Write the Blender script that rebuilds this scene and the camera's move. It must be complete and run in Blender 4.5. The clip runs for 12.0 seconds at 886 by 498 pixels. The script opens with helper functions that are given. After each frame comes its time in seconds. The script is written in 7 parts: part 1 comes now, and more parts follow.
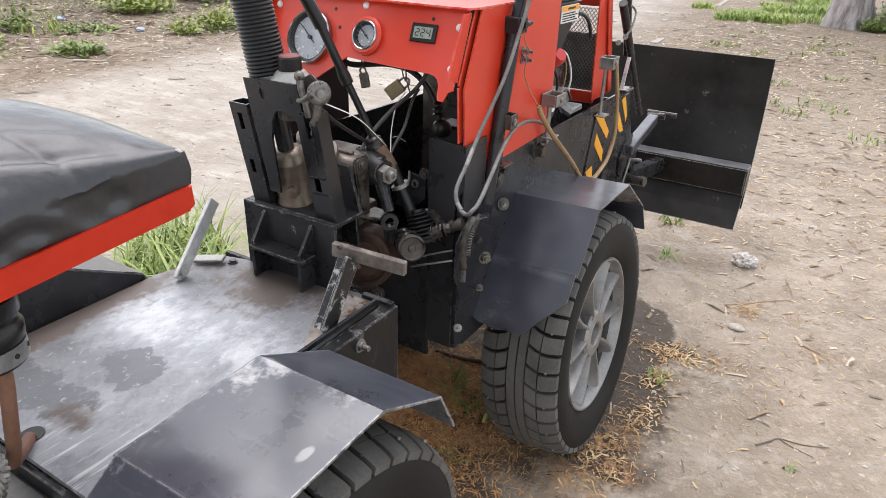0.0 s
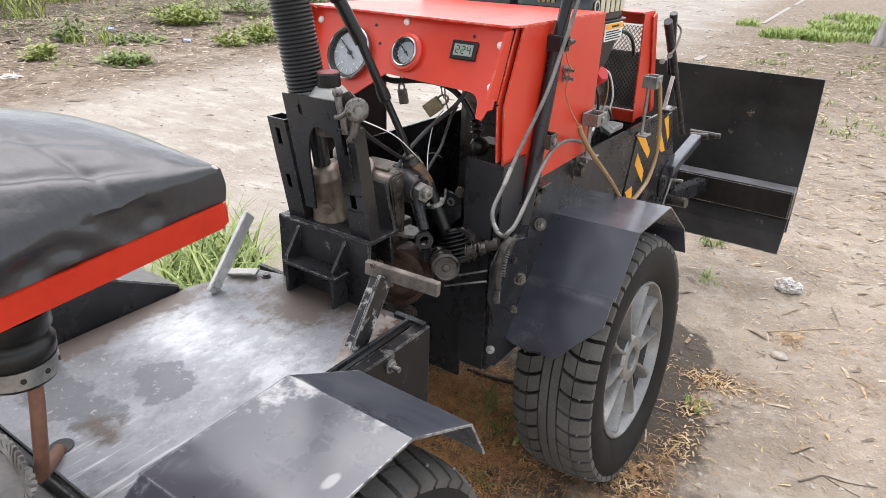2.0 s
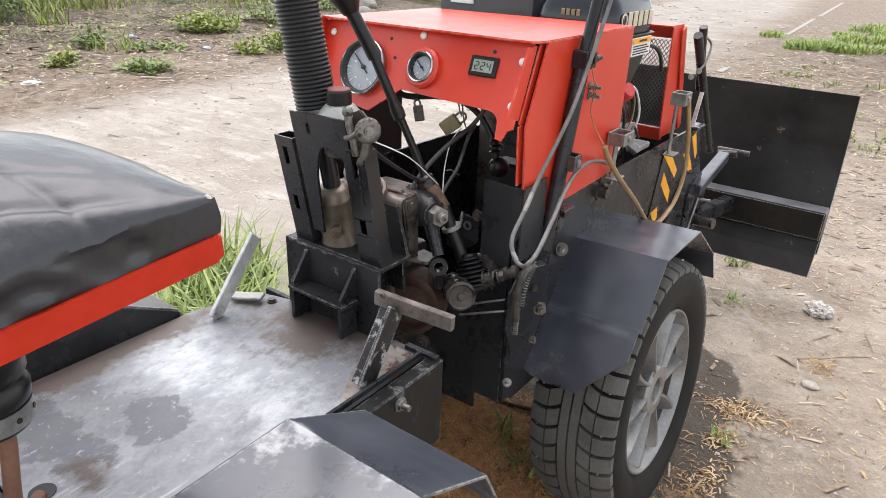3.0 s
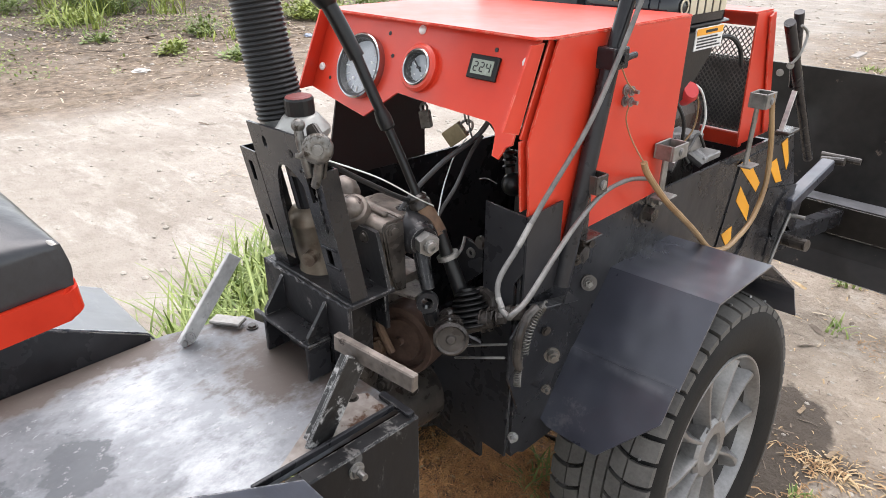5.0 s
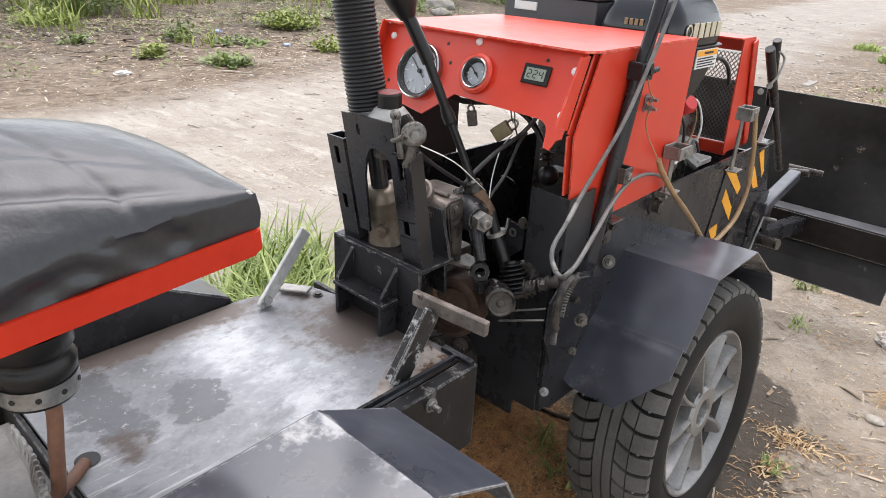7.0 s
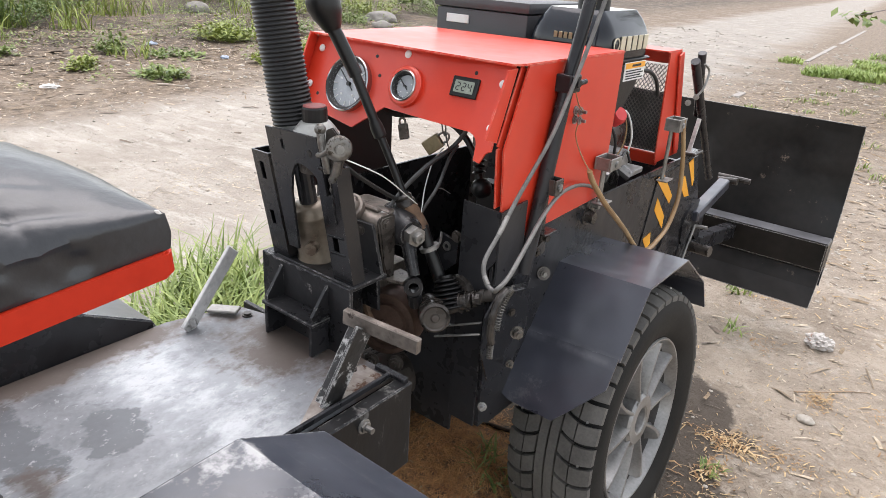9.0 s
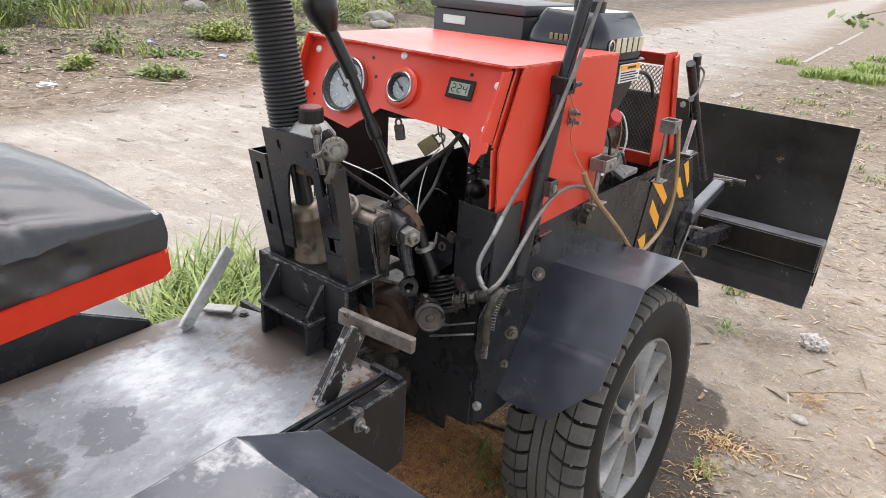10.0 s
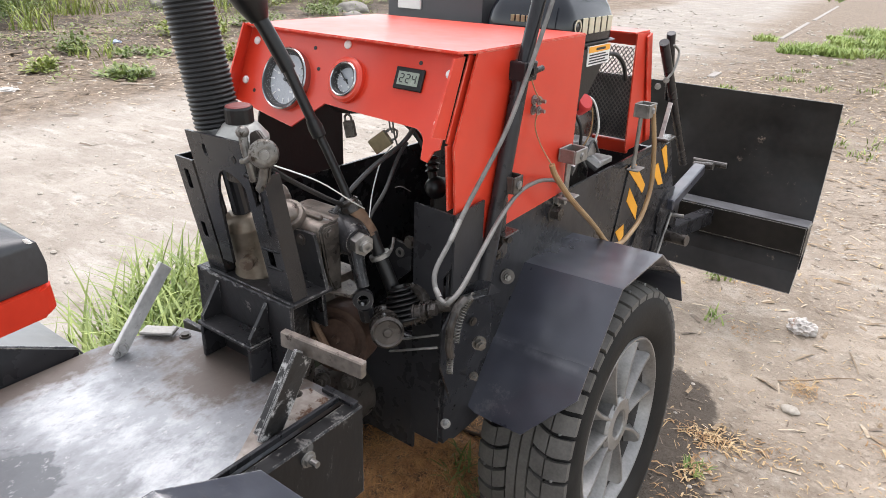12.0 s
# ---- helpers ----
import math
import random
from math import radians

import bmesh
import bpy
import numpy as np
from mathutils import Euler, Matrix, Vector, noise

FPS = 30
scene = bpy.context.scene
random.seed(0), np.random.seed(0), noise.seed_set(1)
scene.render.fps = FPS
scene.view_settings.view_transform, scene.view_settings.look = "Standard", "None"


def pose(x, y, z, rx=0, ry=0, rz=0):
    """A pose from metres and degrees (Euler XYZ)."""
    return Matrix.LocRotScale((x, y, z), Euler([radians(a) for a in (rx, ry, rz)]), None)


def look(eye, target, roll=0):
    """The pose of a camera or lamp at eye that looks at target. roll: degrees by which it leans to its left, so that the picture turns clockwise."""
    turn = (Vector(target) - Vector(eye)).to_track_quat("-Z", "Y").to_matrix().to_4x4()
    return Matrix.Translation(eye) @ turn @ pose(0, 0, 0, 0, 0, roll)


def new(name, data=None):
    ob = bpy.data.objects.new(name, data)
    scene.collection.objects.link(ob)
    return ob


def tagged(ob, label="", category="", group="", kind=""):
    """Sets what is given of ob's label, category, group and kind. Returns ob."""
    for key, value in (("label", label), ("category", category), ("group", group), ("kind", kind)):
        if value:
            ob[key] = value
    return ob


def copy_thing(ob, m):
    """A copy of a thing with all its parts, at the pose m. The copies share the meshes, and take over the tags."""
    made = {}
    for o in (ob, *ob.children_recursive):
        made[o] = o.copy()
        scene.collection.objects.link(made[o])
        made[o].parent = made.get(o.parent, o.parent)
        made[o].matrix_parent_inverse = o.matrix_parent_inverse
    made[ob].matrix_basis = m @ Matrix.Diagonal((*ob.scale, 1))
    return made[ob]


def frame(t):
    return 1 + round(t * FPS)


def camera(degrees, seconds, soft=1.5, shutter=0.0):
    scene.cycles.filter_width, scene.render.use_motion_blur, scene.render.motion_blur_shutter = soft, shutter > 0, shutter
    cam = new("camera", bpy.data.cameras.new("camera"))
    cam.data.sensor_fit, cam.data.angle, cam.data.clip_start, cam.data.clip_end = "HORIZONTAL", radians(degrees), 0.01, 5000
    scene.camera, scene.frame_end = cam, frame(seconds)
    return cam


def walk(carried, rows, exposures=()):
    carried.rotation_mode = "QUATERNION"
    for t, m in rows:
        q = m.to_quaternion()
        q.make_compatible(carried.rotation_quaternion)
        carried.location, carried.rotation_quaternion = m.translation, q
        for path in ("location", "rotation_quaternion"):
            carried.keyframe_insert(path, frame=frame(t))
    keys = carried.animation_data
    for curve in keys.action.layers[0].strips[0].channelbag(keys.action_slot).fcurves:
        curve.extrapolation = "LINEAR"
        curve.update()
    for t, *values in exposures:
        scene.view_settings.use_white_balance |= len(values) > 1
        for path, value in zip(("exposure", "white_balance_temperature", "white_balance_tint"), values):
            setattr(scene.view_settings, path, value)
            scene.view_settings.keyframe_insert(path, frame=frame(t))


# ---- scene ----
cam = camera(66.7, 12.0, 0.7)
PATH = [
    (0, (0.113, 0.291, 1.025), (-0.812, 1.834, 0.152), 1.8),
    (0.5, (0.1, 0.31, 1.022), (-0.894, 1.792, 0.12), 1.8),
    (1, (0.102, 0.316, 1.023), (-0.91, 1.804, 0.15), 1.6),
    (1.5, (0.102, 0.315, 1.019), (-0.917, 1.812, 0.17), 1.7),
    (2, (0.1, 0.308, 1.027), (-0.918, 1.809, 0.185), 2.0),
    (2.5, (0.105, 0.322, 1.03), (-0.951, 1.809, 0.21), 1.6),
    (3, (0.062, 0.364, 1.027), (-1.002, 1.845, 0.204), 2.2),
    (3.5, (-0.012, 0.429, 1.027), (-1.025, 1.955, 0.224), 4.3),
    (3.7, (-0.013, 0.448, 1.029), (-1.02, 1.975, 0.22), 4.2),
    (5.3, (0.083, 0.595, 1.023), (-1.231, 1.823, 0.147), -0.2),
    (5.5, (0.075, 0.578, 1.026), (-1.224, 1.814, 0.141), 0.1),
    (6, (0.086, 0.478, 1.026), (-1.149, 1.8, 0.173), 1.8),
    (6.5, (0.092, 0.398, 1.026), (-1.135, 1.742, 0.197), 2.8),
    (7, (0.091, 0.38, 1.035), (-1.123, 1.738, 0.209), 3.1),
    (7.5, (0.09, 0.388, 1.034), (-1.067, 1.801, 0.217), 4.0),
    (9.5, (0.1, 0.409, 1.034), (-1.004, 1.88, 0.248), 3.8),
    (10, (0.103, 0.405, 1.038), (-0.999, 1.877, 0.251), 4.0),
    (10.5, (0.105, 0.407, 1.041), (-1.005, 1.874, 0.256), 3.8),
    (11, (0.103, 0.409, 1.04), (-1.009, 1.876, 0.26), 3.7),
    (11.5, (0.099, 0.417, 1.039), (-1.013, 1.885, 0.26), 3.7),
    (12, (0.081, 0.502, 1.025), (-0.982, 1.988, 0.213), 2.1),
]
EXPOSURE = 1.31
walk(cam, [(t, look(eye, target, roll)) for t, eye, target, roll in PATH], [(0, EXPOSURE), (0.5, EXPOSURE + 0.06), (2.7, EXPOSURE + 0.06), (3.7, EXPOSURE), (5.4, EXPOSURE + 0.2), (6.5, EXPOSURE), (11.5, EXPOSURE), (12, EXPOSURE + 0.1)])

# ---- world and light: a bright overcast day ----
world = bpy.data.worlds.new("sky")
scene.world = world
world.use_nodes = True
wn, wl = world.node_tree.nodes, world.node_tree.links
wn.clear()
sky = wn.new("ShaderNodeTexSky")
sky.sky_type, sky.sun_disc = "NISHITA", False
sky.sun_elevation, sky.sun_rotation = radians(68), radians(-38)
grey = wn.new("ShaderNodeHueSaturation")
grey.inputs["Saturation"].default_value = 0.22
back = wn.new("ShaderNodeBackground")
back.inputs["Strength"].default_value = 0.15
wl.new(sky.outputs[0], grey.inputs["Color"])
wl.new(grey.outputs[0], back.inputs["Color"])
wl.new(back.outputs[0], wn.new("ShaderNodeOutputWorld").inputs["Surface"])
sun = new("sun", bpy.data.lights.new("sun", "SUN"))
sun.data.energy, sun.data.angle, sun.data.color = 1.2, radians(60), (1.0, 0.92, 0.945)
sun.matrix_world = look((-1.7, 2.6, 5.0), (-0.575, 1.2, 0.3))


# ---- materials ----
def surface(name, low, high, scale=6.0, rough=(0.4, 0.6), metal=0.0, bump=0.2, fine=120.0, spots=None, stretch=(1, 1, 1), coat=0.0):
    """Two colours mixed by noise at two scales, rough between two values, with fine relief; spots: colour, scale, amount, roughness."""
    m = bpy.data.materials.new(name)
    m.use_nodes = True
    n, l = m.node_tree.nodes, m.node_tree.links
    bsdf = n["Principled BSDF"]
    place = n.new("ShaderNodeNewGeometry")
    warp = n.new("ShaderNodeMapping")
    warp.inputs["Scale"].default_value = stretch
    l.new(place.outputs["Position"], warp.inputs["Vector"])
    big, small = n.new("ShaderNodeTexNoise"), n.new("ShaderNodeTexNoise")
    big.inputs["Scale"].default_value, big.inputs["Detail"].default_value = scale, 5
    small.inputs["Scale"].default_value, small.inputs["Detail"].default_value = fine, 4
    for tex in (big, small):
        l.new(warp.outputs[0], tex.inputs["Vector"])
    both = n.new("ShaderNodeMath")
    both.operation = "MULTIPLY_ADD"
    l.new(small.outputs["Fac"], both.inputs[0])
    both.inputs[1].default_value = 0.45
    l.new(big.outputs["Fac"], both.inputs[2])
    ramp = n.new("ShaderNodeMapRange")
    ramp.inputs["From Min"].default_value, ramp.inputs["From Max"].default_value = 0.5, 0.95
    l.new(both.outputs[0], ramp.inputs["Value"])
    mix = n.new("ShaderNodeMix")
    mix.data_type = "RGBA"
    mix.inputs["A"].default_value, mix.inputs["B"].default_value = (*low, 1), (*high, 1)
    l.new(ramp.outputs[0], mix.inputs["Factor"])
    colour = mix.outputs["Result"]
    gloss = n.new("ShaderNodeMapRange")
    gloss.inputs["To Min"].default_value, gloss.inputs["To Max"].default_value = rough
    l.new(ramp.outputs[0], gloss.inputs["Value"])
    rough_out = gloss.outputs[0]
    if spots:
        tint, size, amount, spot_rough = spots
        dots = n.new("ShaderNodeTexNoise")
        dots.inputs["Scale"].default_value, dots.inputs["Detail"].default_value = size, 8
        dots.inputs["Roughness"].default_value = 0.7
        l.new(warp.outputs[0], dots.inputs["Vector"])
        cut = n.new("ShaderNodeMapRange")
        cut.inputs["From Min"].default_value, cut.inputs["From Max"].default_value = 1 - amount, 1.06 - amount
        l.new(dots.outputs["Fac"], cut.inputs["Value"])
        over = n.new("ShaderNodeMix")
        over.data_type = "RGBA"
        l.new(cut.outputs[0], over.inputs["Factor"])
        l.new(colour, over.inputs["A"])
        over.inputs["B"].default_value = (*tint, 1)
        colour = over.outputs["Result"]
        rmix = n.new("ShaderNodeMix")
        l.new(cut.outputs[0], rmix.inputs["Factor"])
        l.new(rough_out, rmix.inputs["A"])
        rmix.inputs["B"].default_value = spot_rough
        rough_out = rmix.outputs["Result"]
    l.new(colour, bsdf.inputs["Base Color"])
    l.new(rough_out, bsdf.inputs["Roughness"])
    bsdf.inputs["Metallic"].default_value = metal
    bsdf.inputs["Coat Weight"].default_value = coat
    bsdf.inputs["Coat Roughness"].default_value = 0.15
    relief = n.new("ShaderNodeBump")
    relief.inputs["Strength"].default_value, relief.inputs["Distance"].default_value = bump, 0.004
    l.new(both.outputs[0], relief.inputs["Height"])
    l.new(relief.outputs[0], bsdf.inputs["Normal"])
    return m


def clear_glass(name):
    m = bpy.data.materials.new(name)
    m.use_nodes = True
    b = m.node_tree.nodes["Principled BSDF"]
    b.inputs["Transmission Weight"].default_value, b.inputs["Roughness"].default_value, b.inputs["IOR"].default_value = 1.0, 0.03, 1.13
    return m


BLACK = surface("black_paint", (0.013, 0.013, 0.0145), (0.031, 0.031, 0.034), 9, (0.16, 0.40), 0, 0.16, 60, ((0.17, 0.155, 0.14), 38, 0.31, 0.7))
FENDER = surface("fender_paint", (0.024, 0.0255, 0.034), (0.046, 0.049, 0.064), 4, (0.22, 0.38), 0, 0.02, 20, ((0.3, 0.3, 0.3), 40, 0.27, 0.6), (1, 1, 1), 0.5)
BLADE = surface("blade_paint", (0.007, 0.0065, 0.006), (0.020, 0.017, 0.015), 5, (0.28, 0.50), 0, 0.15, 50, ((0.15, 0.115, 0.09), 16, 0.36, 0.8))
RED = surface("red_paint", (0.56, 0.034, 0.014), (0.66, 0.052, 0.022), 3, (0.30, 0.44), 0, 0.02, 30, ((0.25, 0.02, 0.01), 40, 0.24, 0.5), (1, 1, 1), 0.08)
BOARD_RED = surface("board_red_paint", (0.42, 0.020, 0.006), (0.54, 0.032, 0.011), 8, (0.40, 0.55), 0, 0.1, 90)
SIDEWALL = surface("tyre_sidewall", (0.011, 0.0107, 0.0105), (0.027, 0.0258, 0.024), 12, (0.55, 0.75), 0, 0.15, 180)
RUBBER = surface("tyre_rubber", (0.055, 0.052, 0.048), (0.125, 0.118, 0.108), 14, (0.7, 0.9), 0, 0.25, 220, ((0.13, 0.12, 0.10), 40, 0.33, 0.95))
TANK = surface("glossy_tank", (0.006, 0.008, 0.012), (0.011, 0.014, 0.020), 5, (0.08, 0.14), 0, 0.06, 12)
BARREL = surface("dark_rim_inside", (0.030, 0.028, 0.026), (0.085, 0.080, 0.074), 20, (0.5, 0.7), 0.3, 0.1, 150, ((0.12, 0.10, 0.08), 30, 0.38, 0.9))
ALLOY = surface("cast_alloy", (0.17, 0.167, 0.162), (0.31, 0.305, 0.297), 20, (0.28, 0.45), 0.5, 0.08, 200, ((0.2, 0.18, 0.15), 45, 0.33, 0.8))
VINYL = surface("seat_vinyl", (0.013, 0.014, 0.0165), (0.027, 0.029, 0.034), 9, (0.30, 0.44), 0, 0.25, 150, None, (1, 1, 1), 0.15)
GREASY = surface("greasy_steel", (0.085, 0.080, 0.073), (0.24, 0.23, 0.21), 40, (0.25, 0.5), 0.7, 0.4, 160, ((0.05, 0.04, 0.03), 40, 0.44, 0.5))
STEEL = surface("bare_steel", (0.14, 0.135, 0.125), (0.34, 0.33, 0.31), 30, (0.35, 0.6), 0.7, 0.2, 160, ((0.1, 0.06, 0.035), 50, 0.34, 0.85))
PALE_STEEL = surface("pale_scratched_steel", (0.36, 0.36, 0.355), (0.68, 0.68, 0.66), 25, (0.35, 0.5), 0.0, 0.15, 150, ((0.25, 0.22, 0.19), 40, 0.36, 0.8))
ZINC = surface("zinc_steel", (0.20, 0.20, 0.20), (0.42, 0.42, 0.41), 40, (0.3, 0.5), 0.8, 0.15, 200)
CAST = surface("oily_casting", (0.017, 0.015, 0.0135), (0.080, 0.070, 0.061), 26, (0.18, 0.42), 0.15, 0.5, 90, ((0.15, 0.128, 0.105), 45, 0.34, 0.5))
CANISTER = surface("dusty_bronze", (0.10, 0.080, 0.058), (0.215, 0.178, 0.135), 18, (0.30, 0.45), 0.4, 0.12, 120, ((0.085, 0.058, 0.040), 22, 0.41, 0.45))
RUST = surface("rusty_iron", (0.09, 0.055, 0.035), (0.21, 0.13, 0.08), 40, (0.7, 0.9), 0.1, 0.4, 220)
WORNCAST = surface("worn_casting", (0.085, 0.073, 0.063), (0.29, 0.25, 0.215), 24, (0.3, 0.55), 0.5, 0.4, 120, ((0.04, 0.03, 0.025), 30, 0.42, 0.5))
DRUM = surface("dark_brown_drum", (0.05, 0.032, 0.025), (0.15, 0.095, 0.072), 25, (0.3, 0.5), 0.3, 0.3, 140)
BROWN = surface("brown_primer", (0.115, 0.053, 0.032), (0.20, 0.10, 0.062), 25, (0.5, 0.7), 0, 0.3, 180)
PLASTIC = surface("black_plastic", (0.007, 0.007, 0.007), (0.013, 0.013, 0.013), 10, (0.3, 0.42), 0, 0.1, 300)
GREYPLASTIC = surface("grey_plastic", (0.045, 0.046, 0.05), (0.06, 0.06, 0.065), 10, (0.4, 0.5), 0, 0.2, 500)
ALUMINIUM = surface("dull_aluminium", (0.22, 0.22, 0.205), (0.40, 0.40, 0.375), 20, (0.3, 0.5), 0.35, 0.2, 120, ((0.2, 0.18, 0.14), 40, 0.36, 0.8))
HOSE_GREY = surface("grey_cable_sheath", (0.085, 0.083, 0.078), (0.19, 0.185, 0.175), 30, (0.4, 0.6), 0.2, 0.2, 200)
HOSE_BROWN = surface("amber_hose", (0.24, 0.14, 0.06), (0.36, 0.24, 0.12), 20, (0.3, 0.5), 0, 0.2, 150)
BRASS = surface("dull_brass", (0.2, 0.16, 0.09), (0.33, 0.28, 0.17), 40, (0.4, 0.6), 0.35, 0.2, 200)
DIAL = surface("dial_face", (0.32, 0.34, 0.36), (0.43, 0.45, 0.48), 18, (0.3, 0.5), 0, 0.0, 100)
CHROME = surface("chrome_bezel", (0.34, 0.34, 0.34), (0.46, 0.46, 0.46), 30, (0.15, 0.25), 1.0, 0.02, 100)
WHITE = surface("white_print", (0.7, 0.7, 0.68), (0.8, 0.8, 0.78), 20, (0.4, 0.5), 0, 0.0, 100)
YELLOW = surface("yellow_tape", (0.80, 0.34, 0.015), (0.90, 0.42, 0.025), 20, (0.35, 0.5), 0, 0.05, 100, ((0.1, 0.08, 0.05), 50, 0.3, 0.7))
CAPRED = surface("red_cap", (0.5, 0.03, 0.03), (0.6, 0.05, 0.05), 20, (0.3, 0.5), 0, 0.1, 100)
MAROON = surface("faded_maroon_cap", (0.14, 0.032, 0.029), (0.22, 0.058, 0.052), 30, (0.5, 0.7), 0, 0.2, 100)
INK = surface("black_ink", (0.01, 0.01, 0.01), (0.015, 0.015, 0.015), 20, (0.5, 0.6), 0, 0.0, 100)
LCD = surface("lcd_glass", (0.24, 0.27, 0.22), (0.28, 0.31, 0.26), 20, (0.2, 0.3), 0, 0.0, 100)
GLASS = clear_glass("gauge_glass")
WIRE_W = surface("white_wire", (0.55, 0.58, 0.55), (0.68, 0.7, 0.67), 20, (0.4, 0.5), 0, 0.0, 100)
WIRE_G = surface("dark_grey_cable", (0.030, 0.030, 0.031), (0.062, 0.061, 0.060), 30, (0.35, 0.5), 0, 0.1, 100)
WIRE_K = surface("black_wire", (0.012, 0.012, 0.012), (0.02, 0.02, 0.02), 20, (0.4, 0.5), 0, 0.0, 100)
LEAF = surface("weed_leaf", (0.08, 0.135, 0.030), (0.25, 0.31, 0.085), 12, (0.5, 0.7), 0, 0.1, 100)
GRASS = surface("grass_blade", (0.10, 0.17, 0.03), (0.38, 0.44, 0.14), 14, (0.5, 0.7), 0, 0.1, 60)
STRAW = surface("wood_shaving", (0.34, 0.22, 0.10), (0.66, 0.50, 0.29), 30, (0.7, 0.9), 0, 0.1, 100)
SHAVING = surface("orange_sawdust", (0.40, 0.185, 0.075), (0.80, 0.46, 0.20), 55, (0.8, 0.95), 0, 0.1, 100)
STONE = surface("pale_stone", (0.28, 0.25, 0.21), (0.48, 0.44, 0.38), 30, (0.7, 0.9), 0, 0.4, 120)
ROCK = surface("grey_rock", (0.15, 0.138, 0.122), (0.30, 0.28, 0.25), 9, (0.7, 0.9), 0, 0.5, 60)
BARK = surface("tree_bark", (0.13, 0.11, 0.105), (0.46, 0.42, 0.41), 14, (0.8, 0.95), 0, 1.0, 50, None, (1, 1, 0.16))
PAPER = surface("dirty_paper", (0.42, 0.385, 0.355), (0.64, 0.61, 0.575), 30, (0.7, 0.9), 0, 0.2, 100, ((0.35, 0.22, 0.16), 30, 0.42, 0.9))


class Mixer:
    """Shortcuts for building masks and colours in a node tree."""
    def __init__(self, m):
        self.n, self.l = m.node_tree.nodes, m.node_tree.links
        self.bsdf = self.n["Principled BSDF"]
        self.place = self.n.new("ShaderNodeNewGeometry")
        axes = self.n.new("ShaderNodeSeparateXYZ")
        self.l.new(self.place.outputs["Position"], axes.inputs[0])
        self.x, self.y, self.z = axes.outputs
        self.colour = self.bsdf.inputs["Base Color"].links[0].from_socket
        self.rough = self.bsdf.inputs["Roughness"].links[0].from_socket

    def tex(self, scale, detail=6, stretch=(1, 1, 1), angle=0.0, rough=0.65):
        warp = self.n.new("ShaderNodeMapping")
        warp.inputs["Scale"].default_value, warp.inputs["Rotation"].default_value = stretch, (0, 0, angle)
        self.l.new(self.place.outputs["Position"], warp.inputs["Vector"])
        t = self.n.new("ShaderNodeTexNoise")
        t.inputs["Scale"].default_value, t.inputs["Detail"].default_value, t.inputs["Roughness"].default_value = scale, detail, rough
        self.l.new(warp.outputs[0], t.inputs["Vector"])
        return t.outputs["Fac"]

    def fit(self, value, a, b, c=0.0, d=1.0):
        r = self.n.new("ShaderNodeMapRange")
        for key, v in zip(("From Min", "From Max", "To Min", "To Max"), (a, b, c, d)):
            r.inputs[key].default_value = v
        self.l.new(value, r.inputs["Value"])
        return r.outputs[0]

    def op(self, name, a, b=0.0):
        k = self.n.new("ShaderNodeMath")
        k.operation = name
        for i, v in enumerate((a, b)):
            if isinstance(v, float):
                k.inputs[i].default_value = v
            else:
                self.l.new(v, k.inputs[i])
        return k.outputs[0]

    def blob(self, cx, cy, rx, ry):
        """1 in the middle of an ellipse on the plan, 0 on its rim, minus outside."""
        dx = self.op("DIVIDE", self.op("SUBTRACT", self.x, cx), rx)
        dy = self.op("DIVIDE", self.op("SUBTRACT", self.y, cy), ry)
        d = self.op("SQRT", self.op("ADD", self.op("MULTIPLY", dx, dx), self.op("MULTIPLY", dy, dy)))
        return self.op("SUBTRACT", 1.0, d)

    def cover(self, tint, rough, mask):
        a, b = self.n.new("ShaderNodeMix"), self.n.new("ShaderNodeMix")
        a.data_type = "RGBA"
        self.l.new(mask, a.inputs["Factor"])
        self.l.new(self.colour, a.inputs["A"])
        a.inputs["B"].default_value = (*tint, 1)
        self.l.new(mask, b.inputs["Factor"])
        self.l.new(self.rough, b.inputs["A"])
        b.inputs["B"].default_value = rough
        self.colour, self.rough = a.outputs["Result"], b.outputs["Result"]

    def done(self):
        self.l.new(self.colour, self.bsdf.inputs["Base Color"])
        self.l.new(self.rough, self.bsdf.inputs["Roughness"])


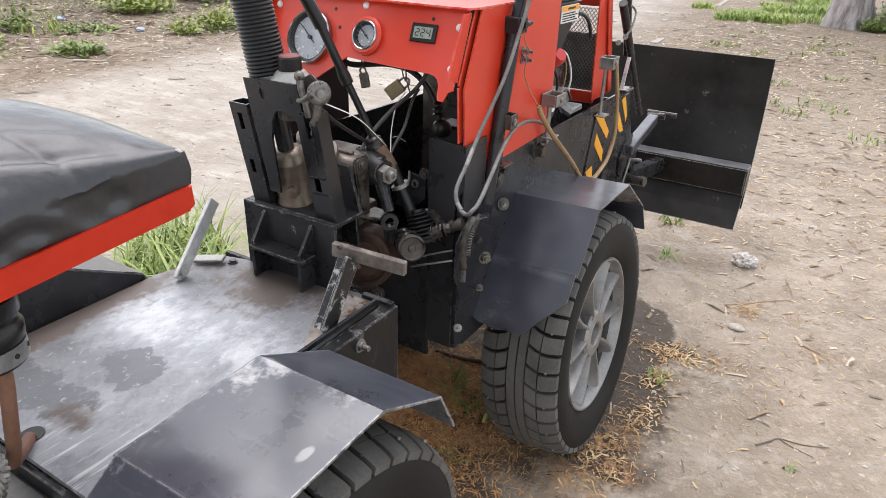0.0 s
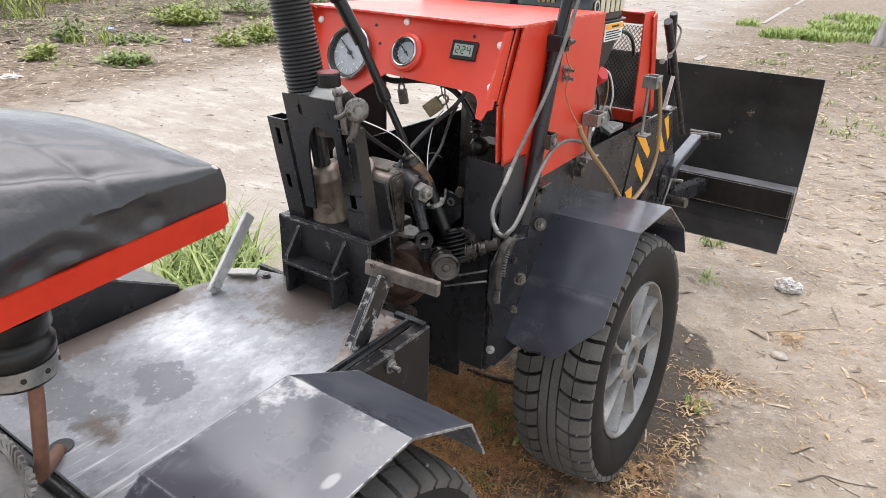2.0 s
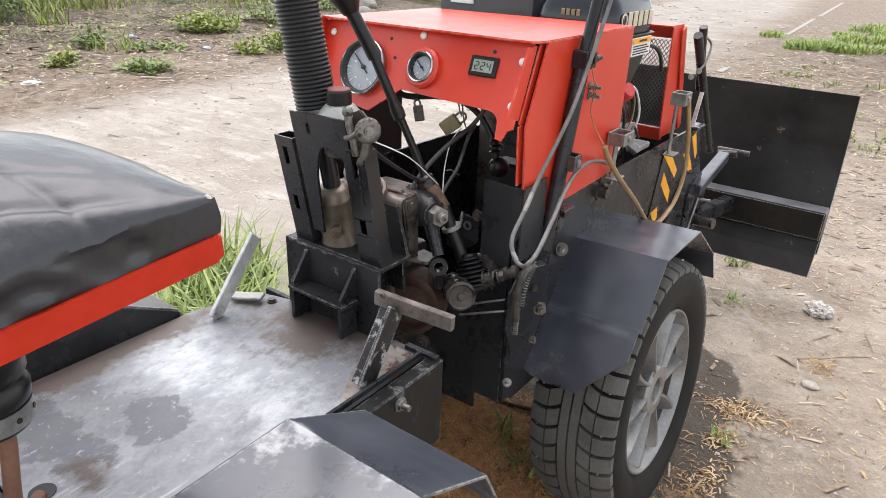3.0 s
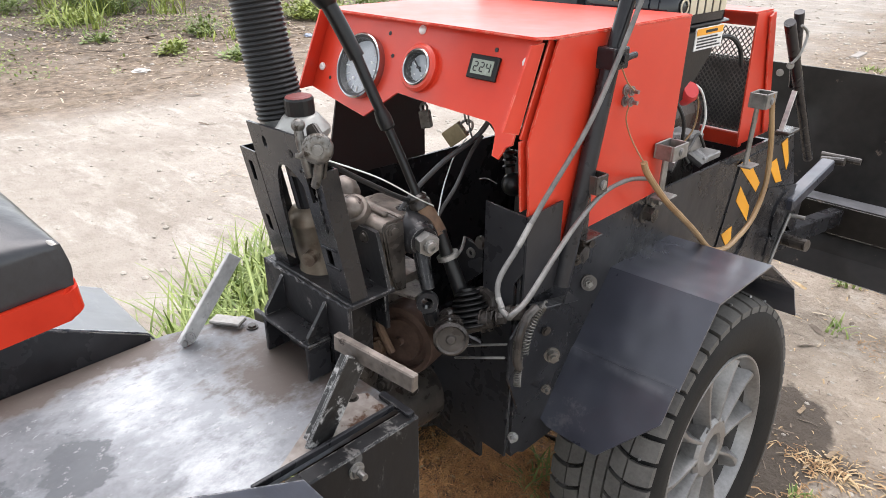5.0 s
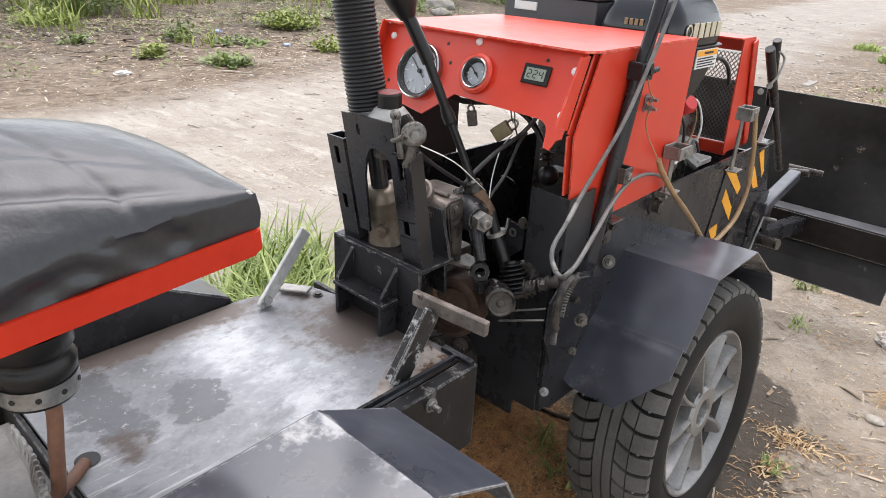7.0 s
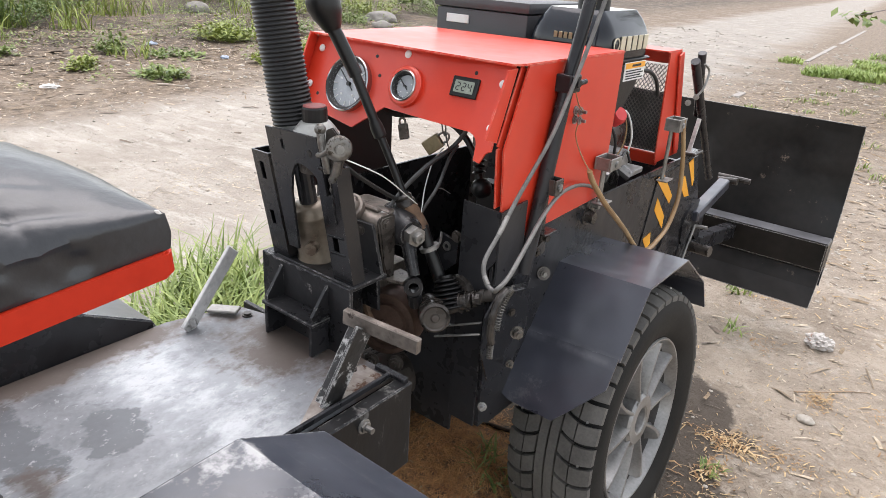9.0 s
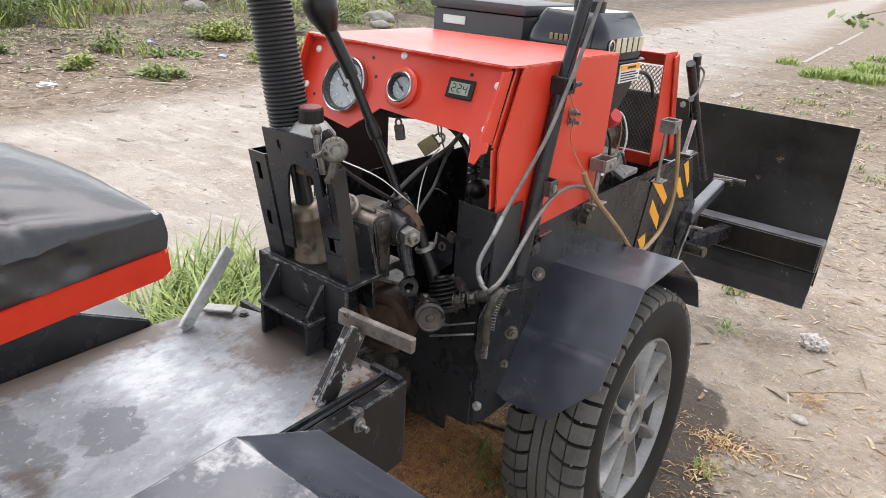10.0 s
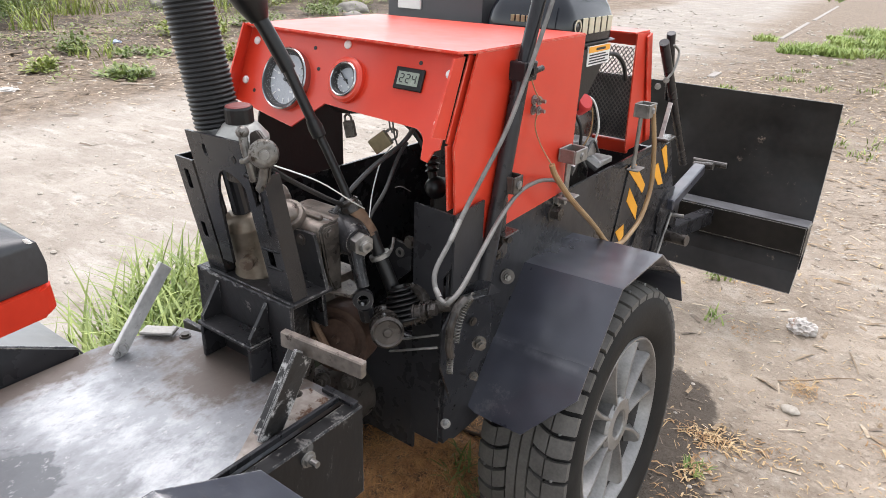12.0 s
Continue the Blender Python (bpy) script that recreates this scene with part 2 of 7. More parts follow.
def scuffed_plate():
    """Black floor plate trodden down to pale metal, with flaked edges, dark worn patches and brown mud."""
    m = surface("scuffed_plate", (0.115, 0.120, 0.128), (0.215, 0.223, 0.236), 9, (0.28, 0.42), 0.1, 0.10, 140)
    k = Mixer(m)
    flake = k.op("MULTIPLY", k.fit(k.tex(40, 9, (1.0, 0.6, 1), 0.9, 0.70), 0.32, 0.68, -1.0, 1.0), 0.50)
    broad = k.op("MULTIPLY", k.fit(k.tex(11, 5), 0.3, 0.7, -1.0, 1.0), 0.60)
    ragged = k.op("ADD", flake, broad)
    pale = k.blob(-0.655, 0.770, 0.125, 0.085)
    for spot in ((-0.475, 0.775, 0.135, 0.105), (-0.560, 0.835, 0.12, 0.06), (-0.49, 0.585, 0.13, 0.08), (-0.42, 0.70, 0.06, 0.10)):
        pale = k.op("MAXIMUM", pale, k.blob(*spot))
    pale = k.op("ADD", pale, ragged)
    k.cover((0.265, 0.280, 0.294), 0.38, k.op("MULTIPLY", k.fit(pale, -0.25, 0.45), 0.85))
    white = k.op("MAXIMUM", k.blob(-0.665, 0.775, 0.085, 0.050), k.blob(-0.470, 0.785, 0.095, 0.065))
    white = k.op("ADD", white, ragged)
    k.cover((0.425, 0.442, 0.455), 0.46, k.op("MULTIPLY", k.fit(white, -0.05, 0.55), k.fit(k.tex(30, 9, (1.0, 0.62, 1), 0.5, 0.76), 0.40, 0.58, 0.20, 1.0)))
    dark = k.op("ADD", k.op("MAXIMUM", k.blob(-0.577, 0.685, 0.065, 0.036), k.blob(-0.640, 0.600, 0.10, 0.040)), k.op("MULTIPLY", ragged, 0.75))
    k.cover((0.075, 0.080, 0.088), 0.34, k.op("MULTIPLY", k.fit(dark, -0.02, 0.22), 0.85))
    streak = k.op("MULTIPLY", k.fit(k.tex(75, 5, (1.0, 0.07, 1), 0.0, 0.7), 0.54, 0.62), k.fit(k.op("ADD", k.blob(-0.465, 0.57, 0.12, 0.075), k.op("MULTIPLY", ragged, 0.3)), -0.1, 0.3))
    k.cover((0.55, 0.55, 0.55), 0.4, k.op("MULTIPLY", streak, 0.8))
    specks = k.fit(k.tex(110, 5, (1.0, 0.7, 1), 0.4, 0.75), 0.60, 0.66)
    k.cover((0.48, 0.48, 0.48), 0.4, k.op("MULTIPLY", specks, 0.5))
    grime = k.fit(k.tex(70, 6, (1.0, 0.7, 1), 1.2, 0.75), 0.56, 0.64)
    k.cover((0.12, 0.12, 0.126), 0.4, k.op("MULTIPLY", grime, 0.35))
    mud = k.op("MAXIMUM", k.blob(-0.600, 0.950, 0.17, 0.085), k.blob(-0.755, 0.70, 0.05, 0.28))
    mud = k.op("MAXIMUM", k.op("MAXIMUM", mud, k.blob(-0.540, 0.590, 0.045, 0.025)), k.blob(-0.40, 0.95, 0.07, 0.07))
    mud = k.op("ADD", mud, k.op("MULTIPLY", ragged, 0.8))
    k.cover((0.088, 0.066, 0.052), 0.60, k.op("MULTIPLY", k.fit(mud, -0.05, 0.5), 0.9))
    k.done()
    return m


PLATE = scuffed_plate()


def edge_wear(m, tint, amount=0.5, radius=0.003, rough=0.45, grain=55):
    """Rubs the paint off along the edges of a thing, in patches."""
    k = Mixer(m)
    turn = k.n.new("ShaderNodeBevel")
    turn.samples = 4
    turn.inputs["Radius"].default_value = radius
    dot = k.n.new("ShaderNodeVectorMath")
    dot.operation = "DOT_PRODUCT"
    k.l.new(turn.outputs[0], dot.inputs[0])
    k.l.new(k.place.outputs["True Normal"], dot.inputs[1])
    rim = k.fit(dot.outputs["Value"], 0.985, 0.90)
    patchy = k.fit(k.tex(grain, 6, (1, 1, 1), 0.0, 0.7), 0.72 - 0.5 * amount, 0.80 - 0.5 * amount)
    k.cover(tint, rough, k.op("MULTIPLY", rim, patchy))
    k.done()


for paint, shine in ((BLACK, 0.30), (BLADE, 0.30), (SIDEWALL, 0.12), (CAST, 0.40), (PLASTIC, 0.35), (VINYL, 0.55), (BOARD_RED, 0.25)):
    paint.node_tree.nodes["Principled BSDF"].inputs["Specular IOR Level"].default_value = shine
edge_wear(BLACK, (0.12, 0.115, 0.11), 0.36)
edge_wear(FENDER, (0.20, 0.20, 0.22), 0.35, 0.0016)


def fold_wear():
    """A rubbed grey line along the lower fold of the front mudguards, and a few dull scuffs."""
    k = Mixer(FENDER)
    band = k.op("MULTIPLY", k.fit(k.z, 0.458, 0.465), k.fit(k.z, 0.474, 0.467))
    band = k.op("MULTIPLY", band, k.fit(k.tex(22, 5), 0.36, 0.58))
    k.cover((0.11, 0.113, 0.125), 0.35, k.op("MULTIPLY", band, 0.6))
    scuff = k.fit(k.tex(9, 8, (1, 1, 1), 0.0, 0.8), 0.60, 0.66)
    k.cover((0.10, 0.10, 0.105), 0.5, k.op("MULTIPLY", scuff, 0.6))
    k.done()


fold_wear()


def dented(m, scale, deep):
    """Slow waves in a sheet of metal, so that its shine is uneven."""
    k = Mixer(m)
    wave = k.n.new("ShaderNodeBump")
    wave.inputs["Strength"].default_value, wave.inputs["Distance"].default_value = 1.0, deep
    k.l.new(k.tex(scale, 2, (1, 1, 1), 0.0, 0.4), wave.inputs["Height"])
    shape = k.bsdf.inputs["Normal"].links[0].from_node
    k.l.new(wave.outputs[0], shape.inputs["Normal"])


dented(FENDER, 7.0, 0.022)
dented(BLADE, 5.0, 0.02)
dented(BLACK, 9.0, 0.006)
dented(RED, 5.0, 0.004)
edge_wear(BLADE, (0.36, 0.35, 0.33), 0.7, 0.003)
edge_wear(RED, (0.70, 0.22, 0.16), 0.5, 0.002)


def worn_mudguard():
    """Faded black mudguard paint, rubbed to pale metal along the fold and the inner edge."""
    m = surface("worn_mudguard_paint", (0.032, 0.036, 0.046), (0.060, 0.066, 0.082), 5, (0.24, 0.38), 0, 0.03, 30, ((0.4, 0.4, 0.4), 40, 0.29, 0.6), (1, 1, 1), 0.5)
    k = Mixer(m)
    ragged = k.op("ADD", k.op("MULTIPLY", k.fit(k.tex(45, 8, (1, 1, 1), 0.0, 0.72), 0.3, 0.7, -1.0, 1.0), 0.55), k.op("MULTIPLY", k.fit(k.tex(12, 4), 0.3, 0.7, -1.0, 1.0), 0.55))
    inner = k.blob(-0.375, 0.700, 0.075, 0.055)
    fold = k.op("MULTIPLY", k.fit(k.y, 0.690, 0.726), k.fit(k.y, 0.736, 0.728))
    fold = k.op("SUBTRACT", fold, k.fit(k.x, -0.40, -0.24, 0.10, 0.55))
    rub = k.op("ADD", k.op("MAXIMUM", inner, fold), ragged)
    k.cover((0.34, 0.34, 0.34), 0.4, k.fit(rub, 0.5, 1.0))
    scratch = k.op("MAXIMUM", k.fit(k.tex(70, 6, (0.2, 1.0, 1), 0.7, 0.7), 0.58, 0.66), k.fit(k.tex(90, 5, (1.0, 0.25, 1), 0.3, 0.7), 0.60, 0.68))
    k.cover((0.17, 0.172, 0.18), 0.4, k.op("MULTIPLY", scratch, 0.2))
    grime = k.fit(k.tex(13, 8, (1, 1, 1), 0.0, 0.75), 0.50, 0.68)
    k.cover((0.035, 0.036, 0.042), 0.42, k.op("MULTIPLY", grime, 0.5))
    pale = k.op("ADD", k.blob(-0.239, 0.640, 0.007, 0.014), k.op("MULTIPLY", ragged, 0.25))
    k.cover((0.24, 0.24, 0.24), 0.45, k.fit(pale, 0.0, 0.3))
    k.done()
    return m


MUDGUARD = worn_mudguard()
dented(MUDGUARD, 8.0, 0.012)
edge_wear(MUDGUARD, (0.44, 0.44, 0.44), 0.58, 0.004, 0.45, 90)


def soil():
    """Dry trodden earth; a paler compacted lane runs past the machine, darker litter beyond it."""
    m = bpy.data.materials.new("trodden_soil")
    m.use_nodes = True
    n, l = m.node_tree.nodes, m.node_tree.links
    bsdf = n["Principled BSDF"]
    bsdf.inputs["Roughness"].default_value = 0.92
    place = n.new("ShaderNodeNewGeometry")

    def tex(scale, detail, stretch=(1, 1, 1), rough=0.6):
        warp = n.new("ShaderNodeMapping")
        warp.inputs["Scale"].default_value = stretch
        l.new(place.outputs["Position"], warp.inputs["Vector"])
        t = n.new("ShaderNodeTexNoise")
        t.inputs["Scale"].default_value, t.inputs["Detail"].default_value, t.inputs["Roughness"].default_value = scale, detail, rough
        l.new(warp.outputs[0], t.inputs["Vector"])
        return t.outputs["Fac"]

    def fit(value, a, b, c=0.0, d=1.0):
        r = n.new("ShaderNodeMapRange")
        for key, v in zip(("From Min", "From Max", "To Min", "To Max"), (a, b, c, d)):
            r.inputs[key].default_value = v
        l.new(value, r.inputs["Value"])
        return r.outputs[0]

    def math(op, a, b):
        k = n.new("ShaderNodeMath")
        k.operation = op
        for i, v in enumerate((a, b)):
            if isinstance(v, float):
                k.inputs[i].default_value = v
            else:
                l.new(v, k.inputs[i])
        return k.outputs[0]

    def blend(mask, a, b):
        k = n.new("ShaderNodeMix")
        k.data_type = "RGBA"
        l.new(mask, k.inputs["Factor"])
        for key, v in (("A", a), ("B", b)):
            if isinstance(v, tuple):
                k.inputs[key].default_value = (*v, 1)
            else:
                l.new(v, k.inputs[key])
        return k.outputs["Result"]

    axes = n.new("ShaderNodeSeparateXYZ")
    l.new(place.outputs["Position"], axes.inputs[0])
    x, y = axes.outputs["X"], axes.outputs["Y"]
    wander = math("MULTIPLY", fit(tex(0.8, 5), 0.2, 0.8, -1.0, 1.0), 0.5)
    across = math("ADD", math("ADD", x, math("MULTIPLY", y, 0.10)), wander)
    lane = math("MULTIPLY", fit(across, -4.6, -3.9), fit(across, -0.9, -1.7))
    earth = blend(fit(tex(3.0, 6), 0.35, 0.7), (0.24, 0.195, 0.148), (0.38, 0.318, 0.250))
    earth = blend(fit(tex(38.0, 5, (1, 1, 1), 0.75), 0.52, 0.75), earth, (0.46, 0.395, 0.32))
    earth = blend(fit(tex(120.0, 4, (1, 1, 1), 0.7), 0.60, 0.72), earth, (0.15, 0.12, 0.09))
    earth = blend(math("MULTIPLY", fit(tex(8.0, 7, (1, 1, 1), 0.72), 0.50, 0.66), 0.65), earth, (0.20, 0.162, 0.122))
    earth = blend(math("MULTIPLY", fit(tex(5.0, 7, (1, 1, 1), 0.7), 0.54, 0.68), 0.7), earth, (0.43, 0.385, 0.325))
    path = blend(fit(tex(2.2, 7, (1, 1, 1), 0.7), 0.35, 0.65), (0.295, 0.255, 0.21), (0.42, 0.378, 0.325))
    path = blend(fit(tex(7.0, 7, (0.35, 1.0, 1), 0.72), 0.52, 0.68), path, (0.49, 0.455, 0.405))
    path = blend(fit(tex(11.0, 7, (0.3, 1.0, 1), 0.75), 0.54, 0.66), path, (0.27, 0.235, 0.19))
    path = blend(fit(tex(30.0, 6, (1, 1, 1), 0.75), 0.56, 0.78), path, (0.27, 0.235, 0.19))
    stony = math("MULTIPLY", fit(y, 4.0, 8.0), fit(tex(6.0, 7, (0.35, 1.0, 1), 0.75), 0.38, 0.60))
    path = blend(math("MULTIPLY", stony, 0.75), path, (0.235, 0.215, 0.190))
    colour = blend(lane, earth, path)
    far = fit(across, -3.8, -4.5)
    litter = blend(fit(tex(14.0, 6, (1, 1, 1), 0.75), 0.4, 0.65), (0.100, 0.073, 0.049), (0.285, 0.216, 0.152))
    colour = blend(math("MULTIPLY", far, fit(tex(2.4, 6), 0.25, 0.5)), colour, litter)
    bank = math("MULTIPLY", fit(across, -5.4, -6.8), fit(tex(1.7, 6), 0.30, 0.55))
    colour = blend(math("MULTIPLY", bank, 0.8), colour, (0.060, 0.046, 0.034))
    # the damp patch beside the front wheel, and a darker oval of soil under the machine
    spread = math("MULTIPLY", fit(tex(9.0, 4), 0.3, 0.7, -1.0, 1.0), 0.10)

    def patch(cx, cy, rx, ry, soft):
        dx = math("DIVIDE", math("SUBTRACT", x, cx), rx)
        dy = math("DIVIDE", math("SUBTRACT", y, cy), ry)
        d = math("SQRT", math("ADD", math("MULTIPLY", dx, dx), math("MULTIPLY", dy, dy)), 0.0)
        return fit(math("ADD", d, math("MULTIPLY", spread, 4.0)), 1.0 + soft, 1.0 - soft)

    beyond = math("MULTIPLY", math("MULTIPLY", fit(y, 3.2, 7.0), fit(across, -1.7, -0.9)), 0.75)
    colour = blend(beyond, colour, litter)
    dark_soil = math("MAXIMUM", patch(-0.245, 1.95, 0.125, 0.20, 0.10), patch(-0.62, 1.35, 0.36, 0.62, 0.2))
    dark_soil = math("MAXIMUM", dark_soil, math("MAXIMUM", patch(-0.24, 1.64, 0.160, 0.20, 0.12), patch(-0.16, 1.46, 0.11, 0.10, 0.2)))
    colour = blend(dark_soil, colour, (0.085, 0.068, 0.052))
    dust = math("MULTIPLY", patch(-0.58, 1.38, 0.20, 0.24, 0.45), fit(tex(26.0, 6, (1, 1, 1), 0.75), 0.36, 0.62))
    dust = math("MAXIMUM", dust, math("MULTIPLY", patch(-0.17, 1.42, 0.075, 0.13, 0.5), fit(tex(34.0, 6, (1, 1, 1), 0.75), 0.46, 0.62)))
    colour = blend(dust, colour, (0.64, 0.345, 0.155))
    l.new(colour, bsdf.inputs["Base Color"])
    relief, coarse = n.new("ShaderNodeBump"), n.new("ShaderNodeBump")
    relief.inputs["Strength"].default_value, relief.inputs["Distance"].default_value = 0.8, 0.006
    coarse.inputs["Strength"].default_value, coarse.inputs["Distance"].default_value = 0.7, 0.03
    l.new(tex(90.0, 6, (1, 1, 1), 0.7), relief.inputs["Height"])
    l.new(tex(14.0, 6, (1, 1, 1), 0.7), coarse.inputs["Height"])
    l.new(coarse.outputs[0], relief.inputs["Normal"])
    l.new(relief.outputs[0], bsdf.inputs["Normal"])
    return m


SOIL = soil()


# ---- mesh helpers ----
def part(name, bm, material, parent=None, label=""):
    """Links a bmesh as one mesh object under a thing or a part."""
    bmesh.ops.recalc_face_normals(bm, faces=bm.faces)
    data = bpy.data.meshes.new(name)
    bm.to_mesh(data)
    bm.free()
    data.materials.append(material)
    ob = new(name, data)
    ob.parent = parent
    if label:
        tagged(ob, label)
    return ob


def thing(name, label, category, place=(0, 0, 0), group="", kind=""):
    ob = new(name)
    ob.location = place
    ob.empty_display_size = 0.05
    return tagged(ob, label, category, group, kind)


def smooth(ob, angle=35):
    ob.data.shade_smooth()
    ob.data.set_sharp_from_angle(angle=radians(angle))
    return ob


def box(bm, lo, hi, bevel=0.0, m=None, seg=1):
    made = bmesh.ops.create_cube(bm, size=1.0)["verts"]
    for v in made:
        v.co = Vector([(lo[i] + hi[i]) / 2 + v.co[i] * (hi[i] - lo[i]) for i in range(3)])
    if bevel:
        edges = list({e for v in made for e in v.link_edges})
        made = bmesh.ops.bevel(bm, geom=edges, offset=bevel, segments=seg, affect="EDGES", profile=0.6)["verts"]
    if m is not None:
        bmesh.ops.transform(bm, matrix=m, verts=made)
    return made


def frame_at(p, way, up=(0, 0, 1)):
    """A pose whose z runs along way."""
    z = Vector(way).normalized()
    x = Vector(up).cross(z)
    x = x.normalized() if x.length > 1e-4 else Vector((1, 0, 0))
    y = z.cross(x)
    m = Matrix((x, y, z)).transposed().to_4x4()
    m.translation = Vector(p)
    return m


def rod(bm, a, b, r, r2=None, seg=16, cap=True):
    a, b = Vector(a), Vector(b)
    r2 = r if r2 is None else r2
    bmesh.ops.create_cone(bm, cap_ends=cap, segments=seg, radius1=r, radius2=r2, depth=(b - a).length,
                          matrix=frame_at((a + b) / 2, b - a))


def bar(bm, a, b, w, h, bevel=0.0015, up=(0, 0, 1)):
    """A flat or square bar from a to b: w across, h along up."""
    a, b = Vector(a), Vector(b)
    d = (b - a).length
    box(bm, (-w / 2, -h / 2, 0), (w / 2, h / 2, d), bevel, frame_at(a, b - a, up))


def turned(bm, profile, m, seg=32):
    """A body of revolution round m's z axis; profile: (radius, height)."""
    rings = []
    for r, z in profile:
        if r < 1e-6:
            rings.append([bm.verts.new(m @ Vector((0, 0, z)))])
        else:
            rings.append([bm.verts.new(m @ Vector((r * math.cos(2 * math.pi * i / seg), r * math.sin(2 * math.pi * i / seg), z))) for i in range(seg)])
    for p, q in zip(rings, rings[1:]):
        for i in range(seg):
            j = (i + 1) % seg
            if len(p) == 1 and len(q) == 1:
                continue
            if len(p) == 1:
                bm.faces.new((p[0], q[i], q[j]))
            elif len(q) == 1:
                bm.faces.new((p[i], p[j], q[0]))
            else:
                bm.faces.new((p[i], p[j], q[j], q[i]))


def plate(bm, outline, thick, m=None, bevel=0.0):
    """A flat plate: outline of (u, v) in m's x, y plane, thick along its z."""
    m = m or Matrix()
    low = [bm.verts.new(m @ Vector((u, v, 0))) for u, v in outline]
    top = [bm.verts.new(m @ Vector((u, v, thick))) for u, v in outline]
    faces = [bm.faces.new(low[::-1]), bm.faces.new(top)]
    for i in range(len(low)):
        j = (i + 1) % len(low)
        faces.append(bm.faces.new((low[i], low[j], top[j], top[i])))
    return faces


def folded(bm, profile, x0, x1, thick=0.003, skew=0.0):
    """A sheet folded along lines that run in x; profile: (y, z)."""
    n = len(profile)
    normals = []
    for i in range(n):
        a, b = profile[max(i - 1, 0)], profile[min(i + 1, n - 1)]
        d = Vector((0, b[0] - a[0], b[1] - a[1])).normalized()
        normals.append(Vector((0, -d.z, d.y)))
    rows = []
    for (y, z), nn in zip(profile, normals):
        p0, p1 = Vector((x0, y, z)), Vector((x1, y + skew, z))
        rows.append([bm.verts.new(p0), bm.verts.new(p1), bm.verts.new(p1 - nn * thick), bm.verts.new(p0 - nn * thick)])
    for p, q in zip(rows, rows[1:]):
        for i in range(4):
            j = (i + 1) % 4
            bm.faces.new((p[i], p[j], q[j], q[i]))
    bm.faces.new(rows[0][::-1])
    bm.faces.new(rows[-1])


def curve_points(points, steps=8):
    """A smooth line through the points."""
    pts = [Vector(p) for p in points]
    out = []
    for i in range(len(pts) - 1):
        p0, p1, p2, p3 = pts[max(i - 1, 0)], pts[i], pts[i + 1], pts[min(i + 2, len(pts) - 1)]
        for k in range(steps):
            t = k / steps
            out.append(0.5 * (2 * p1 + (p2 - p0) * t + (2 * p0 - 5 * p1 + 4 * p2 - p3) * t * t + (3 * p1 - p0 - 3 * p2 + p3) * t ** 3))
    return out + [pts[-1]]


def tube(bm, points, r, seg=8, smooth_steps=8, radii=None):
    line = curve_points(points, smooth_steps) if smooth_steps > 1 else [Vector(p) for p in points]
    side = None
    rings = []
    for i, p in enumerate(line):
        way = (line[min(i + 1, len(line) - 1)] - line[max(i - 1, 0)]).normalized()
        if side is None:
            side = way.orthogonal().normalized()
        side = (side - way * side.dot(way)).normalized()
        other = way.cross(side)
        rr = r if radii is None else radii(i / (len(line) - 1)) * r
        rings.append([bm.verts.new(p + rr * (math.cos(2 * math.pi * k / seg) * side + math.sin(2 * math.pi * k / seg) * other)) for k in range(seg)])
    for p, q in zip(rings, rings[1:]):
        for k in range(seg):
            j = (k + 1) % seg
            bm.faces.new((p[k], p[j], q[j], q[k]))
    bm.faces.new(rings[0][::-1])
    bm.faces.new(rings[-1])


def coil(a, b, r, turns, per=10):
    """Points of a coil spring from a to b."""
    m = frame_at(a, Vector(b) - Vector(a))
    d = (Vector(b) - Vector(a)).length
    n = int(turns * per)
    return [m @ Vector((r * math.cos(2 * math.pi * i / per), r * math.sin(2 * math.pi * i / per), d * i / n)) for i in range(n + 1)]


def hexbolt(bm, p, way, r=0.009, h=0.008, shank=0.0):
    way = Vector(way).normalized()
    p = Vector(p)
    bmesh.ops.create_cone(bm, cap_ends=True, segments=6, radius1=r, radius2=r, depth=h, matrix=frame_at(p + way * h / 2, way))
    bmesh.ops.create_cone(bm, cap_ends=True, segments=16, radius1=r * 1.35, radius2=r * 1.35, depth=0.002, matrix=frame_at(p + way * 0.001, way))
    if shank:
        rod(bm, p + way * h, p + way * (h + shank), r * 0.55, seg=10)


# ---- ground ----
def height(x, y):
    """The ground's height at a place."""
    v = Vector((x, y, 0.0))
    z = 0.012 * noise.noise(v * 1.3) + 0.006 * noise.noise(v * 6.0) + 0.004 * noise.noise(v * 17.0)
    edge = x + 0.1 * y + 5.4
    if edge < 0:
        z += min(0.06 * -edge, 1.2) * (0.75 + 0.5 * noise.noise(v * 0.9))
    if abs(x + 0.575) < 0.6 and 0.2 < y < 2.0:
        z = min(z, -0.003)
    z -= 0.010 * max(0.0, 1 - math.hypot(x + 0.29, y - 1.5) / 0.45)
    z += 0.060 * math.exp(-((x + 0.595) / 0.125) ** 2 - ((y - 1.385) / 0.13) ** 2) * (1 + 0.5 * noise.noise(v * 22.0))
    return z - 0.006


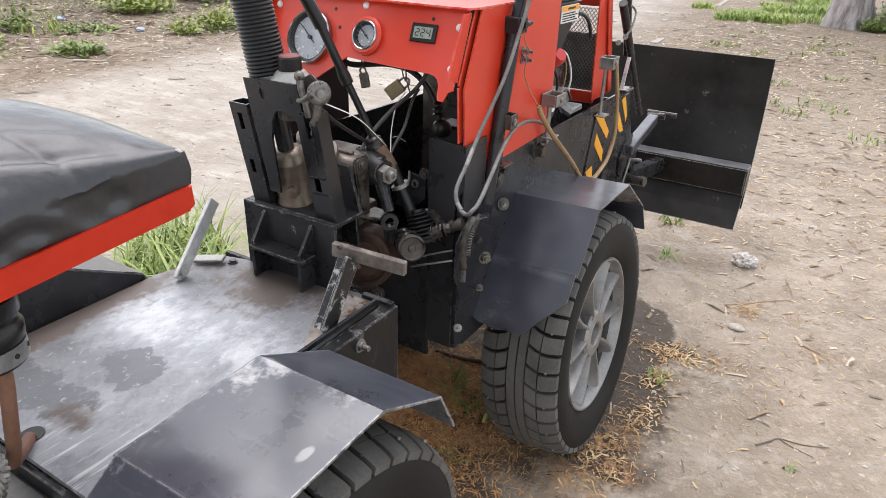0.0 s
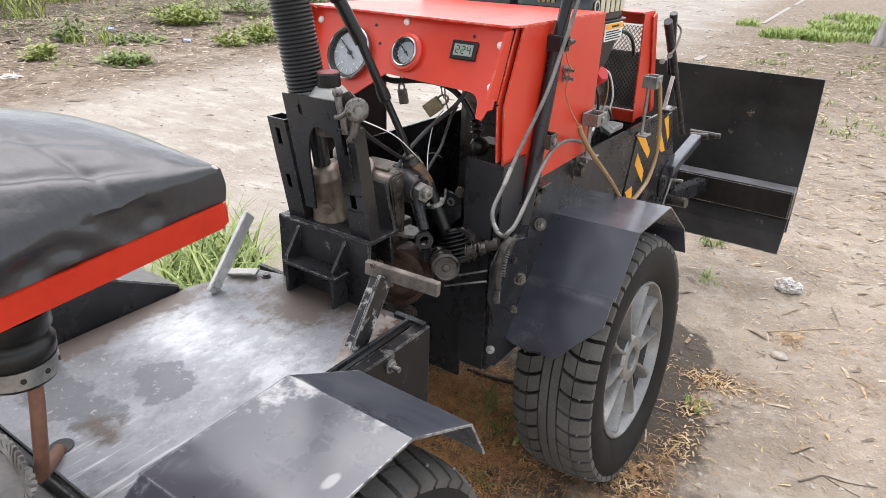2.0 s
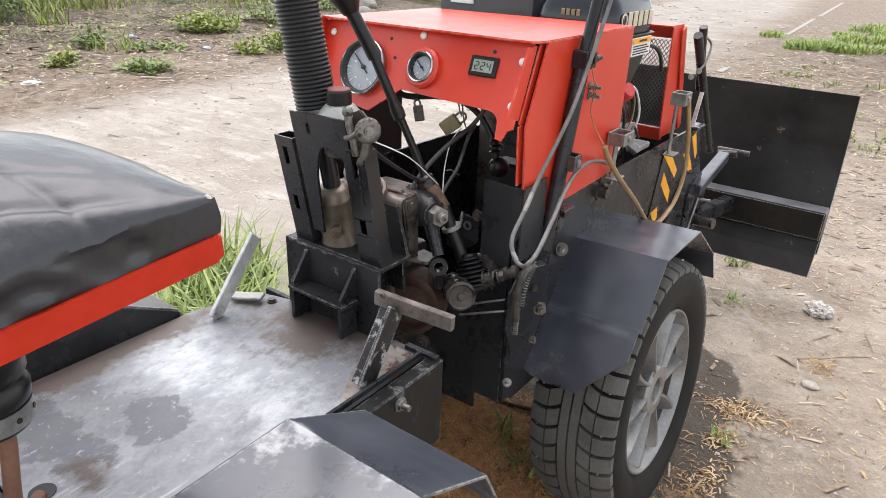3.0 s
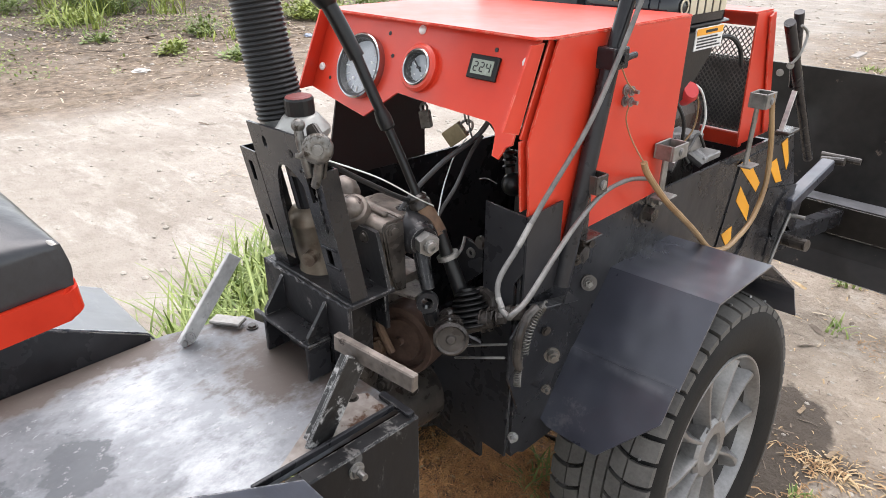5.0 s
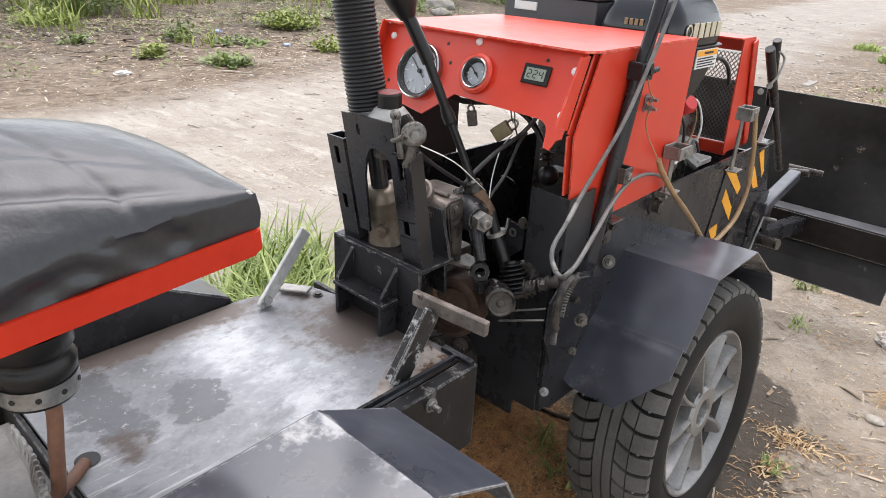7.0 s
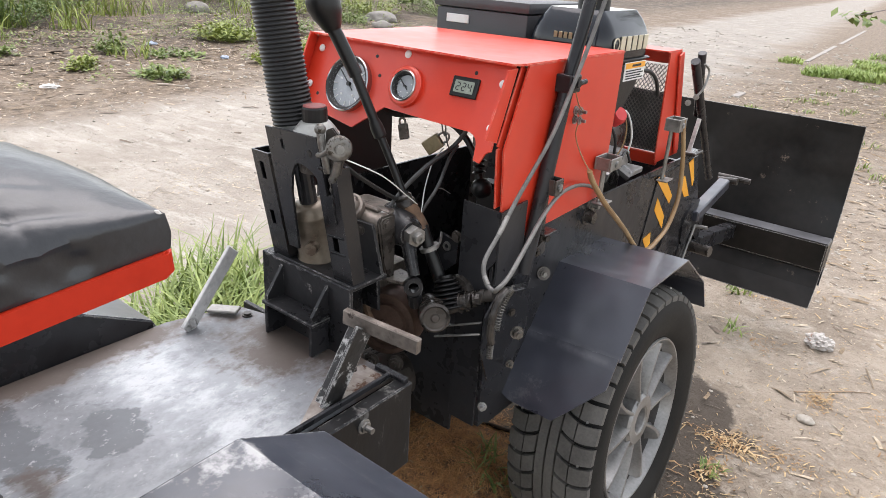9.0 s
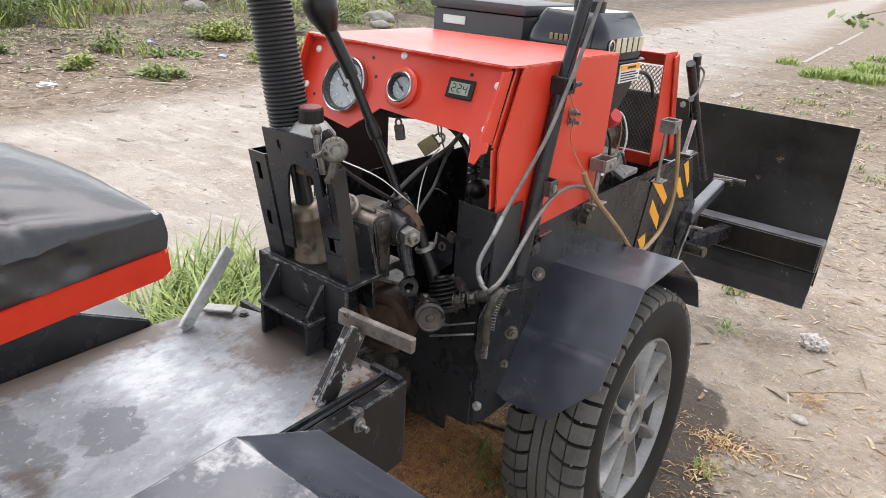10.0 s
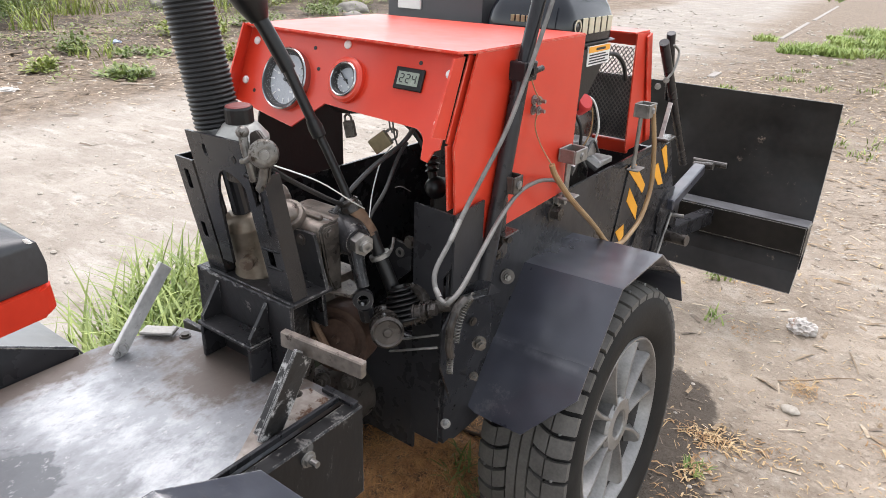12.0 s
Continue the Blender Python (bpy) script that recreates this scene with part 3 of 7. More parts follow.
def ground_sheet():
    near_x = np.concatenate([np.linspace(-150, -12, 14), np.arange(-11.5, -2.0, 0.16), np.arange(-2.0, 1.6, 0.04), np.linspace(1.8, 150, 16)])
    near_y = np.concatenate([np.linspace(-150, -1.5, 14), np.arange(-1.2, 0.6, 0.2), np.arange(0.7, 4.0, 0.04), np.arange(4.1, 14, 0.2), np.linspace(15, 200, 18)])
    verts = []
    for y in near_y:
        for x in near_x:
            verts.append((x, y, height(x, y)))
    w = len(near_x)
    faces = [(j * w + i, j * w + i + 1, (j + 1) * w + i + 1, (j + 1) * w + i) for j in range(len(near_y) - 1) for i in range(w - 1)]
    data = bpy.data.meshes.new("ground")
    data.from_pydata(verts, [], faces)
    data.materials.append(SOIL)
    ob = new("ground", data)
    data.shade_smooth()
    return tagged(ob, "dry trodden brown earth with a paler compacted lane", "ground", kind="structure")


ground = ground_sheet()


# ---- the machine ----
CX = -0.575            # its middle line
SIDE = 0.19            # half the width of frame and floor
RIGHT, LEFT = CX + SIDE, CX - SIDE
tractor = thing("mini_tractor", "home-built red and black mini tractor with a front blade", "mini tractor", (CX, 1.0, 0))
tractor_inv = Matrix.Translation((-CX, -1.0, 0))


def tpart(name, bm, material, label="", parent=None):
    """A part of the tractor, given in world places."""
    ob = part(name, bm, material, parent or tractor, label)
    if parent is None:
        ob.matrix_parent_inverse = tractor_inv
    return ob


SCUFFED_BLACK = surface("scuffed_black_paint", (0.006, 0.006, 0.0065), (0.016, 0.016, 0.017), 12, (0.25, 0.5), 0, 0.2, 80, ((0.11, 0.106, 0.10), 40, 0.42, 0.7), (1, 1, 0.45))
edge_wear(SCUFFED_BLACK, (0.24, 0.23, 0.22), 0.5, 0.003)
SCUFFED_BLACK.node_tree.nodes["Principled BSDF"].inputs["Specular IOR Level"].default_value = 0.30


# floor of the rear half
def rear_floor():
    bm = bmesh.new()
    outline = [(LEFT + 0.012, 0.528), (RIGHT - 0.030, 0.528), (RIGHT - 0.030, 0.995), (-0.46, 0.995), (-0.66, 0.985), (LEFT + 0.035, 0.965), (LEFT + 0.008, 0.86)]
    plate(bm, outline, 0.006, pose(0, 0, 0.504))
    floor_plate = tpart("floor_plate", bm, PLATE, "black steel floor plate worn to pale grey streaks")
    bm = bmesh.new()
    box(bm, (RIGHT - 0.022, 0.50, 0.375), (RIGHT, 0.998, 0.512), 0.002)
    box(bm, (LEFT, 0.50, 0.375), (LEFT + 0.010, 0.87, 0.506), 0.002)
    box(bm, (LEFT + 0.02, 0.99, 0.375), (RIGHT - 0.022, 0.998, 0.503), 0.001)
    box(bm, (LEFT + 0.011, 0.520, 0.40), (RIGHT - 0.023, 0.527, 0.5035), 0.001)
    tpart("frame_box", bm, SCUFFED_BLACK, "black welded steel frame with scratched paint")
    bm = bmesh.new()
    box(bm, (RIGHT - 0.034, 0.80, 0.5105), (RIGHT - 0.029, 0.985, 0.519), 0.0008)
    box(bm, (-0.445, 0.986, 0.5105), (RIGHT - 0.006, 0.996, 0.517), 0.0008)
    tpart("rail", bm, BLACK, "chipped black steel rail")
    bm = bmesh.new()
    plate(bm, [(RIGHT - 0.078, 0.90), (RIGHT - 0.036, 0.83), (RIGHT - 0.036, 0.980), (RIGHT - 0.075, 0.982), (RIGHT - 0.092, 0.955)], 0.002, pose(0, 0, 0.5102))
    tpart("rusty_patch", bm, surface("rusty_plate", (0.16, 0.13, 0.11), (0.40, 0.37, 0.34), 14, (0.5, 0.75), 0.3, 0.3, 120, ((0.09, 0.045, 0.025), 20, 0.45, 0.85)), "rusty scratched steel patch")
    for x, y in ((-0.465, 0.962), (-0.690, 0.958)):
        bm = bmesh.new()
        hexbolt(bm, (x, y, 0.5105), (0, 0, 1), 0.006, 0.005)
        part("bolt", bm, CAST, floor_plate)
    bm = bmesh.new()
    hexbolt(bm, (RIGHT, 0.905, 0.492), (1, 0, 0), 0.0075, 0.006, 0.010)
    tpart("bolt", bm, STEEL)
    bm = bmesh.new()
    bar(bm, (-0.742, 0.925, 0.516), (-0.700, 0.95, 0.518), 0.022, 0.005)
    tpart("tab", bm, STEEL, "small bare steel tab")


rear_floor()


CHIPPED = surface("chipped_black_paint", (0.008, 0.008, 0.008), (0.03, 0.03, 0.03), 18, (0.3, 0.5), 0.1, 0.6, 90, ((0.42, 0.42, 0.41), 34, 0.49, 0.5))
edge_wear(CHIPPED, (0.4, 0.4, 0.39), 0.7)


def pedal():
    bm = bmesh.new()
    bar(bm, (-0.456, 0.940, 0.609), (-0.343, 0.956, 0.603), 0.010, 0.021, 0.0015)
    cross = tpart("pedal", bm, WORNCAST, "scratched bare steel foot pedal bar")
    bm = bmesh.new()
    a, b = Vector((-0.425, 0.882, 0.510)), Vector((-0.425, 0.944, 0.600))
    bar(bm, a, b, 0.032, 0.005, 0.001, (1, 0, 0))
    bar(bm, a + Vector((-0.012, 0.0, 0)), b + Vector((-0.012, 0.0, 0)), 0.005, 0.022, 0.001, (1, 0, 0))
    part("pedal_arm", bm, CHIPPED, cross, "chipped black angle iron arm")


pedal()


def left_lever():
    bm = bmesh.new()
    a, b = Vector((-0.712, 0.868, 0.512)), Vector((-0.722, 0.962, 0.612))
    bar(bm, a, b, 0.026, 0.006, 0.001, (1, 0.3, 0))
    lever = tpart("foot_lever", bm, PALE_STEEL, "pale bare steel foot lever")
    bm = bmesh.new()
    hexbolt(bm, (-0.704, 0.876, 0.526), (0.6, -0.7, 0.2), 0.005, 0.004)
    part("bolt", bm, ZINC, lever)
    bm = bmesh.new()
    hexbolt(bm, (-0.708, 0.868, 0.517), (0.6, -0.7, 0.2), 0.0035, 0.003)
    part("bolt", bm, ZINC, lever)


left_lever()


# wheels
def tread_block(bm, hub, radius, half, s0, s1, u0, u1, lean, depth=0.010, crown=0.010):
    """A block of tread between two angles and two places across, raised from the casing."""
    def at(s, u, down):
        q = min(max((abs(u) / half - 0.26) / 0.74, 0.0), 1.0)
        shift = -lean * (1 - (1 - q) ** 2.4) + 0.35 * lean * q * q
        r = radius - crown * abs(u / half) ** 4 - down
        a = s + shift
        return hub @ Vector((u, r * math.cos(a), r * math.sin(a)))
    top = [[bm.verts.new(at(s0 + (s1 - s0) * i / 1, u0 + (u1 - u0) * j / 4, 0)) for j in range(5)] for i in range(2)]
    low = [[bm.verts.new(at(s0 + (s1 - s0) * i / 1, u0 + (u1 - u0) * j / 4, depth)) for j in range(5)] for i in range(2)]
    for j in range(4):
        bm.faces.new((top[0][j], top[0][j + 1], top[1][j + 1], top[1][j]))
        for i in range(2):
            bm.faces.new((top[i][j], top[i][j + 1], low[i][j + 1], low[i][j]))
    for j in (0, 4):
        bm.faces.new((top[0][j], top[1][j], low[1][j], low[0][j]))


def wheel(outer):
    """A studded winter tyre on a cast alloy rim; its outer face looks along outer x (+1 or -1)."""
    R, half = 0.256, 0.078
    hub = Matrix()
    ob = new("wheel")
    ob.empty_display_size = 0.05
    bm = bmesh.new()
    spin = pose(0, 0, 0, 0, 90, 0)
    casing = [(0.157, -0.066), (0.178, -0.080), (0.210, -0.087), (0.232, -0.083), (R - 0.017, -0.074), (R - 0.0115, -0.055), (R - 0.010, 0),
              (R - 0.0115, 0.055), (R - 0.017, 0.074), (0.232, 0.083), (0.210, 0.087), (0.178, 0.080), (0.157, 0.066), (0.152, 0.060), (0.152, -0.060), (0.157, -0.066)]
    turned(bm, casing, spin, 72)
    smooth(part("tyre", bm, SIDEWALL, ob, "black winter tyre with a plain dark sidewall"), 50)
    bm = bmesh.new()
    count = 44
    step = 2 * math.pi / count
    for i in range(count):
        a = i * step
        for side in (-1, 1):
            off = a + (step / 2 if side > 0 else 0)
            tread_block(bm, hub, R, half, off, off + step * 1.0, side * 0.0018, side * 0.0180, 0)
            tread_block(bm, hub, R, half, off, off + step * 0.81, side * 0.0215, side * 0.0450, -0.065)
            tread_block(bm, hub, R, half, off + step * 0.02, off + step * 0.82, side * 0.0475, side * 0.082, -0.065)
    tread = smooth(part("tread", bm, RUBBER, ob, "dusty grey studded winter tread"), 30)
    tagged(tread, kind="stuff")
    bm = bmesh.new()
    for i in range(count):
        for side in (-1, 1):
            if (i + (side > 0)) % 2:
                continue
            a = i * step + (step / 2 if side > 0 else 0) + step * 0.43 + 0.105
            u = side * 0.062
            p = Vector((u, (R - 0.005) * math.cos(a), (R - 0.005) * math.sin(a)))
            d = Vector((0, p.y, p.z)).normalized()
            rod(bm, p, p + d * 0.0035, 0.0022, seg=6)
    tagged(part("studs", bm, ZINC, ob, "small steel tyre studs"), kind="stuff")
    # rim: shallow dish, ten ridged spokes
    bm = bmesh.new()
    s = outer
    barrel = [(0.158, 0.066 * s), (0.1615, 0.070 * s), (0.160, 0.0735 * s), (0.157, 0.0735 * s), (0.1535, 0.069 * s), (0.147, 0.050 * s)]
    turned(bm, barrel, spin, 64)
    rim = smooth(part("rim", bm, ALLOY, ob, "silver cast alloy rim with ten ridged spokes"), 40)
    # inside of the rim, much darker than the alloy lip
    bm = bmesh.new()
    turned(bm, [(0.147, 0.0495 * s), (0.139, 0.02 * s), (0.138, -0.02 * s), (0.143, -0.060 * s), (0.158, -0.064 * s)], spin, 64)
    smooth(part("barrel", bm, BARREL, ob, "dark inside of the rim"), 40)
    for k in range(10):
        bm = bmesh.new()
        a = k * math.pi / 5 + 0.541
        rows = []
        for i in range(7):
            t = i / 6
            r = 0.036 + (0.150 - 0.036) * t
            ang = a + 0.05 * math.sin(math.pi * t)
            wide = 0.0085 + 0.0035 * t + 0.010 * max(0.0, (t - 0.80) / 0.20) ** 2
            depth = (0.062 + 0.003 * t) * s
            c = Vector((0, math.cos(ang), math.sin(ang)))
            tan = Vector((0, -math.sin(ang), math.cos(ang)))
            p = c * r
            rows.append([bm.verts.new(p + tan * wide * q + Vector((depth + dx * s, 0, 0))) for q, dx in ((-1.0, -0.024), (-0.66, -0.014), (-0.42, -0.002), (-0.26, 0.0028), (0.0, 0.0038), (0.26, 0.0028), (0.42, -0.002), (0.66, -0.014), (1.0, -0.024), (0.0, -0.026))])
        for p, q in zip(rows, rows[1:]):
            for i in range(10):
                j = (i + 1) % 10
                bm.faces.new((p[i], p[j], q[j], q[i]))
        bm.faces.new(rows[0][::-1])
        bm.faces.new(rows[-1])
        smooth(part("spoke", bm, ALLOY, ob), 45)
    bm = bmesh.new()
    turned(bm, [(0, 0.046 * s), (0.021, 0.046 * s), (0.024, 0.064 * s), (0.028, 0.067 * s), (0.046, 0.066 * s), (0.052, 0.060 * s), (0.055, -0.02 * s), (0, -0.02 * s)], spin, 32)
    smooth(part("hub", bm, ALLOY, ob, "round alloy hub"), 40)
    for k in range(5):
        bm = bmesh.new()
        a = k * math.pi / 2.5 + 0.72
        hexbolt(bm, (0.056 * s, 0.043 * math.cos(a), 0.043 * math.sin(a)), (s, 0, 0), 0.007, 0.009)
        part("wheel_bolt", bm, STEEL, ob)
    bm = bmesh.new()
    turned(bm, [(0, 0.026 * s), (0.130, 0.020 * s), (0.137, -0.030 * s), (0, -0.042 * s)], spin, 32)
    part("brake_drum", bm, CAST, ob, "dull dark brake drum")
    return ob


wheel_r, wheel_l = wheel(1), wheel(-1)
HUBZ = 0.253
GROW = Matrix.Diagonal((0.95, 1.035, 1.035, 1))
for proto, x in ((wheel_r, -0.301), (wheel_l, 2 * CX + 0.301)):
    rear = copy_thing(proto, pose(x, 0.660, HUBZ, 37, 0, 0) @ GROW)
    proto.matrix_basis = pose(x + (0.009 if x > CX else -0.009), 1.507, HUBZ - 0.014, 0, -4.3 if x > CX else 4.3, 0) @ GROW
    for w in (proto, rear):
        w.parent = tractor
        w.matrix_parent_inverse = tractor_inv


def fenders():
    front = [(1.235, 0.365), (1.303, 0.466), (1.382, 0.569), (1.555, 0.566), (1.694, 0.475), (1.745, 0.400)]
    rear = [(0.400, 0.470), (0.545, 0.572), (0.728, 0.577), (0.842, 0.520), (0.878, 0.452)]
    for s in (1, -1):
        inner, outer = CX + s * (SIDE - 0.002), CX + s * 0.352
        wing = CX + s * 0.362
        bm = bmesh.new()
        folded(bm, front[1:], inner, outer, 0.003, 0.012)
        # the lowest panel has its outer corner cut away
        d = Vector((0, front[1][0] - front[0][0], front[1][1] - front[0][1]))
        m = Matrix((Vector((s, 0, 0)), d.normalized(), Vector((s, 0, 0)).cross(d.normalized()))).transposed().to_4x4()
        m.translation = Vector((CX, front[0][0], front[0][1]))
        n, w0, w1, wm = d.length, SIDE - 0.002, 0.352, 0.288
        plate(bm, [(w0, 0.006), (w0 + 0.018, 0.0), (wm, 0.0), (w1, 0.080), (w1, n + 0.010), (w0, n)], 0.003, m)
        smooth(tpart("fender", bm, FENDER, "folded black sheet-metal front mudguard"), 20)
        bm = bmesh.new()
        folded(bm, rear, inner, wing, 0.003)
        smooth(tpart("fender", bm, MUDGUARD, "folded black sheet-metal rear mudguard with chipped edges"), 20)
        bm = bmesh.new()
        side = [(y, z - 0.003) for y, z in rear[1:4]] + [(0.842, 0.50), (0.545, 0.50)]
        plate(bm, side, 0.003, Matrix(((0, 0, s, inner - s * 0.004), (1, 0, 0, 0), (0, 1, 0, 0), (0, 0, 0, 1))))
        tpart("fender_wall", bm, BLACK)


fenders()


# seat, leaning a little backwards
def seat():
    m = Matrix.Translation((-0.567, 0.694, 0.787)) @ pose(0, 0, 0, 3.7, 0, 1.5)
    base = new("seat")
    base.parent = tractor
    base.matrix_parent_inverse = tractor_inv
    base.matrix_basis = m
    w, d = 0.152, 0.36
    bm = bmesh.new()
    def rounded(w, d, r, seg=5):
        pts = []
        for cx, cy, a0 in ((w - r, -r, 0), (-w + r, -r, 90), (-w + r, -d + r, 180), (w - r, -d + r, 270)):
            for i in range(seg + 1):
                a = radians(a0 + 90 * i / seg)
                pts.append((cx + r * math.cos(a), cy + r * math.sin(a)))
        return pts
    plate(bm, rounded(w, d, 0.014), 0.024, pose(0, 0, -0.024))
    bmesh.ops.bevel(bm, geom=[e for e in bm.edges if abs(e.verts[0].co.z - e.verts[1].co.z) < 1e-5], offset=0.0025, segments=2, affect="EDGES")
    part("seat_board", bm, BOARD_RED, base, "red painted wooden seat board")
    # cushion: a grid pulled into a soft block with creases
    bm = bmesh.new()
    nx, ny = 110, 120
    def skin(u, v, top):
        # u, v from -1 to 1; rounded rim, crowned top
        x, y = u * (w - 0.004), -d / 2 + v * (d / 2 - 0.004)
        e = max(abs(u), abs(v))
        rim = max(0.0, 1 - max(0.0, (abs(u) - 0.93) / 0.07) ** 2.4) ** 0.5 * max(0.0, 1 - max(0.0, (abs(v) - 0.94) / 0.06) ** 2.4) ** 0.5
        crown = 0.038 + 0.061 * ((1 - u ** 2) * (1 - v ** 2)) ** 0.8
        p = Vector((x * 14, y * 14, 0))
        fold = 0.0016 * noise.noise(Vector((x * 6 + y * 24, y * 4, 1.0))) + 0.0022 * noise.noise(p * 0.7) + 0.0007 * noise.noise(p * 4.0) - 0.0022 * math.exp(-((y - 0.35 * x + 0.16) / 0.006) ** 2) - 0.0018 * math.exp(-((y + 0.5 * x + 0.24) / 0.005) ** 2)
        for (ax, ay), (bx, by), deep in (((0.136, -0.035), (0.055, -0.36), 0.0034), ((0.075, -0.12), (0.000, -0.36), 0.0030), ((0.02, -0.20), (-0.10, -0.33), 0.0020), ((0.10, -0.06), (0.03, -0.20), 0.0016)):
            dx, dy = bx - ax, by - ay
            k = ((x - ax) * dx + (y - ay) * dy) / (dx * dx + dy * dy)
            off = ((x - ax) * dy - (y - ay) * dx) / math.hypot(dx, dy) + 0.010 * math.sin(3.0 * k)
            taper = max(0.0, min(1.0, 4 * k)) * max(0.0, min(1.0, 4 * (1.15 - k)))
            fold += deep * taper * (math.exp(-((off + 0.010) / 0.011) ** 2) - math.exp(-(off / 0.0055) ** 2))
        return Vector((x, y, 0.001 + (crown + fold) * (0.90 + 0.10 * rim) if top else 0.001))
    grid = [[bm.verts.new(skin(-1 + 2 * i / nx, -1 + 2 * j / ny, True)) for i in range(nx + 1)] for j in range(ny + 1)]
    for j in range(ny):
        for i in range(nx):
            bm.faces.new((grid[j][i], grid[j][i + 1], grid[j + 1][i + 1], grid[j + 1][i]))
    loop = [grid[0][i] for i in range(nx + 1)] + [grid[j][nx] for j in range(1, ny + 1)] + [grid[ny][i] for i in range(nx - 1, -1, -1)] + [grid[j][0] for j in range(ny - 1, 0, -1)]
    previous = loop
    for k in range(1, 11):
        t = k / 10
        ring = []
        for v in loop:
            out = Vector((v.co.x, v.co.y + d / 2, 0)).normalized()
            z = v.co.z * (1 - t) + 0.0005 * t
            p = Vector((v.co.x, v.co.y, z))
            wob = math.sin(math.pi * t) ** 0.7 * (0.45 if out.y > 0.6 else 1.0) * (0.002 + 0.013 * noise.noise(Vector((p.x * 15, p.y * 15 - z * 12, z * 22))) + 0.006 * noise.noise(Vector((p.x * 34, p.y * 34 + z * 20, z * 40))))
            ring.append(bm.verts.new(p + out * wob))
        for i in range(len(loop)):
            j = (i + 1) % len(loop)
            bm.faces.new((previous[i], previous[j], ring[j], ring[i]))
        previous = ring
    cushion = smooth(part("cushion", bm, VINYL, base, "creased black vinyl seat cushion with a frayed corner"), 38)
    bm = bmesh.new()
    bmesh.ops.create_icosphere(bm, subdivisions=2, radius=0.0022, matrix=pose(w - 0.006, -0.008, 0.036))
    for v in bm.verts:
        v.co += Vector((noise.noise(v.co * 300), noise.noise(v.co * 310 + Vector((5, 0, 0))), noise.noise(v.co * 290))) * 0.004
    part("frayed_corner", bm, PAPER, cushion, "pale frayed padding")
    bm = bmesh.new()
    box(bm, (0.045, -0.300, -0.042), (0.112, -0.185, -0.025), 0.003)
    part("bracket", bm, BOARD_RED, base, "red painted block under the seat board")
    bm = bmesh.new()
    box(bm, (-0.03, -0.35, -0.30), (0.03, -0.29, -0.026), 0.004)
    part("seat_post", bm, BLACK, base)


seat()


# ---- front half: frame ----
def yz(x, s=1):
    """A pose that lays (u, v) on (y, z) at x, thick towards s."""
    return Matrix(((0, 0, s, x), (1, 0, 0, 0), (0, 1, 0, 0), (0, 0, 0, 1)))


def xz(y, s=1):
    """A pose that lays (u, v) on (x, z) at y, thick towards s y."""
    return Matrix(((1, 0, 0, 0), (0, 0, s, y), (0, 1, 0, 0), (0, 0, 0, 1)))


GLOSSY = surface("glossy_black_paint", (0.011, 0.011, 0.012), (0.021, 0.021, 0.023), 10, (0.12, 0.32), 0, 0.12, 45, ((0.2, 0.19, 0.18), 40, 0.29, 0.6))
edge_wear(GLOSSY, (0.12, 0.115, 0.11), 0.35, 0.0012)
CHIPPED_LIGHT = surface("oily_black_paint", (0.011, 0.011, 0.012), (0.028, 0.0275, 0.029), 12, (0.20, 0.42), 0, 0.35, 80, ((0.2, 0.19, 0.18), 36, 0.36, 0.6))
edge_wear(CHIPPED_LIGHT, (0.26, 0.25, 0.24), 0.46, 0.0022)
CHIPPED_LIGHT.node_tree.nodes["Principled BSDF"].inputs["Specular IOR Level"].default_value = 0.30


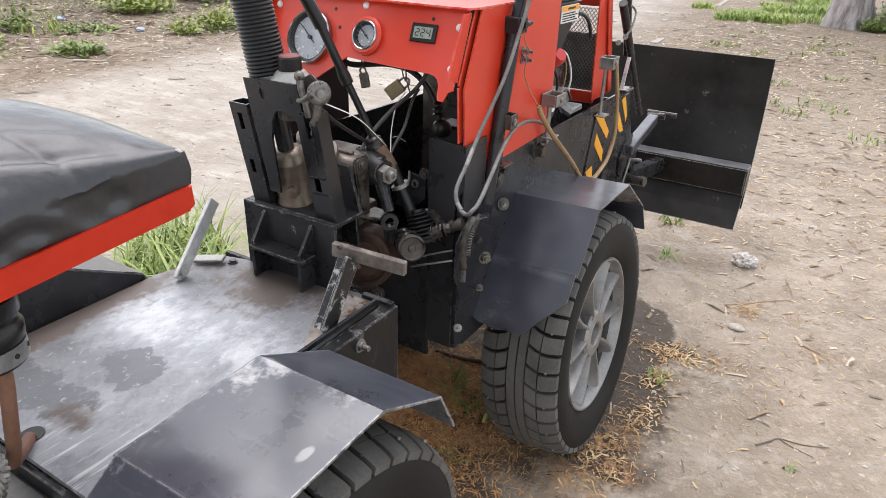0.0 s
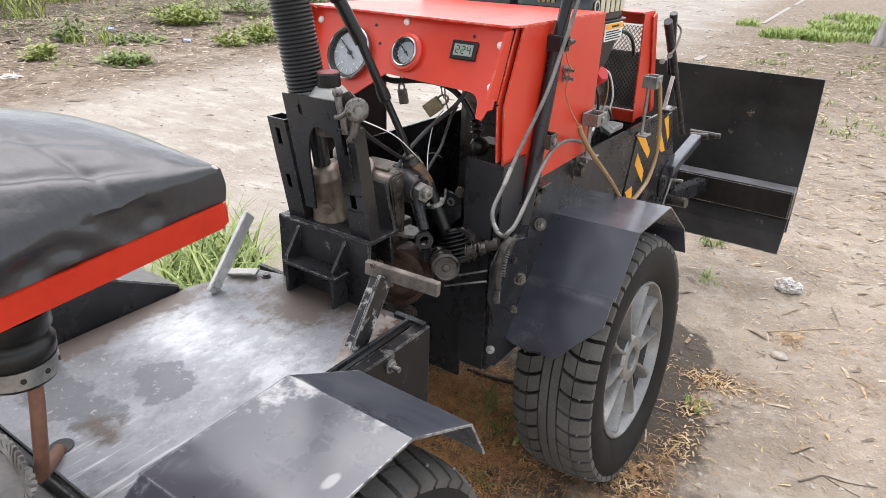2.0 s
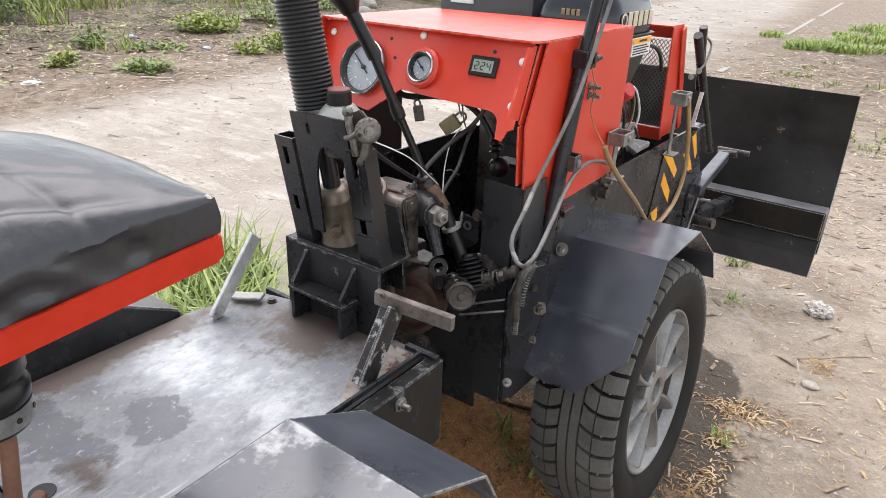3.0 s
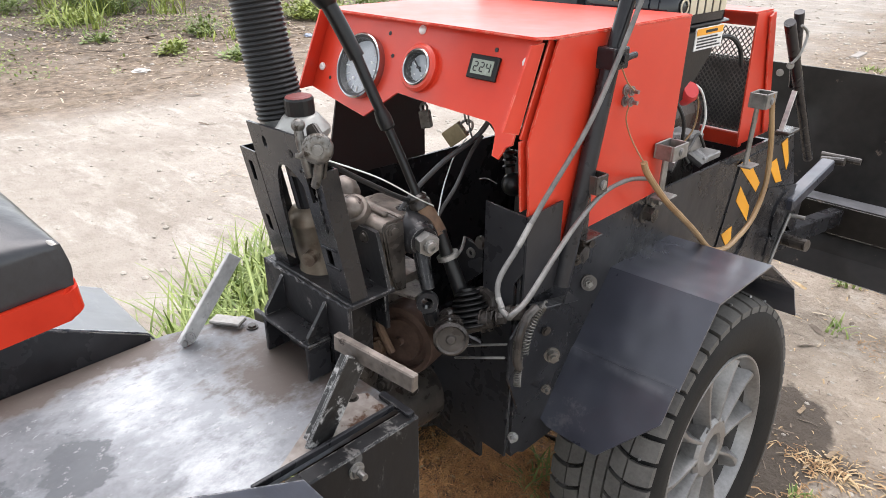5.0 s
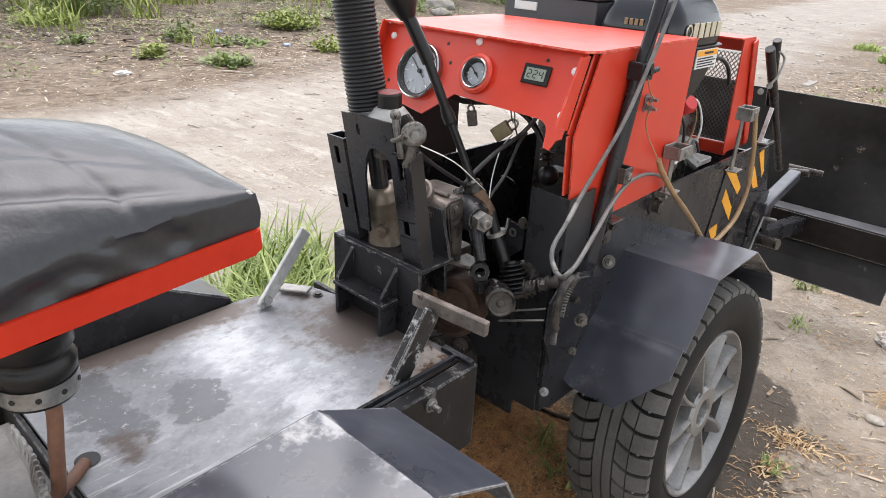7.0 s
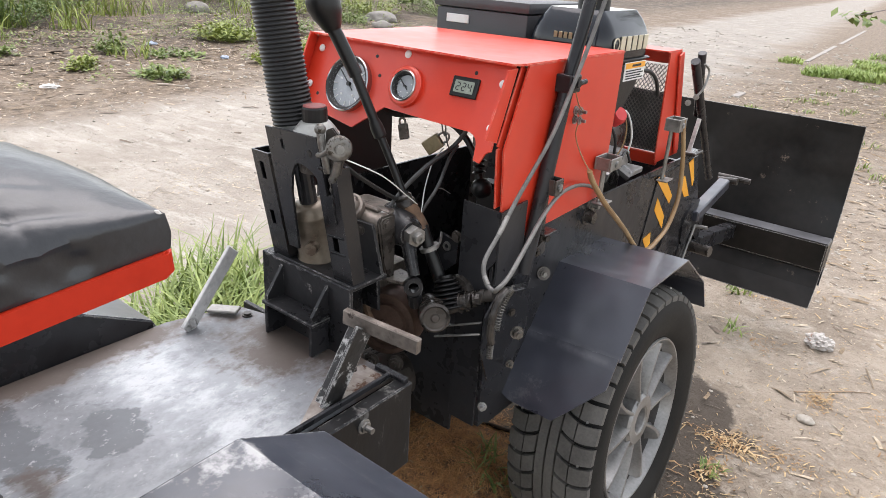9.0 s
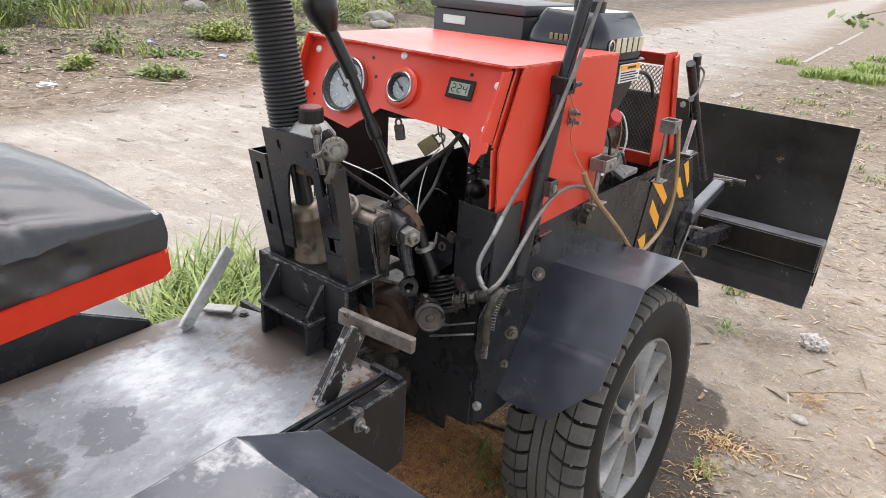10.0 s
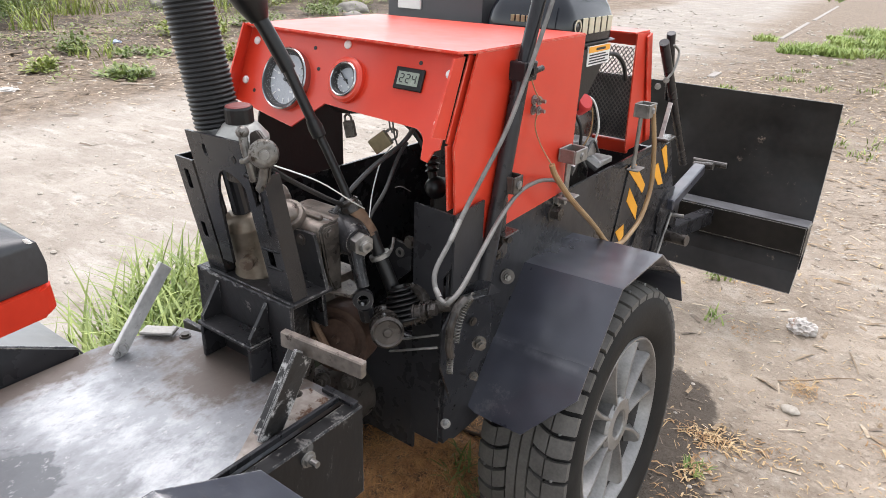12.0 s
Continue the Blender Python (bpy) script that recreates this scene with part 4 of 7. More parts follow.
def front_frame():
    outline = [(1.17, 0.35), (1.20, 0.33), (1.98, 0.33), (2.05, 0.40), (2.05, 0.545), (2.0, 0.655), (1.235, 0.660), (1.17, 0.660)]
    bm = bmesh.new()
    plate(bm, outline, 0.005, yz(RIGHT - 0.005))
    tpart("frame_side", bm, BLACK, "black steel frame side plate")
    bm = bmesh.new()
    plate(bm, outline, 0.005, yz(LEFT))
    tpart("frame_side", bm, BLACK, "black steel frame side plate")
    bm = bmesh.new()
    plate(bm, [(-0.442, 0.34), (RIGHT - 0.006, 0.34), (RIGHT - 0.006, 0.62), (-0.378, 0.64), (-0.378, 0.714), (-0.442, 0.717)], 0.003, xz(1.164))
    plate(bm, [(1.1645, 0.60), (1.232, 0.60), (1.232, 0.718), (1.1645, 0.714)], 0.003, yz(-0.3775))
    plate(bm, [(LEFT + 0.006, 0.30), (-0.444, 0.30), (-0.444, 0.50), (LEFT + 0.006, 0.50)], 0.005, xz(1.172))
    tpart("bulkhead", bm, BLACK, "black steel rear bulkhead")
    bm = bmesh.new()
    box(bm, (LEFT + 0.006, 1.18, 0.33), (RIGHT - 0.006, 2.03, 0.338))
    box(bm, (LEFT + 0.006, 2.03, 0.36), (RIGHT - 0.006, 2.04, 0.62))
    box(bm, (LEFT + 0.006, 1.62, 0.34), (RIGHT - 0.006, 1.63, 0.52))
    tpart("frame_floor", bm, BLACK, "black steel frame floor and cross members")
    # axle tubes
    for y in (0.660, 1.508):
        bm = bmesh.new()
        rod(bm, (CX - 0.24, y, HUBZ), (CX + 0.24, y, HUBZ), 0.03, seg=20)
        rod(bm, (CX - 0.07, y, HUBZ), (CX + 0.07, y, HUBZ), 0.08, seg=24)
        tpart("axle", bm, CAST, "dirty cast axle")
    bm = bmesh.new()
    rod(bm, (CX, 0.95, 0.36), (CX, 1.22, 0.36), 0.055, seg=24)
    rod(bm, (CX, 1.04, 0.33), (CX, 1.04, 0.50), 0.04, seg=24)
    smooth(tpart("pivot", bm, CAST, "greasy dark articulation pivot"))
    bm = bmesh.new()
    hexbolt(bm, (-0.372, 1.158, 0.392), (0.5, -0.8, 0.2), 0.0055, 0.005, 0.008)
    tpart("bolt", bm, ZINC)
    # the base with two gussets that carries the column
    x0, x1 = -0.673, -0.486
    bm = bmesh.new()
    box(bm, (x0, 0.979, 0.505), (x1, 0.985, 0.620), 0.001)
    base = tpart("column_base", bm, CHIPPED_LIGHT, "black welded bracket on the floor")
    bm = bmesh.new()
    box(bm, (x0, 0.9855, 0.614), (x1, 1.052, 0.620), 0.001)
    part("top_plate", bm, CHIPPED_LIGHT, base)
    for x in (x1 - 0.046, x0):
        bm = bmesh.new()
        box(bm, (x, 0.9855, 0.505), (x + 0.006, 1.045, 0.6135), 0.001)
        part("side_plate", bm, CHIPPED_LIGHT, base)
    bm = bmesh.new()
    plate(bm, [(-0.565, 0.620), (-0.488, 0.620), (-0.508, 0.690), (-0.565, 0.690)], 0.005, xz(1.042))
    part("rear_plate", bm, CHIPPED_LIGHT, base)
    for x in (-0.629, -0.533):
        bm = bmesh.new()
        plate(bm, [(0.978, 0.612), (0.978, 0.564), (0.948, 0.564), (0.948, 0.572)], 0.005, yz(x))
        part("gusset", bm, CHIPPED_LIGHT, base)
        bm = bmesh.new()
        box(bm, (x, 0.945, 0.511), (x + 0.006, 0.978, 0.5580), 0.001)
        part("leg", bm, BLACK, base)
        # rough weld beads where the gusset meets the plate
        bm = bmesh.new()
        tube(bm, [(x - 0.001, 0.9775, 0.566 + 0.007 * i + 0.002 * math.sin(i * 2.3)) for i in range(7)], 0.0026, 6, 3, lambda t: 0.75 + 0.35 * math.sin(t * 37))
        part("weld_bead", bm, CHIPPED_LIGHT, base)
    bm = bmesh.new()
    box(bm, (-0.633, 0.944, 0.5585), (-0.524, 0.978, 0.5640), 0.001)
    part("shelf", bm, CHIPPED_LIGHT, base)
    bm = bmesh.new()
    tube(bm, [(x0 + 0.010 + 0.013 * i, 0.9785 + 0.001 * math.sin(i * 1.7), 0.6185 + 0.0015 * math.sin(i * 2.9)) for i in range(14)], 0.0024, 6, 3, lambda t: 0.7 + 0.4 * math.sin(t * 61))
    part("weld_bead", bm, CHIPPED_LIGHT, base)


front_frame()


def column():
    """The leaning posts behind the floor with the bottle between them, the ribbed hose and the fluid pot."""
    up = Vector((0.0, -0.036, 0.19)).normalized()
    lean = frame_at((0, 0.985, 0.64), up, (0, 1, 0))

    def lean_y(z):
        return 0.985 - 0.19 * (z - 0.64)

    def post(x0, x1, d, z0, z1, holes, slot):
        # a square tube, open on top, with slots through its front
        bm = bmesh.new()
        t = 0.0025
        def piece(lo, hi):
            for v in box(bm, lo, hi):
                v.co.y += lean_y(v.co.z)
        piece((x0, 0, z0), (x0 + t, d, z1))
        piece((x1 - t, 0, z0), (x1, d, z1))
        piece((x0 + t, d - t, z0), (x1 - t, d, z1))
        cuts = [z0] + [h for a, b in holes for h in (a, b)] + [z1]
        piece((x0 + t, 0, z0), (slot[0], t, z1))
        piece((slot[1], 0, z0), (x1 - t, t, z1))
        for a, b in zip(cuts[::2], cuts[1::2]):
            piece((slot[0], 0, a), (slot[1], t, b))
        return tpart("post", bm, GLOSSY, "black slotted square steel tube")

    post(-0.657, -0.622, 0.028, 0.560, 0.783, [(0.672, 0.694), (0.742, 0.768)], (-0.645, -0.636))
    post(-0.528, -0.490, 0.024, 0.618, 0.790, [(0.668, 0.690), (0.752, 0.774)], (-0.517, -0.506))
    for x, z in ((-0.494, 0.690), (-0.496, 0.664)):
        bm = bmesh.new()
        bar(bm, (-0.524, lean_y(z) - 0.0005, z), (x, lean_y(z) - 0.0005, z + 0.002), 0.002, 0.003, 0.0004)
        tpart("weld_mark", bm, GLOSSY)
    # face plate with an arched opening, a slot and a hole
    bm = bmesh.new()
    arch = [(-0.572, 0.770), (-0.568, 0.781), (-0.558, 0.787), (-0.545, 0.786), (-0.532, 0.780), (-0.523, 0.770), (-0.518, 0.757)]
    left_leg = [(-0.612, 0.650), (-0.612, 0.826), (-0.5823, 0.8270), (-0.5823, 0.8150), (-0.5855, 0.8125), (-0.5865, 0.807), (-0.5855, 0.8015), (-0.582, 0.7985), (-0.5785, 0.8015), (-0.5775, 0.807), (-0.5785, 0.8125), (-0.5817, 0.8150), (-0.5817, 0.8270), (-0.566, 0.8275), (-0.566, 0.782), (-0.574, 0.770), (-0.583, 0.740), (-0.592, 0.650)]
    right_leg = [(-0.566, 0.782), (-0.566, 0.8275), (-0.514, 0.829), (-0.512, 0.752), (-0.518, 0.757), (-0.523, 0.770), (-0.532, 0.780), (-0.545, 0.786), (-0.558, 0.787)]
    for shape in (left_leg, right_leg):
        plate(bm, shape, 0.004, xz(0.0))
    for v in bm.verts:
        v.co.y += lean_y(v.co.z) - 0.006
        v.co.x += 0.005
    face = tpart("face_plate", bm, GLOSSY, "black steel face plate with an arched cut-out")
    for x, z, r, tall in ((-0.526, 0.805, 0.0035, 1.3),):
        bm = bmesh.new()
        turned(bm, [(r, 0.0006), (0, 0.0006)], frame_at((x, lean_y(z) - 0.006, z), (0, -1, -0.19), (0, 0, 1)) @ Matrix.Diagonal((1, tall, 1, 1)), 14)
        part("hole", bm, INK, face)
    # bottle-shaped canister and its stem
    m = frame_at((-0.599, 1.024, 0.622), up) @ Matrix.Diagonal((0.92, 0.92, 1, 1))
    bm = bmesh.new()
    turned(bm, [(0, 0), (0.033, 0), (0.033, 0.004), (0.030, 0.008), (0.030, 0.068), (0.0308, 0.070), (0.0308, 0.073), (0.0295, 0.075), (0.0285, 0.081), (0.0235, 0.087), (0.016, 0.090), (0, 0.090)], m, 28)
    can = smooth(tpart("canister", bm, CANISTER, "dusty bronze-coloured metal canister"))
    bm = bmesh.new()
    turned(bm, [(0.014, 0.088), (0.0135, 0.19), (0, 0.19)], m, 16)
    part("stem", bm, GLOSSY, can)
    bm = bmesh.new()
    box(bm, (-0.648, 1.000, 0.664), (-0.632, 1.02, 0.676), 0.003)
    part("lug", bm, CANISTER, can)
    bm = bmesh.new()
    rod(bm, (-0.580, 0.998, 0.650), (-0.572, 0.985, 0.650), 0.009, seg=14)
    part("plug", bm, CANISTER, can)
    # ribbed hose
    bm = bmesh.new()
    a, b = Vector((-0.599, 0.985, 0.825)), Vector((-0.650, 0.966, 1.14))
    ribs = 60
    prof = []
    length = (b - a).length
    for i in range(ribs):
        z = length * i / ribs
        s = length / ribs
        prof += [(0.0262, z), (0.0268, z + s * 0.14), (0.0277, z + s * 0.32), (0.0279, z + s * 0.45), (0.0277, z + s * 0.58), (0.0268, z + s * 0.76), (0.0262, z + s * 0.90)]
    hose = frame_at(a, b - a)
    turned(bm, prof, hose, 28)
    smooth(tpart("ribbed_hose", bm, PLASTIC, "black ribbed flexible hose"), 50)
    bm = bmesh.new()
    turned(bm, [(0.022, -0.03), (0.0255, -0.03), (0.026, 0.002), (0.022, 0.002)], hose, 28)
    smooth(tpart("hose_collar", bm, ZINC, "grey metal hose collar"))
    # fluid pot
    m = frame_at((-0.553, 0.982, 0.815), (0.0, -0.05, 1)) @ Matrix.Scale(1.08, 4)
    bm = bmesh.new()
    turned(bm, [(0, -0.002), (0.026, -0.002), (0.0285, 0.001), (0.0285, 0.006), (0.0262, 0.009), (0.0185, 0.019), (0.0155, 0.021), (0, 0.021)], m, 28)
    pot = smooth(tpart("fluid_pot", bm, ALUMINIUM, "dull aluminium fluid pot"))
    bm = bmesh.new()
    turned(bm, [(0.0145, 0.019), (0.015, 0.021), (0.015, 0.036), (0.0138, 0.038)], m, 20)
    part("cap_skirt", bm, PLASTIC, pot)
    bm = bmesh.new()
    turned(bm, [(0.022, -0.0025), (0.0215, -0.04), (0, -0.04)], m, 24)
    part("pot_base", bm, CAST, pot, "greasy dark pot base")
    bm = bmesh.new()
    turned(bm, [(0.0135, 0.035), (0.0135, 0.0385), (0.0105, 0.0395), (0, 0.0395)], m, 20)
    part("cap_top", bm, MAROON, pot, "faded maroon cap top")
    # the clamp with its round head on the right post
    way = Vector((0.80, -0.58, 0.12)).normalized()
    face_at = frame_at((-0.472, 0.946, 0.823), way)
    bm = bmesh.new()
    turned(bm, [(0, 0.0065), (0.0042, 0.0065), (0.0046, 0.0045), (0.009, 0.0050), (0.0135, 0.0040), (0.0152, 0.0022), (0.0160, -0.001), (0.0155, -0.004), (0.0, -0.004)], face_at, 28)
    knob = smooth(tpart("clamp_head", bm, GREASY, "round greasy steel clamp head"))
    bm = bmesh.new()
    hexbolt(bm, face_at @ Vector((0, 0, 0.0050)), way, 0.0040, 0.0035)
    part("bolt", bm, STEEL, knob)
    bm = bmesh.new()
    plate(bm, [(-0.506, 0.782), (-0.486, 0.784), (-0.480, 0.806), (-0.482, 0.830), (-0.497, 0.842), (-0.510, 0.836), (-0.510, 0.80)], 0.006, xz(0.958))
    bmesh.ops.bevel(bm, geom=list(bm.edges), offset=0.0015, segments=2, affect="EDGES")
    smooth(part("clamp_plate", bm, CAST, knob, "oily dark clamp plate"), 40)
    bm = bmesh.new()
    tube(bm, [(-0.506, 0.947, 0.838), (-0.502, 0.946, 0.822), (-0.496, 0.946, 0.806), (-0.494, 0.948, 0.788)], 0.0050, 10)
    bmesh.ops.create_uvsphere(bm, u_segments=12, v_segments=8, radius=0.0072, matrix=pose(-0.506, 0.947, 0.840))
    tube(bm, [(-0.480, 0.952, 0.808), (-0.484, 0.951, 0.79), (-0.492, 0.953, 0.778)], 0.005, 10)
    tube(bm, [(-0.508, 0.945, 0.808), (-0.496, 0.942, 0.812), (-0.486, 0.944, 0.820)], 0.0035, 8)
    smooth(part("clamp_arm", bm, GREASY, knob, "greasy steel clamp arm"), 60)
    bm = bmesh.new()
    tube(bm, [(-0.512 + 0.006 * i, 0.950 - 0.001 * (i % 2), 0.790 + 0.0016 * math.sin(2.1 * i)) for i in range(6)], 0.0030, 6, 3, lambda t: 0.7 + 0.4 * math.sin(t * 29))
    part("weld_bead", bm, CHIPPED_LIGHT, knob)
    # drips of weld down the face of the right post
    bm = bmesh.new()
    tube(bm, [(-0.503 + 0.0010 * math.sin(2.7 * i), lean_y(0.775 - 0.008 * i) - 0.0008, 0.775 - 0.008 * i) for i in range(9)], 0.0013, 6, 3, lambda t: 0.6 + 0.5 * math.sin(t * 37))
    tpart("weld_bead", bm, CHIPPED_LIGHT)


column()


def gearbox():
    # pale cast case with a black plate on its rear face
    bm = bmesh.new()
    box(bm, (-0.640, 1.050, 0.602), (-0.506, 1.084, 0.699), 0.011, None, 3)
    box(bm, (-0.640, 1.058, 0.530), (-0.540, 1.16, 0.594), 0.010, None, 2)
    case = smooth(tpart("gearbox", bm, WORNCAST, "grey worn cast gearbox, oily below"), 40)
    bm = bmesh.new()
    plate(bm, [(-0.632, 0.560), (-0.494, 0.560), (-0.500, 0.640), (-0.511, 0.690), (-0.632, 0.684)], 0.006, xz(1.0435))
    bmesh.ops.bevel(bm, geom=list(bm.edges), offset=0.0012, segments=1, affect="EDGES")
    part("cover_plate", bm, CHIPPED_LIGHT, case, "oily black cover plate")
    bm = bmesh.new()
    plate(bm, [(1.046, 0.694), (1.052, 0.702), (1.080, 0.702), (1.076, 0.640), (1.082, 0.596), (1.072, 0.590), (1.058, 0.630)], 0.008, yz(-0.5055))
    bmesh.ops.bevel(bm, geom=list(bm.edges), offset=0.003, segments=2, affect="EDGES")
    smooth(part("flange", bm, CAST, case, "oily dark cast flange"), 40)
    # top: a rib, a domed plug and a second boss behind it
    bm = bmesh.new()
    box(bm, (-0.628, 1.066, 0.6985), (-0.520, 1.074, 0.705), 0.002)
    box(bm, (-0.600, 1.084, 0.640), (-0.515, 1.125, 0.697), 0.006, None, 2)
    part("rib", bm, WORNCAST, case)
    tilt = Vector((0.35, -0.55, 0.75))
    bm = bmesh.new()
    turned(bm, [(0.021, -0.012), (0.021, 0.004), (0.0195, 0.007), (0.0155, 0.0075), (0.0150, 0.011), (0.011, 0.0155), (0.005, 0.0175), (0, 0.018)], frame_at((-0.556, 1.046, 0.704), tilt), 26)
    smooth(part("filler_cap", bm, WORNCAST, case, "grey cast cap"), 35)
    bm = bmesh.new()
    turned(bm, [(0.019, -0.012), (0.019, 0.006), (0.015, 0.012), (0.008, 0.015), (0, 0.0155)], frame_at((-0.622, 1.082, 0.704), tilt), 24)
    smooth(part("boss", bm, WORNCAST, case, "rounded grey cast boss"), 40)
    for x, y, z, w in ((-0.530, 1.0430, 0.678, (0, -1, 0)), (-0.590, 1.0430, 0.672, (0, -1, 0)), (-0.540, 1.0430, 0.60, (0, -1, 0)), (-0.4975, 1.060, 0.690, (1, 0, 0))):
        bm = bmesh.new()
        hexbolt(bm, (x, y, z), w, 0.006, 0.005)
        part("bolt", bm, CAST, case)
    way = Vector((0.95, -0.30, 0.0)).normalized()
    foot = Vector((-0.4816, 1.097, 0.670)) - way * 0.054
    bm = bmesh.new()
    turned(bm, [(0.0, -0.01), (0.028, -0.01), (0.028, 0.022), (0.0265, 0.026), (0.0255, 0.034), (0.023, 0.040), (0.021, 0.050), (0.018, 0.054), (0.0, 0.054)], frame_at(foot, way), 28)
    smooth(part("boss", bm, CHIPPED_LIGHT, case, "round oily black boss"), 40)
    bm = bmesh.new()
    tip = foot + way * 0.054
    hexbolt(bm, tip - way * 0.006, way, 0.0148, 0.021)
    rod(bm, tip + way * 0.014, tip + way * 0.021, 0.0085, seg=16)
    turned(bm, [(0.0035, 0.0), (0.0080, 0.0), (0.0070, 0.0016), (0.0035, 0.0016)], frame_at(tip + way * 0.0215, way), 16)
    part("shaft_nut", bm, STEEL, case, "bright steel shaft nut")
    # flat ear on the selector, standing up behind the boss
    bm = bmesh.new()
    plate(bm, [(-0.542, 0.672), (-0.543, 0.692), (-0.537, 0.701), (-0.527, 0.702), (-0.520, 0.696), (-0.514, 0.684), (-0.513, 0.668)], 0.008, xz(1.098))
    bmesh.ops.bevel(bm, geom=list(bm.edges), offset=0.0025, segments=2, affect="EDGES")
    smooth(part("lug", bm, CHIPPED_LIGHT, case, "dark forged ear"), 40)
    # selector arm hanging from the boss, with an eye
    bm = bmesh.new()
    tube(bm, [(-0.490, 1.098, 0.662), (-0.478, 1.092, 0.637), (-0.466, 1.088, 0.612)], 0.0105, 12, 8, lambda t: 1.1 - 0.3 * t)
    turned(bm, [(0.0075, -0.006), (0.0135, -0.006), (0.0142, -0.004), (0.0142, 0.004), (0.0135, 0.006), (0.0075, 0.006), (0.0075, -0.006)], frame_at((-0.463, 1.084, 0.597), (0.7, -0.7, 0.1)), 24)
    tube(bm, [(-0.466, 1.090, 0.584), (-0.470, 1.100, 0.560)], 0.011, 10)
    smooth(tpart("selector_arm", bm, CHIPPED_LIGHT, "dark forged selector arm"))
    # joint: a short fat cylinder with a pressed cap
    bm = bmesh.new()
    way = Vector((0.70, -0.68, 0.16)).normalized()
    p = Vector((-0.440, 1.103, 0.558))
    turned(bm, [(0.020, -0.035), (0.024, -0.020), (0.0255, -0.010), (0.024, -0.006), (0.0250, 0.0), (0.0270, 0.006), (0.0250, 0.010), (0.0245, 0.022), (0.0265, 0.025), (0.0265, 0.031), (0.0225, 0.034), (0.0195, 0.0315), (0.008, 0.0315), (0.006, 0.034), (0, 0.0345)], frame_at(p, way) @ Matrix.Diagonal((0.84, 0.84, 1, 1)), 32)
    smooth(tpart("joint_cap", bm, CAST, "round steel joint cap"), 35)
    # cross link with its nuts
    bm = bmesh.new()
    rod(bm, (-0.448, 1.115, 0.553), (-0.398, 1.138, 0.578), 0.0135, 0.0115, seg=18)
    smooth(tpart("linkage", bm, CAST, "greasy steel linkage"))
    for p, r, h in (((-0.412, 1.132, 0.571), 0.0115, 0.006), ((-0.403, 1.136, 0.5755), 0.0120, 0.007), ((-0.393, 1.140, 0.5805), 0.0085, 0.009)):
        bm = bmesh.new()
        hexbolt(bm, p, (0.88, 0.40, 0.26), r, h)
        tpart("nut", bm, CAST, "greasy steel nut")
    bm = bmesh.new()
    rod(bm, (-0.412, 1.152, 0.572), (-0.376, 1.164, 0.585), 0.009, seg=12)
    for k in range(3):
        q = Vector((-0.405 + 0.012 * k, 1.155 + 0.0042 * k, 0.575 + 0.0045 * k))
        rod(bm, q, q + Vector((0.006, 0.002, 0.002)), 0.0105, seg=16)
    smooth(tpart("collar", bm, CAST, "ribbed steel collar"), 40)
    for a, b in (((-0.455, 1.120, 0.518), (-0.380, 1.145, 0.545)), ((-0.440, 1.110, 0.512), (-0.374, 1.135, 0.532))):
        bm = bmesh.new()
        bar(bm, a, b, 0.005, 0.003)
        tpart("link_rod", bm, STEEL)
    # round drum with a pale clamp ear in front of it
    bm = bmesh.new()
    turned(bm, [(0, 0.017), (0.005, 0.017), (0.006, 0.010), (0.030, 0.010), (0.032, 0.004), (0.040, 0.004), (0.042, 0.013), (0.049, 0.013), (0.051, 0.008), (0.051, -0.03), (0, -0.03)], frame_at((-0.516, 1.090, 0.516), (0.30, -0.95, 0.1)), 40)
    smooth(tpart("drum", bm, DRUM, "dark brown round drum"), 30)
    bm = bmesh.new()
    tube(bm, [(-0.540, 1.066, 0.556), (-0.534, 1.062, 0.540), (-0.520, 1.062, 0.520), (-0.512, 1.064, 0.506)], 0.0055, 8)
    hexbolt(bm, (-0.532, 1.060, 0.510), (0.3, -0.9, 0.1), 0.009, 0.008)
    smooth(tpart("clamp_ear", bm, RUST, "rusty clamp ear"), 40)
    bm = bmesh.new()
    plate(bm, [(-0.508, 1.061), (-0.472, 1.070), (-0.478, 1.100), (-0.506, 1.104)], 0.004, pose(0, 0, 0.601))
    tpart("bracket", bm, WORNCAST, "small grey bracket plate")
    bm = bmesh.new()
    plate(bm, [(-0.516, 0.584), (-0.514, 0.613), (-0.488, 0.647), (-0.470, 0.644), (-0.456, 0.651), (-0.458, 0.606), (-0.488, 0.577)], 0.004, xz(1.178))
    bplate = tpart("bracket_plate", bm, BLACK)
    bm = bmesh.new()
    turned(bm, [(0.0042, 0), (0.0075, 0), (0.0068, 0.003), (0.0042, 0.003), (0.0042, 0)], frame_at((-0.477, 1.178, 0.629), (0, -1, 0)), 16)
    part("bushing", bm, STEEL, bplate)
    bm = bmesh.new()
    hexbolt(bm, (-0.459, 1.178, 0.650), (0, -1, 0), 0.007, 0.006)
    part("bolt", bm, CAST, bplate)
    bm = bmesh.new()
    tube(bm, [(-0.486, 1.150, 0.626), (-0.480, 1.140, 0.626), (-0.476, 1.142, 0.630), (-0.478, 1.160, 0.640), (-0.486, 1.174, 0.650)], 0.0022, 7)
    tpart("wire_link", bm, STEEL, "bent steel wire link")
    # oily pump body and pipe deeper in
    bm = bmesh.new()
    turned(bm, [(0, 0.06), (0.020, 0.06), (0.026, 0.052), (0.026, 0.02), (0.032, 0.016), (0.032, 0), (0, 0)], frame_at((-0.440, 1.205, 0.555), (0.1, -0.9, 0.35)), 24)
    smooth(tpart("pump_body", bm, CAST, "oily dark cast pump body"), 40)
